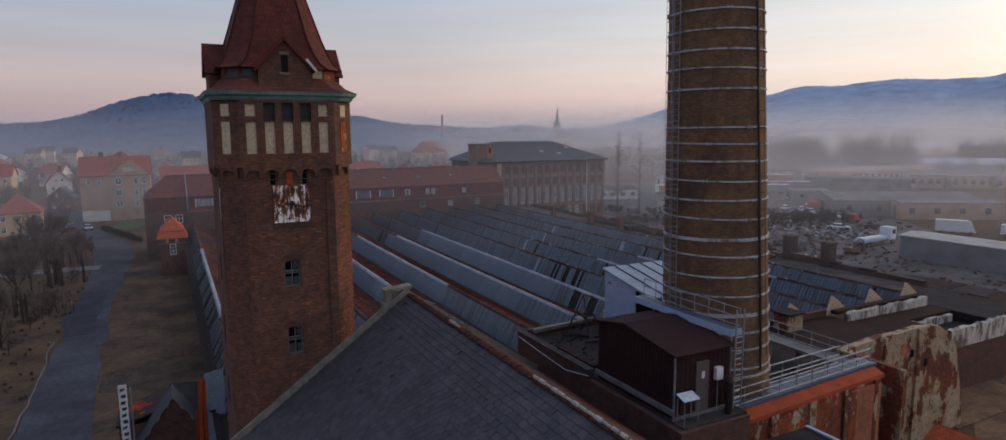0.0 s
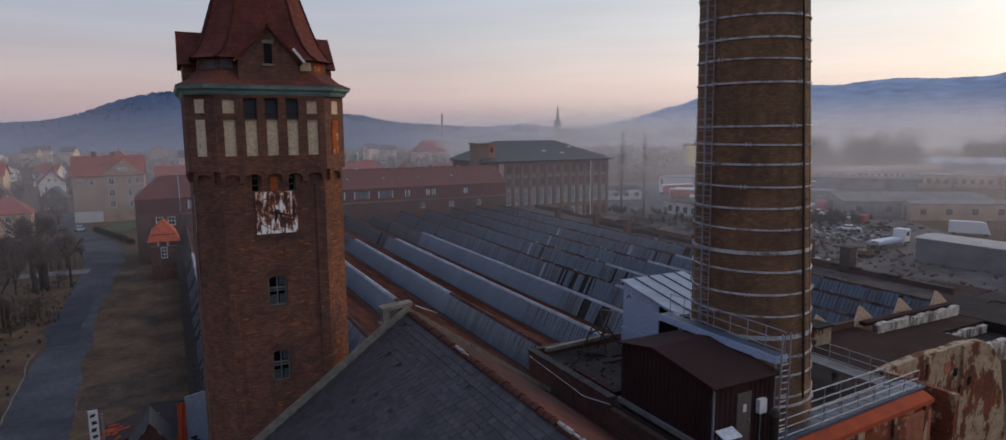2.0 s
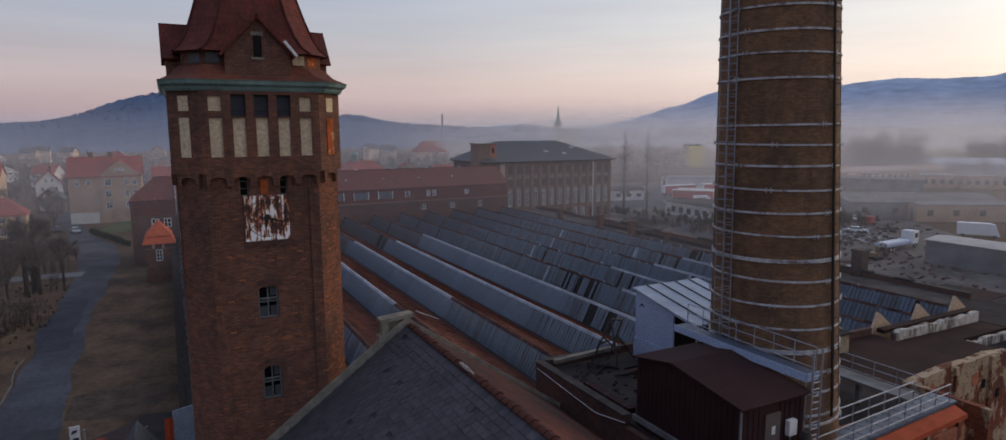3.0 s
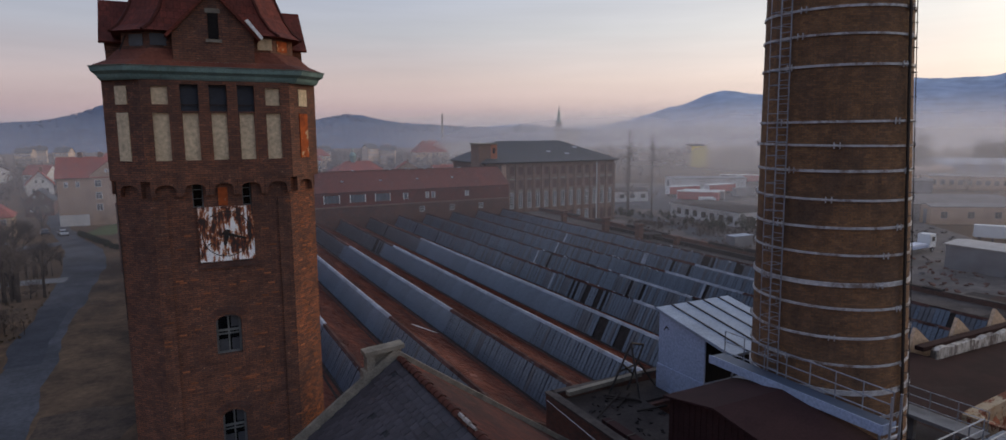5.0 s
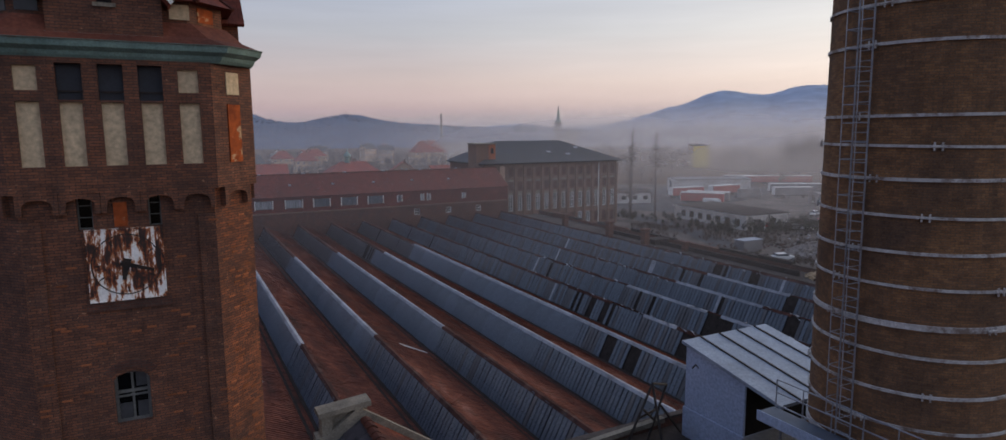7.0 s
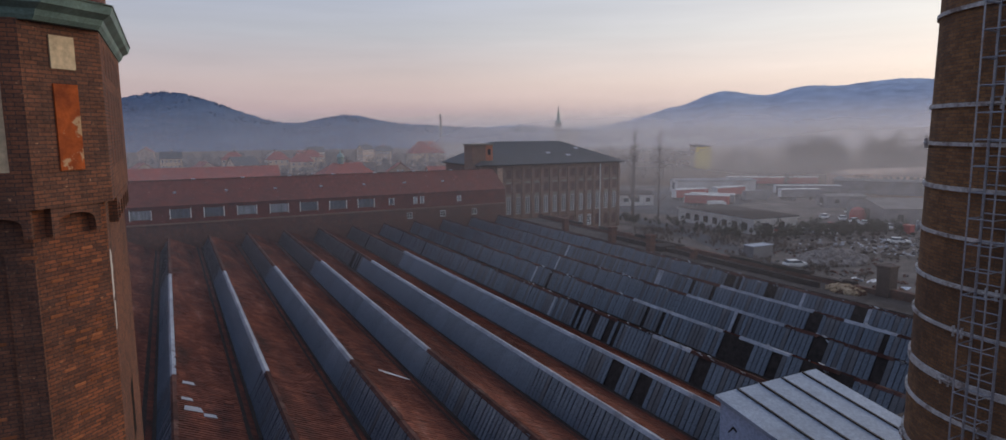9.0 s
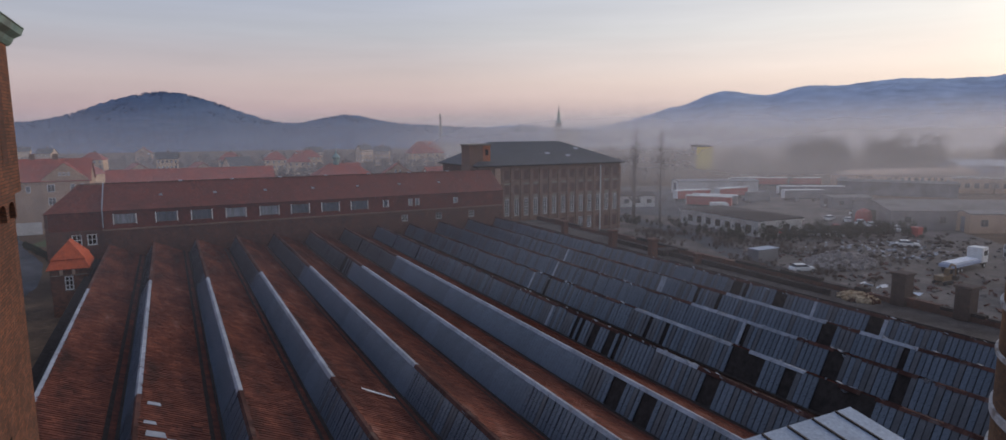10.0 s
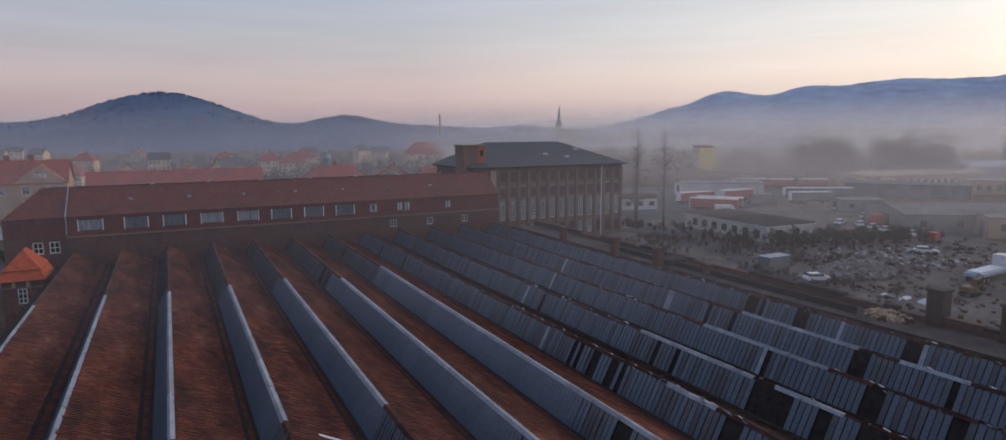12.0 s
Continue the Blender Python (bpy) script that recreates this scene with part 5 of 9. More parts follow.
# single spalled bricks standing proud or orange on the tower
brick_mesh = mesh_of(hull(B(), [(-0.12, 0.0, -0.033), (0.12, 0.0, -0.033), (0.12, 0.03, -0.033), (-0.12, 0.03, -0.033)], [(-0.12, 0.0, 0.033), (0.12, 0.0, 0.033), (0.12, 0.03, 0.033), (-0.12, 0.03, 0.033)]), "brick", SPALL)
rb = random.Random(44)
busy = [(w[0] - 0.5, w[1] + 0.5, w[2] - 0.5, w[3] + 0.6) for w in (w1, w2, w3)] + [(-0.4, 2.1, 19.7, 23.1)]
count, laid = 0, []
while count < 270:
    course = rb.randrange(60, 295)
    z = 0.077 * course + 0.04
    if z > 22.2:
        continue
    if rb.random() < 0.42:
        u = rb.uniform(-0.5, 0.5)
        if any(k == course and abs(u - v) < 0.27 for k, v in laid):
            continue
        laid.append((course, u))
        m = pose(TX + 2.86 + u * 0.7071, FY + 0.56 + u * 0.7071, z, 0, 0, 45) @ Matrix.Translation((0, -0.012, 0))
    else:
        x = TX - 2.15 + 0.25 * rb.randrange(0, 18) + (0.125 if course % 2 else 0)
        if any(a < x < b2 and c < z < d for a, b2, c, d in busy) or abs(x - TX) > 1.7 and abs(x - TX) < 2.0:
            continue
        if (course, x) in laid:
            continue
        laid.append((course, x))
        m = pose(x, FY - (0.082 if abs(x - TX) > 1.85 else 0.012), z)
    piece("brick", brick_mesh, tower, m)
    count += 1

# ---- chimney ----
CX, CY, CZ0 = 23.72, 22.1, 21.0
LEAN = -0.046


def chim_r(z):
    return 2.87 - 0.027 * (z - 21.0)


def chim_c(z):
    return CX + LEAN * (z - CZ0)


chimney = thing("factory_chimney", chim_c(8), CY, 0, "tall tapering brown-brick factory chimney bound with pale steel hoops", "chimney")
cb = B()
N = 48
rows = []
zs = [0, 4, 8, 10, 12, 16, 20, 24, 28, 32, 36, 40, 44]
for z in zs:
    rows.append([cb.verts.new((chim_c(z) + chim_r(z) * math.cos(2 * math.pi * i / N), CY + chim_r(z) * math.sin(2 * math.pi * i / N), z)) for i in range(N)])
uvl = cb.loops.layers.uv.verify()
for a, b2, z0, z1 in zip(rows, rows[1:], zs, zs[1:]):
    for i in range(N):
        f = cb.faces.new((a[i], a[(i + 1) % N], b2[(i + 1) % N], b2[i]))
        f.smooth = True
        for l, (u, v) in zip(f.loops, ((i, z0), (i + 1, z0), (i + 1, z1), (i, z1))):
            l[uvl].uv = (u * 2 * math.pi * 2.9 / N, v)
part("shaft", cb, BRICK_CHIMNEY, chimney, uv=False)
part("rim", stack(B(), [[(chim_c(44) + r * math.cos(2 * math.pi * i / N), CY + r * math.sin(2 * math.pi * i / N), z) for i in range(N)] for r, z in ((2.2, 43.8), (2.6, 44.2), (2.6, 44.9), (2.2, 45.0))]), BRICK_CHIMNEY, chimney)


def hoop(z, h, tilt):
    bm = B()
    R0, R1 = chim_r(z) - 0.02, chim_r(z) + 0.055
    c = chim_c(z)
    ring = []
    for i in range(64):
        a = 2 * math.pi * i / 64
        dz = tilt * math.cos(a + 0.6)
        ring.append([bm.verts.new((c + r * math.cos(a), CY + r * math.sin(a), z + dz + q)) for r, q in ((R0, -h / 2), (R1, -h / 2), (R1, h / 2), (R0, h / 2))])
    for i in range(64):
        a, b2 = ring[i], ring[(i + 1) % 64]
        for k in range(4):
            bm.faces.new((a[k], b2[k], b2[(k + 1) % 4], a[(k + 1) % 4]))
    hp = part("hoop", bm, HOOP, chimney, uv=False)
    # tensioning locks
    for j in range(4):
        a = -2.35 + 0.9 * math.sin(z * 1.7) + j * math.pi / 2
        d, t = Vector((math.cos(a), math.sin(a), 0)), Vector((-math.sin(a), math.cos(a), 0))
        p = Vector((c, CY, z + tilt * math.cos(a + 0.6))) + d * (R1 + 0.03)
        lk = B()
        tube(lk, p - t * 0.17, p + t * 0.17, 0.035, 6)
        for s in (-1, 1):
            tube(lk, p + t * 0.1 * s - Vector((0, 0, 0.12)), p + t * 0.1 * s + Vector((0, 0, 0.12)), 0.03, 4)
        part("hoop_lock", lk, HOOP, hp, uv=False)


for z, h in ((29.15, 0.09), (28.17, 0.08), (27.07, 0.09), (25.0, 0.09), (24.1, 0.08), (23.15, 0.10), (22.05, 0.08), (21.0, 0.09), (19.95, 0.08), (18.8, 0.17), (17.85, 0.09), (16.7, 0.09), (15.6, 0.08), (14.5, 0.2), (13.5, 0.1), (12.5, 0.09), (11.4, 0.1), (10.9, 0.12)):
    hoop(z, h, 0.03 * math.sin(z * 3.1))
for i in range(12):
    hoop(30.2 + 1.05 * i, 0.09, 0.02)


def chim_p(z, a, out):
    return Vector((chim_c(z) + (chim_r(z) + out) * math.cos(a), CY + (chim_r(z) + out) * math.sin(a), z))


LA = math.pi - 0.03
ladder = part("ladder", tube(tube(B(), chim_p(13.2, LA - 0.08, 0.18), chim_p(44, LA - 0.09, 0.18), 0.03, 5), chim_p(13.2, LA + 0.08, 0.18), chim_p(44, LA + 0.09, 0.18), 0.03, 5), STEEL, chimney, "grey steel ladder with safety cage", uv=False)
for i in range(100):
    z = 13.4 + 0.30 * i
    part("rung", tube(B(), chim_p(z, LA - 0.08, 0.18), chim_p(z, LA + 0.08, 0.18), 0.015, 4), STEEL, ladder, uv=False)
for i in range(53):
    z = 15.6 + 0.54 * i
    c = chim_p(z, LA, 0.18)
    out, side = Vector((math.cos(LA), math.sin(LA), 0)), Vector((-math.sin(LA), math.cos(LA), 0))
    bm = B()
    pts = [c + side * u + out * v for u, v in ((0.24, 0.0), (0.24, 0.52), (-0.24, 0.52), (-0.24, 0.0))]
    sections = []
    for p in pts:
        d = (p - c - out * 0.26).normalized()
        sections.append([bm.verts.new(p + o) for o in (d * 0.014, Vector((0, 0, 0.014)), -d * 0.014, Vector((0, 0, -0.014)))])
    for a, b2 in zip(sections, sections[1:]):
        for k in range(4):
            bm.faces.new((a[k], a[(k + 1) % 4], b2[(k + 1) % 4], b2[k]))
    part("cage_ring", bm, STEEL, ladder, uv=False)
for u in (-0.24, 0.24):
    out, side = Vector((math.cos(LA), math.sin(LA), 0)), Vector((-math.sin(LA), math.cos(LA), 0))
    d = side * u + out * 0.52
    part("cage_bar", tube(B(), chim_p(15.6, LA, 0.18) + d, chim_p(44, LA, 0.18) + d, 0.019, 4), STEEL, ladder, uv=False)
WA = -1.47
part("conductor", tube(B(), chim_p(11.2, WA, 0.12), chim_p(44, WA, 0.12), 0.065, 6), IRON, chimney, "dark vertical pipe", uv=False)
WB = -1.3
cab = part("cable_ladder", tube(tube(B(), chim_p(12, WB, 0.16), chim_p(44, WB, 0.16), 0.02, 4), chim_p(12, WB - 0.12, 0.1), chim_p(44, WB - 0.12, 0.1), 0.02, 4), IRON, chimney, uv=False)
for i in range(34):
    z = 12.4 + 0.9 * i
    part("bracket", tube(B(), chim_p(z, WB - 0.12, 0.0), chim_p(z, WB, 0.2), 0.02, 4), IRON, cab, uv=False)

# ---- boiler house ----
boiler = thing("boiler_house", 27, 27, 0, "brick boiler house with flat felt roof and parapets", "building")
bw = B()
box(bw, 16.0, 37.0, 29.5, 32.3, 0, 10.5)
box(bw, 16.0, 20.55, 18.0, 29.5, 0, 10.5)
part("wall", bw, BRICK_DARK, boiler)
part("wall", box(B(), 20.55, 37.0, 21.3, 29.5, 0, 7.6), BRICK_DARK, boiler)
part("wall", box(B(), 20.55, 35.0, 18.25, 21.3, 0, 8.7), BRICK_ORANGE, boiler)
part("flat_roof", box(B(), 16.35, 36.7, 29.8, 32.0, 10.5, 10.62), ROOF_DARK, boiler, "dark felt flat roof with puddle stains")
part("flat_roof", box(B(), 16.35, 20.55, 16.2, 29.8, 10.5, 10.62), ROOF_DARK, boiler)
part("low_roof", box(B(), 20.56, 36.9, 21.4, 29.5, 7.6, 7.72), FELT, boiler, "sunken dark roof round the chimney foot")
for x0, x1, y0, y1 in ((15.98, 16.35, 23.8, 32.32), (16.35, 36.7, 32.0, 32.32), (36.7, 37.02, 29.5, 32.32), (27.6, 36.7, 29.48, 29.8)):
    part("parapet", box(B(), x0, x1, y0, y1, 10.5, 11.0), BRICK_DARK, boiler)
    part("coping", box(B(), x0 - 0.06, x1 + 0.06, y0 - 0.02, y1 + 0.02, 11.003, 11.1), ROOF_GRIT, boiler, "thin coping")
part("cable", tube(tube(B(), (15.88, 32, 10.75), (15.88, 26, 10.35), 0.02, 4), (15.88, 26, 10.35), (15.9, 23.6, 10.8), 0.02, 4), WHITE, boiler, "pale cable along the parapet", uv=False)
part("wall", box(B(), 16.0, 20.55, 16.0, 18.0, 0, 10.5), BRICK_DARK, boiler)
# long front wall with red coping, piers and peeling orange fields
front_wall = thing("coping_wall", 28, 18, 0, "peeling orange-brick wall with red painted coping", "wall")
part("wall", box(B(), 20.55, 34.55, 17.72, 18.25, 0, 8.997), PEEL_ORANGE, front_wall, "orange brick with flaking plaster")
cp = B()
hull(cp, [(20.3, 17.56, 9.0), (35.3, 17.56, 9.0), (35.3, 18.3, 9.0), (20.3, 18.3, 9.0)], [(20.3, 17.6, 9.22), (35.3, 17.6, 9.22), (35.3, 18.26, 9.5), (20.3, 18.26, 9.5)])
part("coping", cp, RED_COPING, front_wall)
for x in (20.9, 24.4, 27.9, 31.4, 34.6):
    part("pier", box(B(), x - 0.3, x + 0.3, 17.55, 17.717, 0, 9.0), PEEL_CREAM, front_wall)
for x in (22.6, 26.1, 29.6, 33.0):
    part("wall_field", box(B(), x - 1.25, x + 1.25, 17.68, 17.716, 3.0, 8.6), PEEL_ORANGE, front_wall, "bare orange brick field")
front_wall.location.y += 0.28
front_wall.rotation_euler = (0, 0, radians(3.6))
# walkway with railings
walkway = thing("service_walkway", 28, 20, 9.4, "grey steel grating walkway with tubular railings", "walkway")
part("deck", box(B(), 20.9, 35.6, 18.58, 19.88, 9.5, 9.62), DECK, walkway)
# curb added in near-black to paint the pit's shade behind the deck
part("pit_shade_curb", box(B(), 20.9, 34.0, 19.883, 19.98, 8.9, 9.66), IRON, walkway, "dark curb standing for the shaded pit round the chimney foot")
for i in range(17):
    part("plank", box(B(), 21.0 + 0.86 * i, 21.8 + 0.86 * i, 18.6, 19.86, 9.621, 9.65), DECK, walkway)
railing(walkway, [(21.2, 18.75, 9.62), (35.0, 18.75, 9.62)], 1.05, 1.5, 0.036)
railing(walkway, [(24.6, 19.84, 9.62), (33.2, 19.76, 9.62)], 1.25, 1.5, 0.036)
railing(walkway, [(23.6, 21.2, 8.75), (24.58, 19.95, 8.75)], 2.1, 1.6, 0.036)
walkway.rotation_euler = (0, 0, radians(3.6))
back_walk = thing("back_walkway", 34.6, 25, 9.2, "narrow concrete ledge with a steel railing beside the chimney pit", "walkway")
part("deck", box(B(), 34.0, 35.35, 20.75, 29.45, 9.15, 9.35), CONCRETE, back_walk)
for y in (21.6, 24.2, 26.8, 29.0):
    part("leg", box(B(), 34.5, 34.8, y - 0.15, y + 0.15, 7.7, 9.15), CONCRETE, back_walk)
railing(back_walk, [(35.25, 20.85, 9.35), (35.25, 29.4, 9.35)], 1.1, 1.45)
for i, (x, y) in enumerate(((27.4, 24.5), (28.6, 23.2), (29.8, 22.6))):
    bs = thing("roof_beam", x, y, 7.7, "loose pale concrete beam on the sunken roof", "beam", "roof beams")
    part("beam", slab(B(), [(x - 0.2, y - 1.2, 8.02), (x + 0.2, y - 1.2, 8.02), (x + 0.6, y + 1.2, 8.02), (x + 0.2, y + 1.2, 8.02)], 0.3), CONCRETE, bs)

# ---- brown sheet-metal hut ----
hut = thing("brown_metal_hut", 18.3, 20.3, 10.6, "dark brown profiled-sheet hut with a low gable roof", "hut")
HX0, HX1, HY0, HY1, HE = 16.5, 20.15, 17.15, 23.5, 14.05
hb = B()
hull(hb, [(HX0, HY0, 10.62), (HX0, HY1, 10.62), (HX0, HY1, HE), (HX0, 21.0, 14.5), (HX0, HY0, HE - 0.1)], [(HX1, HY0, 10.62), (HX1, HY1, 10.62), (HX1, HY1, HE), (HX1, 21.0, 14.5), (HX1, HY0, HE - 0.1)])
bmesh.ops.recalc_face_normals(hb, faces=hb.faces)
part("body", hb, BROWN_SHEET, hut)
for i in range(21):
    y = HY0 + 0.15 + 0.3 * i
    zt = (HE - 0.1 + (y - HY0) / 3.85 * 0.55) if y < 21 else (14.5 - (y - 21) / 2.5 * 0.45)
    part("rib", box(B(), HX0 - 0.03, HX0 - 0.002, y - 0.05, y + 0.05, 10.75, zt - 0.08), BROWN_SHEET, hut)
for i in range(12):
    x = HX0 + 0.15 + 0.3 * i
    if not 17.8 < x < 18.75:
        part("rib", box(B(), x - 0.05, x + 0.05, HY0 - 0.03, HY0 - 0.002, 10.75, HE - 0.2), BROWN_SHEET, hut)
rf = slab(B(), [(HX0 - 0.2, HY0 - 0.25, HE - 0.06), (HX1 + 0.2, HY0 - 0.25, HE - 0.06), (HX1 + 0.2, 21.0, 14.60), (HX0 - 0.2, 21.0, 14.60)], 0.08)
part("roof_sheet", rf, BROWN_SHEET, hut)
rf = slab(B(), [(HX0 - 0.2, 21.0, 14.60), (HX1 + 0.2, 21.0, 14.60), (HX1 + 0.2, HY1 + 0.2, 14.08), (HX0 - 0.2, HY1 + 0.2, 14.08)], 0.08)
part("roof_sheet", rf, BROWN_SHEET, hut)
part("corner_trim", box(B(), HX0 - 0.05, HX0 + 0.03, HY0 - 0.05, HY0 + 0.03, 10.7, HE - 0.15), STEEL, hut, "pale corner trim")
part("plinth", box(B(), HX0 - 0.12, HX1, HY0 - 0.12, HY0 - 0.035, 10.62, 10.78), CONCRETE, hut, "pale concrete plinth")
part("plinth", box(B(), HX0 - 0.16, HX0 - 0.035, HY0 - 0.15, HY1 + 0.1, 10.9, 11.16), CONCRETE, hut)
door = part("door", box(B(), 17.85, 18.7, HY0 - 0.07, HY0 - 0.003, 10.8, 13.4), surface("grey_brown_door", (0.12, 0.09, 0.075), (0.10, 0.075, 0.065), None, 1, 12, 0.6, 0.1), hut, "grey-brown sheet door")
part("handle", box(B(), 18.55, 18.62, HY0 - 0.12, HY0 - 0.07, 12.0, 12.15), STEEL, door)
part("notice", box(B(), 18.2, 18.4, HY0 - 0.085, HY0 - 0.072, 12.5, 12.85), WHITE, door, "small pale notice plate")
eb = thing("meter_box", 19.25, 17.0, 12.4, "pale grey electrical box on the hut wall", "box")
part("case", box(B(), 19.05, 19.5, 16.9, 17.115, 12.3, 12.95), WHITE, eb)
part("conduit", tube(B(), (19.27, 17.05, 10.62), (19.27, 17.05, 12.3), 0.03, 6), STEEL, eb, uv=False)
vp = thing("vent_pipe", 19.55, 16.5, 10.6, "black round vent pipe standing by the hut", "pipe")
part("pipe", tube(B(), (19.55, 16.5, 10.6), (19.55, 16.5, 12.3), 0.2, 12), IRON, vp, uv=False)
part("hood", tube(B(), (19.55, 16.5, 12.3), (19.55, 16.5, 12.6), 0.27, 12, 0.16), IRON, vp, uv=False)
hatch = thing("service_stand", 17.0, 16.6, 10.6, "small steel stand with a pale sheet top", "stand")
part("top", slab(B(), [(16.5, 16.4, 11.85), (17.5, 16.4, 11.85), (17.5, 17.0, 12.05), (16.5, 17.0, 12.05)], 0.05), WHITE_SHEET, hatch)
for x in (16.55, 17.45):
    for y in (16.45, 16.95):
        part("leg", tube(B(), (x, y, 10.6), (x, y, 11.82), 0.025, 5), STEEL, hatch, uv=False)
    part("brace", tube(B(), (x, 16.45, 11.0), (x, 16.95, 11.0), 0.02, 5), STEEL, hatch, uv=False)

# ---- pale penthouse ----
pent = thing("blue_penthouse", 24.9, 29, 10.6, "pale blue sheet-clad roof house with a white lean-to roof", "roof house")
part("side_wall", hull(B(), [(22.4, 27.6, 10.62), (22.4, 31.0, 10.62), (22.4, 31.0, 14.95), (22.4, 27.6, 14.3)], [(22.5, 27.6, 10.62), (22.5, 31.0, 10.62), (22.5, 31.0, 14.95), (22.5, 27.6, 14.3)]), BLUE_SHEET, pent)
part("plinth", box(B(), 22.34, 27.5, 27.55, 31.06, 10.62, 12.0), BLUE_SHEET, pent)
part("back_wall", box(B(), 22.5, 27.4, 30.9, 31.0, 12.0, 14.95), BLUE_SHEET, pent)
# black sheet in place of the shaded recess under the roof
part("front_wall", box(B(), 22.5, 27.4, 27.6, 27.7, 12.0, 14.3), VOID, pent, "flat black sheet standing for the unlit open front")
part("end_wall", hull(B(), [(27.3, 27.7, 12.0), (27.3, 30.9, 12.0), (27.3, 30.9, 14.93), (27.3, 27.7, 14.3)], [(27.4, 27.7, 12.0), (27.4, 30.9, 12.0), (27.4, 30.9, 14.93), (27.4, 27.7, 14.3)]), BLUE_SHEET, pent)
pr = slab(B(), [(22.25, 25.7, 14.12), (27.6, 25.7, 14.12), (27.6, 31.15, 15.12), (22.25, 31.15, 15.12)], 0.14)
part("roof_sheet", pr, PENT_ROOF, pent, "white sheet lean-to roof")
for i in range(4):
    x = 23.3 + 1.15 * i
    part("roof_seam", hull(B(), [(x, 25.72, 14.124), (x + 0.07, 25.72, 14.124), (x + 0.07, 31.1, 15.112), (x, 31.1, 15.112)], [(x, 25.72, 14.18), (x + 0.07, 25.72, 14.18), (x + 0.07, 31.1, 15.17), (x, 31.1, 15.17)]), IRON, pent, "dark roof seam")
part("side_bracket", tube(tube(B(), (22.36, 30.2, 14.1), (22.2, 30.2, 14.3), 0.03, 5), (22.2, 30.2, 14.3), (22.2, 30.4, 14.05), 0.03, 5), IRON, pent, uv=False)
for x in (22.5, 24.0):
    part("post", tube(B(), (x, 25.85, 10.62), (x, 25.85, 14.05), 0.04, 6), STEEL, pent, uv=False)
railing(pent, [(22.5, 25.9, 12.0), (24.2, 25.9, 12.0)], 1.1, 0.9)
part("platform", box(B(), 22.3, 24.3, 25.7, 27.55, 11.85, 12.0), STEEL, pent)
# gangway
gang = thing("gangway", 20.6, 21, 14.0, "pale blue-grey sheet gangway with tubular railing and ladder", "gangway")
part("deck", slab(B(), [(20.0, 17.0, 14.72), (20.75, 17.0, 14.72), (20.85, 24.9, 14.72), (20.1, 24.9, 14.72)], 0.06), DECK, gang)
part("fascia", box(B(), 19.98, 20.02, 17.0, 24.9, 14.42, 14.78), BLUE_SHEET, gang, "pale blue fascia sheet")
part("fascia", box(B(), 20.02, 20.75, 16.97, 17.0, 14.42, 14.78), BLUE_SHEET, gang)
railing(gang, [(20.72, 17.1, 14.72), (20.82, 24.8, 14.72)], 1.05, 1.1)
for y in (17.3, 19.0):
    part("leg", tube(B(), (20.4, y, 10.62), (20.4, y, 14.66), 0.05, 6), STEEL, gang, uv=False)
lad = part("ladder", tube(tube(B(), (20.22, 16.85, 10.62), (20.22, 16.85, 15.8), 0.045, 5), (20.75, 16.85, 10.62), (20.75, 16.85, 15.8), 0.045, 5), STEEL, gang, uv=False)
for i in range(14):
    part("rung", tube(B(), (20.25, 16.85, 10.9 + 0.29 * i), (20.7, 16.85, 10.9 + 0.29 * i), 0.026, 4), STEEL, lad, uv=False)
# collapsed frame and timbers on the flat roof
rngb = random.Random(11)
for i in range(5):
    x, y = rngb.uniform(17.6, 21.2), rngb.uniform(28.6, 31.3)
    db = thing("roof_timber", x, y, 10.65, "broken dark timber and bar lying on the flat roof", "timber", "roof debris")
    a = rngb.uniform(0, 3.14)
    up = rngb.uniform(0.1, 0.9) if i % 3 == 0 else 0.06
    part("bar", tube(B(), (x - math.cos(a) * 0.9, y - math.sin(a) * 0.9, 10.72), (x + math.cos(a) * 0.9, y + math.sin(a) * 0.9, 10.7 + up), 0.06, 5), PURLIN, db, uv=False)
fr2 = thing("bent_frame", 20.4, 31.4, 10.6, "bent rusty steel frame lying on the flat roof", "frame")
for p, q in (((19.2, 31.2, 10.6), (20.9, 31.5, 13.2)), ((20.9, 31.5, 13.2), (21.9, 31.7, 12.9)), ((21.9, 31.7, 12.9), (20.6, 31.4, 10.6)), ((19.9, 31.3, 11.8), (21.4, 31.6, 11.9)), ((20.5, 30.2, 10.6), (20.9, 31.5, 13.2)), ((20.2, 31.3, 12.2), (21.2, 31.6, 11.3)), ((21.5, 31.6, 12.0), (22.4, 31.2, 10.65))):
    part("bar", tube(B(), p, q, 0.06, 5), IRON, fr2, uv=False)
bm6 = thing("timber_beam", 19.2, 31.6, 11.0, "long pale timber beam along the roof edge", "beam")
part("beam", hull(B(), [(16.7, 31.2, 11.1), (16.7, 31.5, 11.1), (21.7, 31.8, 11.15), (21.7, 31.5, 11.15)], [(16.7, 31.2, 11.32), (16.7, 31.5, 11.32), (21.7, 31.8, 11.37), (21.7, 31.5, 11.37)]), STONE, bm6)

# ---- ruined plaster wall and ruins beyond ----
ruin = thing("ruined_wall", 44, 22.7, 0, "tall ruined wall with peeling cream plaster and bare red brick", "wall")
rngr = random.Random(5)
top = [(37.3, 9.2), (39.1, 9.35), (41.4, 9.55), (43.6, 9.45), (45.9, 9.6), (48.7, 9.35), (50.2, 8.5), (51.4, 7.2), (51.9, 5.4), (52.7, 3.0), (53.2, 0)]
poly = [(37.3, 0)] + top
rw = hull(B(), [(x, 22.4, z) for x, z in poly], [(x, 23.0, z) for x, z in poly])
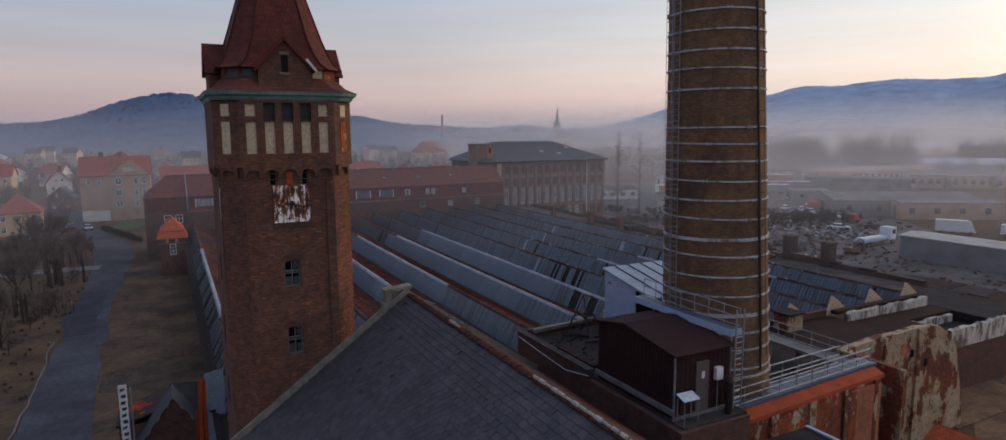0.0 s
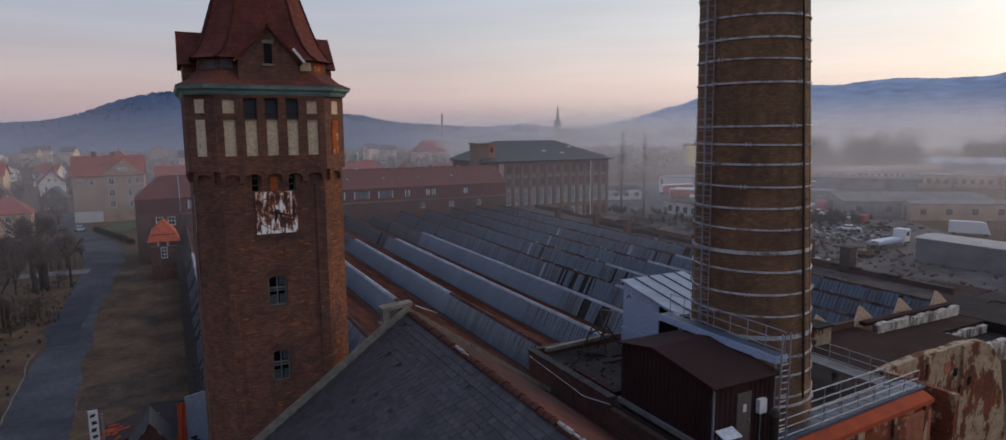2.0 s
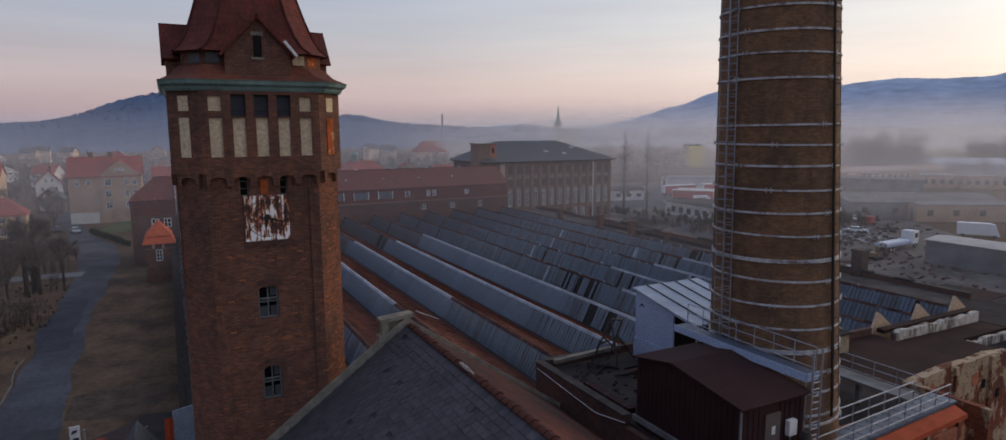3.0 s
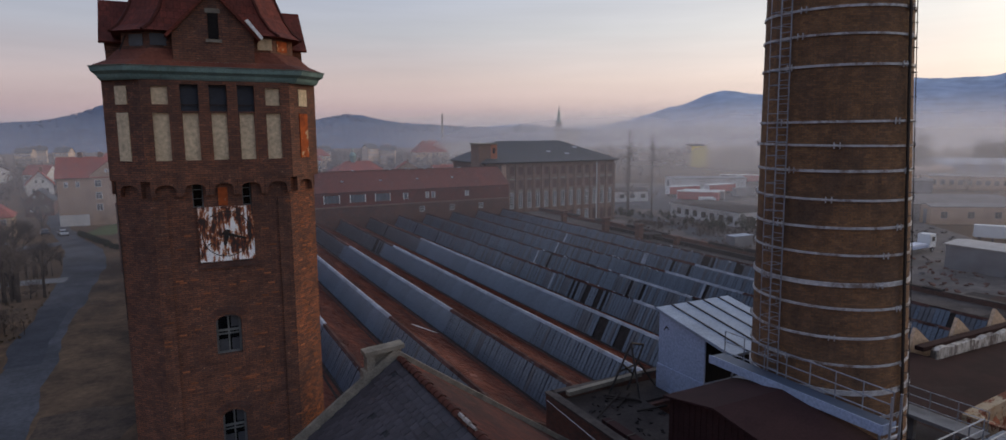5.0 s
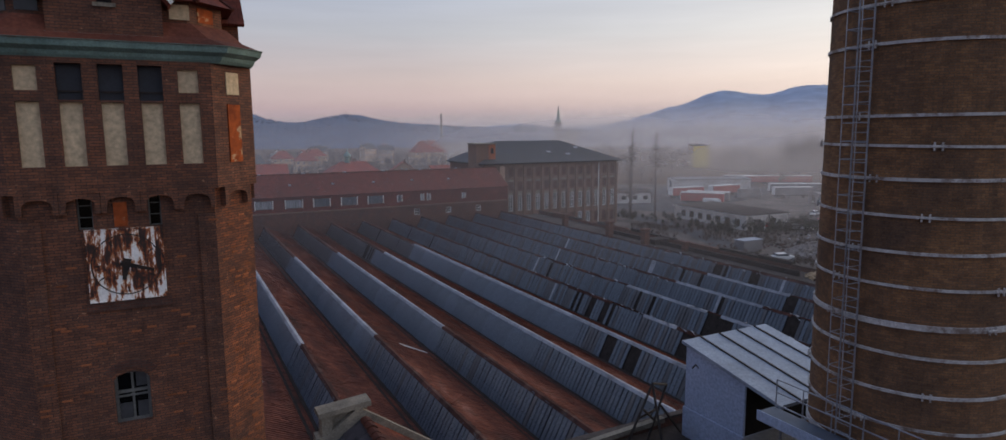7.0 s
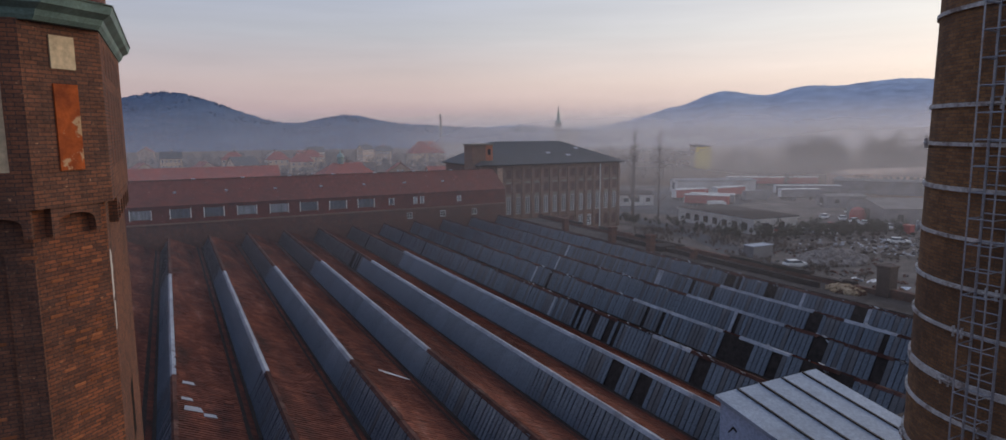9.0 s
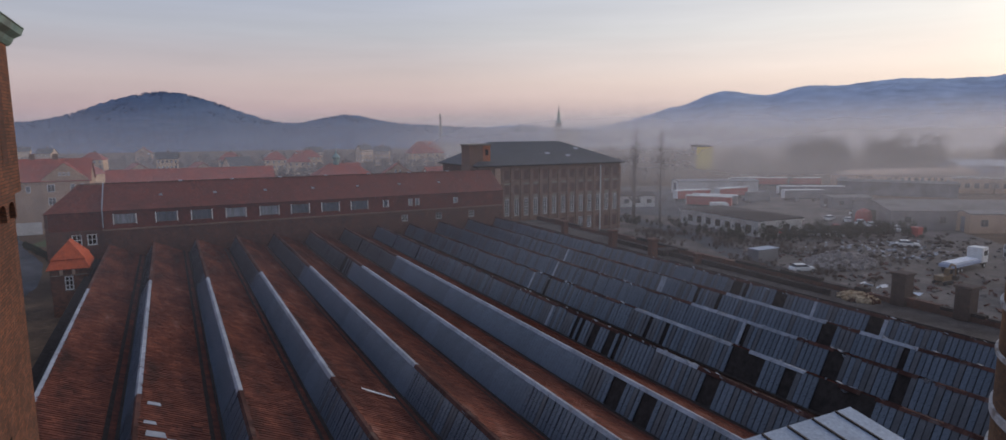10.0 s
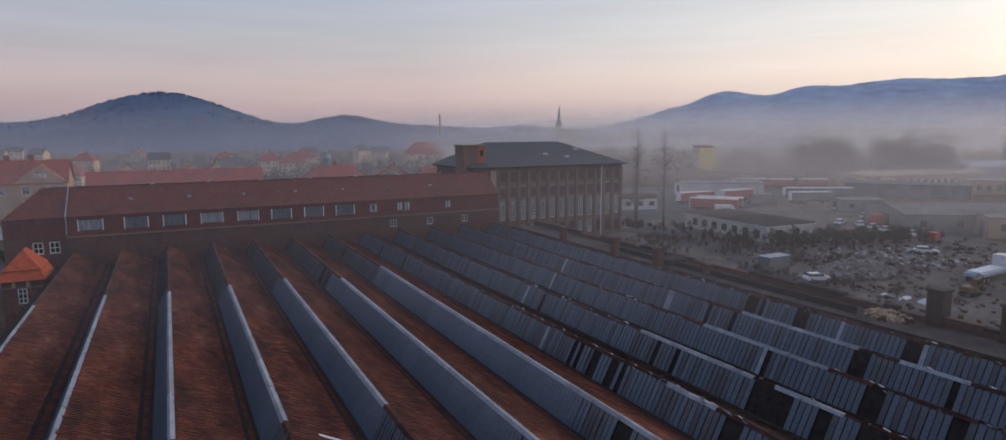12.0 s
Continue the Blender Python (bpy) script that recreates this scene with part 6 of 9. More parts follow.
bmesh.ops.recalc_face_normals(rw, faces=rw.faces)
part("wall", rw, PEEL_CREAM, ruin)
part("side_wall", box(B(), 36.9, 37.3, 18.0, 22.9, 0, 9.2), PEEL_CREAM, ruin)
# holes are black plates on the plaster, their shade painted
for x, z, w, h in ((42.6, 6.8, 0.45, 0.7), (45.3, 7.6, 0.4, 0.6), (47.2, 6.6, 0.4, 0.6), (44.0, 4.2, 0.5, 0.9), (39.6, 6.4, 0.5, 0.5), (40.8, 4.6, 0.4, 0.5), (46.2, 3.4, 0.6, 0.9)):
    part("hole", box(B(), x - w / 2, x + w / 2, 22.35, 22.397, z - h / 2, z + h / 2), VOID, ruin, "black plate standing for a shaded hole in the wall")
for x, z0, z1 in ((41.8, 0, 9.4), (46.0, 0, 9.5), (37.8, 0, 9.1)):
    part("buttress", box(B(), x - 0.22, x + 0.22, 22.2, 22.398, z0, z1), PEEL_CREAM, ruin)
for x, z, w, h in ((39.2, 7.6, 1.5, 2.2), (43.1, 5.0, 1.8, 3.0), (44.2, 8.1, 1.0, 1.2), (40.4, 3.0, 1.2, 2.0), (46.0, 5.6, 1.0, 2.2)):
    n = 9
    pts = [(x + w / 2 * math.cos(2 * math.pi * k / n) * rngr.uniform(0.7, 1.1), z + h / 2 * math.sin(2 * math.pi * k / n) * rngr.uniform(0.7, 1.1)) for k in range(n)]
    bm = hull(B(), [(a, 22.37, c) for a, c in pts], [(a, 22.398, c) for a, c in pts])
    bmesh.ops.recalc_face_normals(bm, faces=bm.faces)
    part("bare_brick", bm, BRICK_ORANGE, ruin, "patch of bare orange brick")
low = thing("ruined_hall", 52, 30, 0, "half-collapsed hall with stained whitewashed walls and brown sheet roofs", "ruin")
part("roof_slab", box(B(), 37.3, 52.0, 23.2, 34.9, 6.2, 6.6), BROWN_ROOF, low, "dark brown sagging roof")
part("roof_slab", box(B(), 52.1, 58.6, 26.6, 32.9, 5.9, 6.25), BROWN_ROOF, low, "dark brown sagging roof")
part("roof_slab", box(B(), 58.61, 66.0, 30.65, 32.95, 5.85, 6.2), BROWN_ROOF, low, "dark brown sagging roof")
part("wall", box(B(), 51.6, 52.1, 23.1, 33.0, 0, 6.0), PEEL_CREAM, low)
def ragged(x0, x1, y, th, z0, z1, seed):
    """A broken wall whose top edge steps up and down."""
    r = random.Random(seed)
    n = max(4, int((x1 - x0) / 0.7))
    tops = [z1 + r.uniform(-0.22, 0.08) for _ in range(n + 1)]
    xs = [x0 + (x1 - x0) * k / n for k in range(n + 1)]
    lo = [(xs[0], z0), (xs[-1], z0)] + [(x, z) for x, z in zip(xs[::-1], tops[::-1])]
    bm = hull(B(), [(x, y, z) for x, z in lo], [(x, y + th, z) for x, z in lo])
    bmesh.ops.recalc_face_normals(bm, faces=bm.faces)
    return bm
part("white_wall", ragged(53.0, 66.0, 33.0, 0.5, 0, 7.1, 1), PLASTER_STAINED, low, "whitewashed wall stained with soot")
part("wall_top", box(B(), 52.0, 66.1, 33.5, 34.2, 6.9, 7.25), BROWN_ROOF, low)
part("white_wall", ragged(58.6, 65.6, 30.2, 0.4, 0, 6.0, 2), PLASTER_STAINED, low, "broken whitewashed inner wall")
part("wall", box(B(), 37.4, 51.8, 34.5, 34.9, 6.6, 7.2), BRICK_DARK, low)
part("white_wall", ragged(58.6, 69.0, 26.6, 0.5, 4.4, 6.3, 3), PLASTER_STAINED, low, "stained whitewashed wall")
part("wall", box(B(), 58.6, 69.0, 26.55, 27.05, 0, 4.398), BRICK_DARK, low, "sooty brick wall foot")
part("roof_slab", box(B(), 66.2, 73.5, 27.1, 38.1, 5.9, 6.2), FELT, low, "mossy dark flat roof")
part("roof_slab", box(B(), 58.6, 66.2, 27.1, 30.19, 4.9, 5.2), FELT, low)
part("hall_floor", box(B(), 52.1, 66.0, 22.0, 33.0, 0.05, 0.12), EARTH, low, uv=False)
part("roof_slab", box(B(), 52.1, 66.0, 34.2, 35.0, 5.2, 5.5), FELT, low)
rq = random.Random(61)
for x0, x1, y0, y1, zt in ((77.2, 83.5, 33.0, 64.0, 3.6), (85.5, 92.0, 26.0, 50.0, 2.9)):
    lr = thing("low_ruined_shed", (x0 + x1) / 2, (y0 + y1) / 2, 0, "long low derelict shed with a dark felt roof", "shed", "derelict sheds")
    part("wall", box(B(), x0 + 0.2, x1 - 0.2, y0 + 0.2, y1 - 0.2, 0, zt), BRICK_SOOT, lr)
    y = y0
    while y < y1:
        ln = min(rq.uniform(3.5, 7.0), y1 - y)
        dz = rq.uniform(-0.18, 0.12)
        part("roof_section", hull(B(), [(x0, y, zt + 0.004), (x1, y, zt + 0.004), (x1, y + ln - 0.04, zt + 0.004), (x0, y + ln - 0.04, zt + 0.004)],
                                  [(x0, y, zt + 0.25), (x1, y, zt + 0.55 + dz), (x1, y + ln - 0.04, zt + 0.5 + dz), (x0, y + ln - 0.04, zt + 0.28)]), rq.choice((FELT, BROWN_ROOF, ROOF_DARK)), lr)
        y += ln
    for k in range(5):
        y = rq.uniform(y0 + 1, y1 - 3)
        part("parapet", box(B(), x0 - 0.25, x0 - 0.004, y, y + rq.uniform(1.5, 4.0), 0, zt + rq.uniform(0.5, 1.0)), rq.choice((BRICK_DARK, PLASTER_RUIN, BRICK_SOOT)), lr)
scatter_spots = ((81.0, 69.0, 4.0, 3.0, 170), (95.0, 44.0, 3.0, 12.0, 260), (88.5, 56.0, 5.0, 4.0, 200))
bx = thing("roof_hatch", 44.9, 33.4, 6.6, "small pale brick roof hatch", "hatch")
part("body", box(B(), 44.0, 45.9, 32.6, 34.2, 6.6, 8.1), PEEL_CREAM, bx)
part("lid", box(B(), 43.85, 46.05, 32.45, 34.35, 8.103, 8.25), FELT, bx)
rs = thing("lower_roof", 33, 12, 0, "lower red-roofed lean-to in front of the coping wall", "roof")
part("body", box(B(), 36.0, 40.8, 8.0, 16.4, 0, 4.2), BRICK_ORANGE, rs)
part("gable", hull(B(), [(36.0, 16.4, 4.2), (40.8, 16.4, 4.2), (38.4, 16.4, 5.6)], [(36.0, 8.0, 4.2), (40.8, 8.0, 4.2), (38.4, 8.0, 5.6)]), BRICK_ORANGE, rs)
part("roof_slope", slab(B(), [(35.5, 7.8, 4.0), (38.4, 7.8, 5.75), (38.4, 16.6, 5.75), (35.5, 16.6, 4.0)][::-1], 0.13), TILE_ORANGE, rs)
part("roof_slope", slab(B(), [(38.4, 7.8, 5.75), (41.3, 7.8, 4.0), (41.3, 16.6, 4.0), (38.4, 16.6, 5.75)][::-1], 0.13), TILE_ORANGE, rs)
ln2 = thing("blue_lean_to", 19.5, 13, 0, "grey-blue flat sheet roof beside the hut", "roof")
part("body", box(B(), 16.5, 24.5, 7.0, 15.9, 0, 8.6), BRICK_DARK, ln2)
part("roof_sheet", slab(B(), [(16.4, 6.8, 8.62), (24.8, 6.8, 8.62), (24.8, 16.0, 8.9), (16.4, 16.0, 8.9)], 0.12), FELT, ln2)
part("edge_trim", box(B(), 24.8, 25.0, 6.8, 16.0, 8.4, 8.98), BLUE_SHEET, ln2, "pale blue edge trim")

# ---- low annex left of the tower ----
annex = thing("tower_annex", -6, 36, 0, "low annex with a dark brick gable and slate-grey roofs", "annex")
part("wall", box(B(), -8.6, -2.9, 30.2, 42.68, 0, 2.6), BRICK_DARK, annex)
part("flat_roof", box(B(), -8.8, -2.75, 30.0, 42.68, 2.603, 2.75), FELT, annex, "flat felt roof")
AX, AZ, AK = -5.73, 6.5, 1.4
gpoly = [(AX - 2.75, 0), (AX + 2.75, 0), (AX + 2.75, AZ - 2.75 * AK), (AX, AZ - 0.1), (AX - 2.75, AZ - 2.75 * AK)]
gg = hull(B(), [(x, 42.7, z) for x, z in gpoly], [(x, 45.5, z) for x, z in gpoly])
bmesh.ops.recalc_face_normals(gg, faces=gg.faces)
part("gable", gg, BRICK_DARK, annex, "dark brick gable")
for sx in (-1, 1):
    pts = [(AX + sx * 2.95, 42.78, AZ - 2.95 * AK), (AX + sx * 2.95, 45.7, AZ - 2.95 * AK), (AX, 45.7, AZ), (AX, 42.78, AZ)]
    part("roof_slope", slab(B(), pts if sx > 0 else pts[::-1], 0.1), SLATE_ROOF, annex, "slate-grey felted slope")
    n = 14
    for i in range(n):
        u0, u1 = 2.95 * i / n, 2.95 * (i + 1) / n - 0.015
        q = [(AX + sx * u0, AZ - u0 * AK - 0.05), (AX + sx * u1, AZ - u1 * AK - 0.05), (AX + sx * u1, AZ - u1 * AK + 0.06), (AX + sx * u0, AZ - u0 * AK + 0.06)]
        vt = hull(B(), [(x, 42.62, z) for x, z in q], [(x, 42.775, z) for x, z in q])
        bmesh.ops.recalc_face_normals(vt, faces=vt.faces)
        part("verge_tile", vt, TILE_SHED if (i * 7 + sx) % 3 else STONE, annex)
part("low_wall", box(B(), -9.3, -6.0, 45.72, 49.4, 0, 3.9), BRICK_DARK, annex)
part("low_roof", slab(B(), [(-9.5, 45.7, 4.0), (-6.0, 45.7, 4.9), (-6.0, 49.6, 4.9), (-9.5, 49.6, 4.0)], 0.14), TILE_DARK, annex, "low dark tiled roof beside the gable")
ro = random.Random(31)
for i in range(26):
    x, y = -8.45 + ro.gauss(0, 0.42), 47.9 + ro.gauss(0, 0.62)
    z = 4.0 + (x + 9.5) * 0.9 / 3.5
    part("orange_tile", slab(B(), [(x - 0.17, y - 0.15, z + 0.01), (x + 0.17, y - 0.15, z + 0.10), (x + 0.17, y + 0.15, z + 0.10), (x - 0.17, y + 0.15, z + 0.01)], 0.03), RED_COPING, annex, "bright orange new tile")
part("low_wall", box(B(), -5.9, -2.5, 45.72, 52.0, 0, 3.9), BRICK_DARK, annex)
part("low_roof", slab(B(), [(-6.0, 45.7, 4.3), (-2.45, 45.7, 3.95), (-2.45, 52.2, 3.95), (-6.0, 52.2, 4.3)], 0.14), FELT, annex, "low felt roof behind the gable")
for i in range(11):
    x, y, a = -5.85 + ro.uniform(-0.25, 0.3), 45.9 + 0.42 * i, ro.uniform(0.5, 2.4)
    part("mortar_piece", tube(B(), (x, y, 4.42), (x + 0.3 * math.cos(a), y + 0.3 * math.sin(a), 4.45), 0.045, 5), STONE, annex, "pale mortar lying on the ridge", uv=False)
op = thing("orange_tarpaulin", -3.9, 41.9, 2.75, "bright orange sheet hanging beside the tower foot", "tarpaulin")
tp = B()
folds = [(-4.45, 0.0), (-4.2, 0.09), (-4.0, -0.03), (-3.85, 0.07), (-3.72, 0.0)]
for (x0, d0), (x1, d1) in zip(folds, folds[1:]):
    h0, h1 = (5.5 if x0 < -4.2 else 7.9), (5.9 if x1 < -4.15 else 7.8)
    hull(tp, [(x0, 41.75 + d0, 2.75), (x1, 41.75 + d1, 2.75), (x1, 41.79 + d1, 2.75), (x0, 41.79 + d0, 2.75)], [(x0 + 0.1, 41.75 + d0, h0), (x1 + 0.1, 41.75 + d1, h1), (x1 + 0.1, 41.79 + d1, h1), (x0 + 0.1, 41.79 + d0, h0)])
bmesh.ops.recalc_face_normals(tp, faces=tp.faces)
part("sheet", tp, RED_COPING, op)
bs2 = thing("blue_metal_sheet", -3.0, 41.9, 2.75, "pale blue corrugated sheet cladding at the wall corner", "sheet")
for i in range(7):
    x = -3.64 + 0.175 * i
    part("sheet", box(B(), x, x + 0.17, 41.88 + 0.03 * (i % 2), 41.94 + 0.03 * (i % 2), 2.755, 8.2 + 0.03 * i), PENT_ROOF, bs2)
# black strip paints the shade inside a gash
part("gash", box(B(), -3.45, -3.05, 41.865, 41.878, 5.35, 5.5), VOID, bs2, "black strip standing for a shaded gash in the sheet")
sg = thing("lattice_sign", -8.6, 42, 4, "narrow upright white sign board with dark marks", "sign")
part("board", box(B(), -8.85, -8.35, 42.0, 42.06, 4.0, 8.3), WHITE, sg)
part("pole", box(B(), -8.2, -8.1, 42.0, 42.1, 0, 8.0), STEEL, sg)
part("pole", box(B(), -8.75, -8.65, 42.07, 42.15, 0, 8.0), STEEL, sg)
for i in range(9):
    z = 4.3 + 0.44 * i
    part("mark", slab(B(), [(-8.78 + 0.1 * (i % 2), 41.995, z), (-8.5 + 0.1 * (i % 2), 41.995, z + 0.05 * (i % 3)), (-8.45, 41.995, z + 0.26), (-8.72, 41.995, z + 0.22)], 0.01), CAR_DARK, sg, "dark bar of unreadable writing")

# duct on the boiler house roof
duct = thing("roof_duct", 17.8, 27.5, 10.6, "low dark sheet duct along the parapet", "duct")
part("casing", box(B(), 16.9, 17.35, 24.6, 28.6, 10.62, 10.9), BROWN_SHEET, duct)
for y in (25.0, 26.6, 28.2):
    part("strap", box(B(), 16.88, 17.37, y, y + 0.08, 10.63, 10.92), IRON, duct)

# ---- long red-roofed range behind the sheds ----
rangeb = thing("long_range", 30, 140, 0, "long brick range with red tiled mansard roof and a window band", "building")
# grey-blue base colour paints the sky reflected in the dusty panes
PANE_DUSTY_SKY = surface("dusty_sky_window_pane", (0.13, 0.155, 0.185), (0.07, 0.085, 0.10), (0.03, 0.035, 0.04), 1.2, 6, 0.25, 0.02, stretch=(1, 1, 0.3))
PANE_CURTAIN = surface("curtained_window_pane", (0.34, 0.37, 0.40), (0.14, 0.16, 0.18), (0.05, 0.055, 0.06), 1.3, 8, 0.35, 0.02, stretch=(2.2, 1, 0.2))
WY, EZ, RY, RGZ = 136.0, 12.25, 142.0, 16.1
row_w = [(c - 1.5, c + 1.5, 10.05, 11.65) for c in (1.0, 6.9, 12.1, 17.4, 22.8, 28.0, 33.3, 38.6)] + [(43.2, 44.0, 10.2, 11.5), (48.2, 48.7, 10.2, 11.5), (49.6, 50.1, 10.2, 11.5), (57.5, 58.1, 10.2, 11.3)]
part("mansard_wall", wall(B(), "y", WY, 0.4, -2.0, 68.4, 9.35, EZ, row_w), TILE_RED, rangeb, "steep red tile-hung wall")
part("mansard_wall", box(B(), -9.2, -2.0, WY + 0.25, WY + 0.6, 9.3, EZ), TILE_RED, rangeb)
for a, b2, z0, z1 in row_w:
    big = b2 - a > 2
    w = window(rangeb, "y", WY, 1, a, b2, z0, z1, 4 if big else 1, 1, GREY_PAINT if big else WHITE, 0.07, 0.16, sill=False, label="wide window between white cheeks" if big else "narrow window")
    part("sky_tinted_pane", box(B(), a + 0.08, b2 - 0.08, WY + 0.168, WY + 0.184, z0 + 0.08, z1 - 0.08), PANE_DUSTY_SKY if int(a) % 3 else PANE_CURTAIN, w, "dusty glass tinted by reflected sky, pale curtains behind")
    for u in (a - 0.14, b2):
        part("cheek", box(B(), u, u + 0.14, WY - 0.12, WY - 0.003, z0 - 0.05, z1 + 0.05), WHITE, w, "white window cheek")
# black sheet behind the windows paints the room's darkness
part("unlit_room_black", box(B(), -1.8, 68, WY + 0.9, WY + 1.0, 9.4, EZ - 0.1), VOID, rangeb, uv=False)
base_holes = [(46.6 + 7.0 * i, 47.8 + 7.0 * i, 7.3, 8.5) for i in range(3)]
part("lower_wall", wall(B(), "y", WY - 0.15, 0.5, -2.0, 68.4, 0, 9.1, base_holes), BRICK_DARK, rangeb)
for h in base_holes:
    window(rangeb, "y", WY - 0.15, 1, *h, 2, 2, WHITE, 0.12, 0.12, label="small white cross window")
part("cornice", box(B(), -2.1, 68.4, WY - 0.4, WY + 0.3, 9.1, 9.35), BRICK_MILL, rangeb)
left_holes = [(-6.3, -5.0, 7.0, 8.7), (-4.3, -3.0, 7.0, 8.7)]
part("lower_wall", wall(B(), "y", WY + 0.1, 0.5, -9.2, -2.0, 0, 9.3, left_holes), BRICK_DARK, rangeb)
for h in left_holes:
    window(rangeb, "y", WY + 0.1, 1, *h, 2, 2, WHITE, 0.14, 0.1, label="white cross window")
part("end_wall", box(B(), -9.6, -9.2, WY + 0.1, 148.2, 0, EZ), BRICK_DARK, rangeb)
part("back_wall", box(B(), -9.2, 68.4, 147.8, 148.2, 0, EZ), BRICK_DARK, rangeb)
def plate(pts, th, mt, parent, nm="roof_slope", label=""):
    bm = slab(B(), pts, th)
    bmesh.ops.recalc_face_normals(bm, faces=bm.faces)
    return part(nm, bm, mt, parent, label)
plate([(-1.95, WY - 0.35, EZ), (68.5, WY - 0.35, EZ), (68.5, RY, RGZ), (-1.95, RY, RGZ)], 0.15, TILE_RED, rangeb)
plate([(-9.7, WY - 0.1, EZ - 0.1), (-2.05, WY - 0.1, EZ - 0.1), (-2.05, RY, RGZ - 0.1), (-5.6, RY, RGZ - 0.1)], 0.15, TILE_RED, rangeb)
plate([(-9.7, WY - 0.1, EZ - 0.1), (-5.6, RY, RGZ - 0.1), (-9.7, 148.4, EZ - 0.1)], 0.15, TILE_RED, rangeb)
plate([(-5.6, RY, RGZ - 0.1), (68.5, RY, RGZ), (68.5, 148.5, EZ), (-9.7, 148.4, EZ - 0.1)], 0.15, TILE_RED, rangeb)
part("ridge", box(B(), -5.6, 68.5, RY - 0.12, RY + 0.12, RGZ - 0.04, RGZ + 0.1), CAP_RUST, rangeb)
part("fire_wall", hull(B(), [(-2.08, WY - 0.4, 9.6), (-1.94, WY - 0.4, 9.6), (-1.94, WY + 0.3, EZ - 0.4), (-2.08, WY + 0.3, EZ - 0.4)], [(-2.08, WY - 0.45, EZ + 0.2), (-1.94, WY - 0.45, EZ + 0.2), (-1.94, RY, RGZ + 0.2), (-2.08, RY, RGZ + 0.2)]), CAP, rangeb, "white flashing of a party wall")
for i in range(7):
    x = 6 + 8.2 * i
    part("roof_vent", box(B(), x, x + 0.5, 138.6, 139.1, 13.7, 14.35), CAP, rangeb, "small roof vent")
    part("ridge_patch", box(B(), x + 3, x + 3.7, RY - 0.16, RY + 0.16, RGZ + 0.02, RGZ + 0.16), CAP, rangeb)

# ---- mill with hipped slate roof ----
mill = thing("brick_mill", 88, 156, 0, "four-storey brick mill with pilasters, white sash windows and hipped slate roof", "building")
MX0, MX1, MY0, MY1, ME = 68.4, 107.2, 148.0, 168.0, 16.3
bays = [75.6 + 2.52 * i for i in range(13)]
holes = []
for x in bays:
    holes += [(x - 0.62, x + 0.62, 4.9, 8.8), (x - 0.62, x + 0.62, 0.9, 3.6)]
holes = [h for h in holes if h[1] < MX1 - 0.3]
part("wall", wall(B(), "y", MY0, 0.5, MX0, MX1, 0, ME, holes), BRICK_MILL, mill)
part("wall", box(B(), MX0, MX0 + 0.5, MY0 + 0.5, MY1, 0, ME), BRICK_DARK, mill)
part("wall", box(B(), MX1 - 0.5, MX1, MY0 + 0.5, MY1, 0, ME), BRICK_MILL, mill)
part("wall", box(B(), MX0, MX1, MY1, MY1 + 0.5, 0, ME), BRICK_MILL, mill)
# black sheet a metre in, standing for unlit mill floors
part("unlit_room_black", box(B(), MX0 + 0.6, MX1 - 0.6, MY0 + 1.2, MY0 + 1.3, 0.2, ME - 0.3), VOID, mill, uv=False)
for i, x in enumerate(bays):
    if x + 0.62 > MX1 - 0.3:
        continue
    window(mill, "y", MY0, 1, x - 0.62, x + 0.62, 4.9, 8.8, 2, 6, WHITE, 0.16, 0.12, label="tall white many-paned sash window")
    if i in (2, 3, 4, 8, 9):
        window(mill, "y", MY0, 1, x - 0.62, x + 0.62, 0.9, 3.6, 2, 5, WHITE, 0.16, 0.12)
    else:
        part("blocked_window", box(B(), x - 0.6, x + 0.6, MY0 + 0.1, MY0 + 0.2, 0.9, 3.6), BRICK_DARK, mill)
    part("blocked_window", box(B(), x - 0.62, x + 0.62, MY0 - 0.04, MY0 - 0.003, 9.9, 12.0), BRICK_DARK, mill, "bricked-up window")
    part("lintel", box(B(), x - 0.68, x + 0.68, MY0 - 0.06, MY0 - 0.003, 12.05, 12.45), STONE if i % 3 != 1 else BRICK_MILL, mill)
    part("blocked_window", box(B(), x - 0.62, x + 0.62, MY0 - 0.04, MY0 - 0.003, 13.2, 15.3), BRICK_DARK, mill)
    part("lintel", box(B(), x - 0.55, x + 0.55, MY0 - 0.05, MY0 - 0.003, 8.85, 9.3 + 0.3 * (i % 2)), STONE, mill)
for i in range(14):
    x = bays[0] - 1.26 + 2.52 * i
    if x < MX1:
        part("pilaster", box(B(), x - 0.32, x + 0.32, MY0 - 0.22, MY0 - 0.002, 0, 15.7), BRICK_MILL, mill)
part("corner_pilaster", box(B(), 72.6, 73.9, MY0 - 0.28, MY0 - 0.004, 0, 15.9), PINK_WALL, mill, "pale tan corner pilaster")
part("downpipe", tube(B(), (101.2, MY0 - 0.4, 0), (101.2, MY0 - 0.4, 16.0), 0.13, 8), WHITE, mill, "white downpipe", uv=False)
part("eaves", box(B(), MX0 - 0.8, MX1 + 0.9, MY0 - 0.9, MY1 + 0.9, ME, ME + 0.3), PURLIN, mill)
rz, rx0, rx1, ry = 21.7, 76.0, 95.5, 158.0
a = [(MX0 - 1, MY0 - 1.1, ME + 0.32), (MX1 + 1.1, MY0 - 1.1, ME + 0.32), (MX1 + 1.1, MY1 + 1.1, ME + 0.32), (MX0 - 1, MY1 + 1.1, ME + 0.32)]
r0, r1 = (rx0, ry, rz), (rx1, ry, rz)
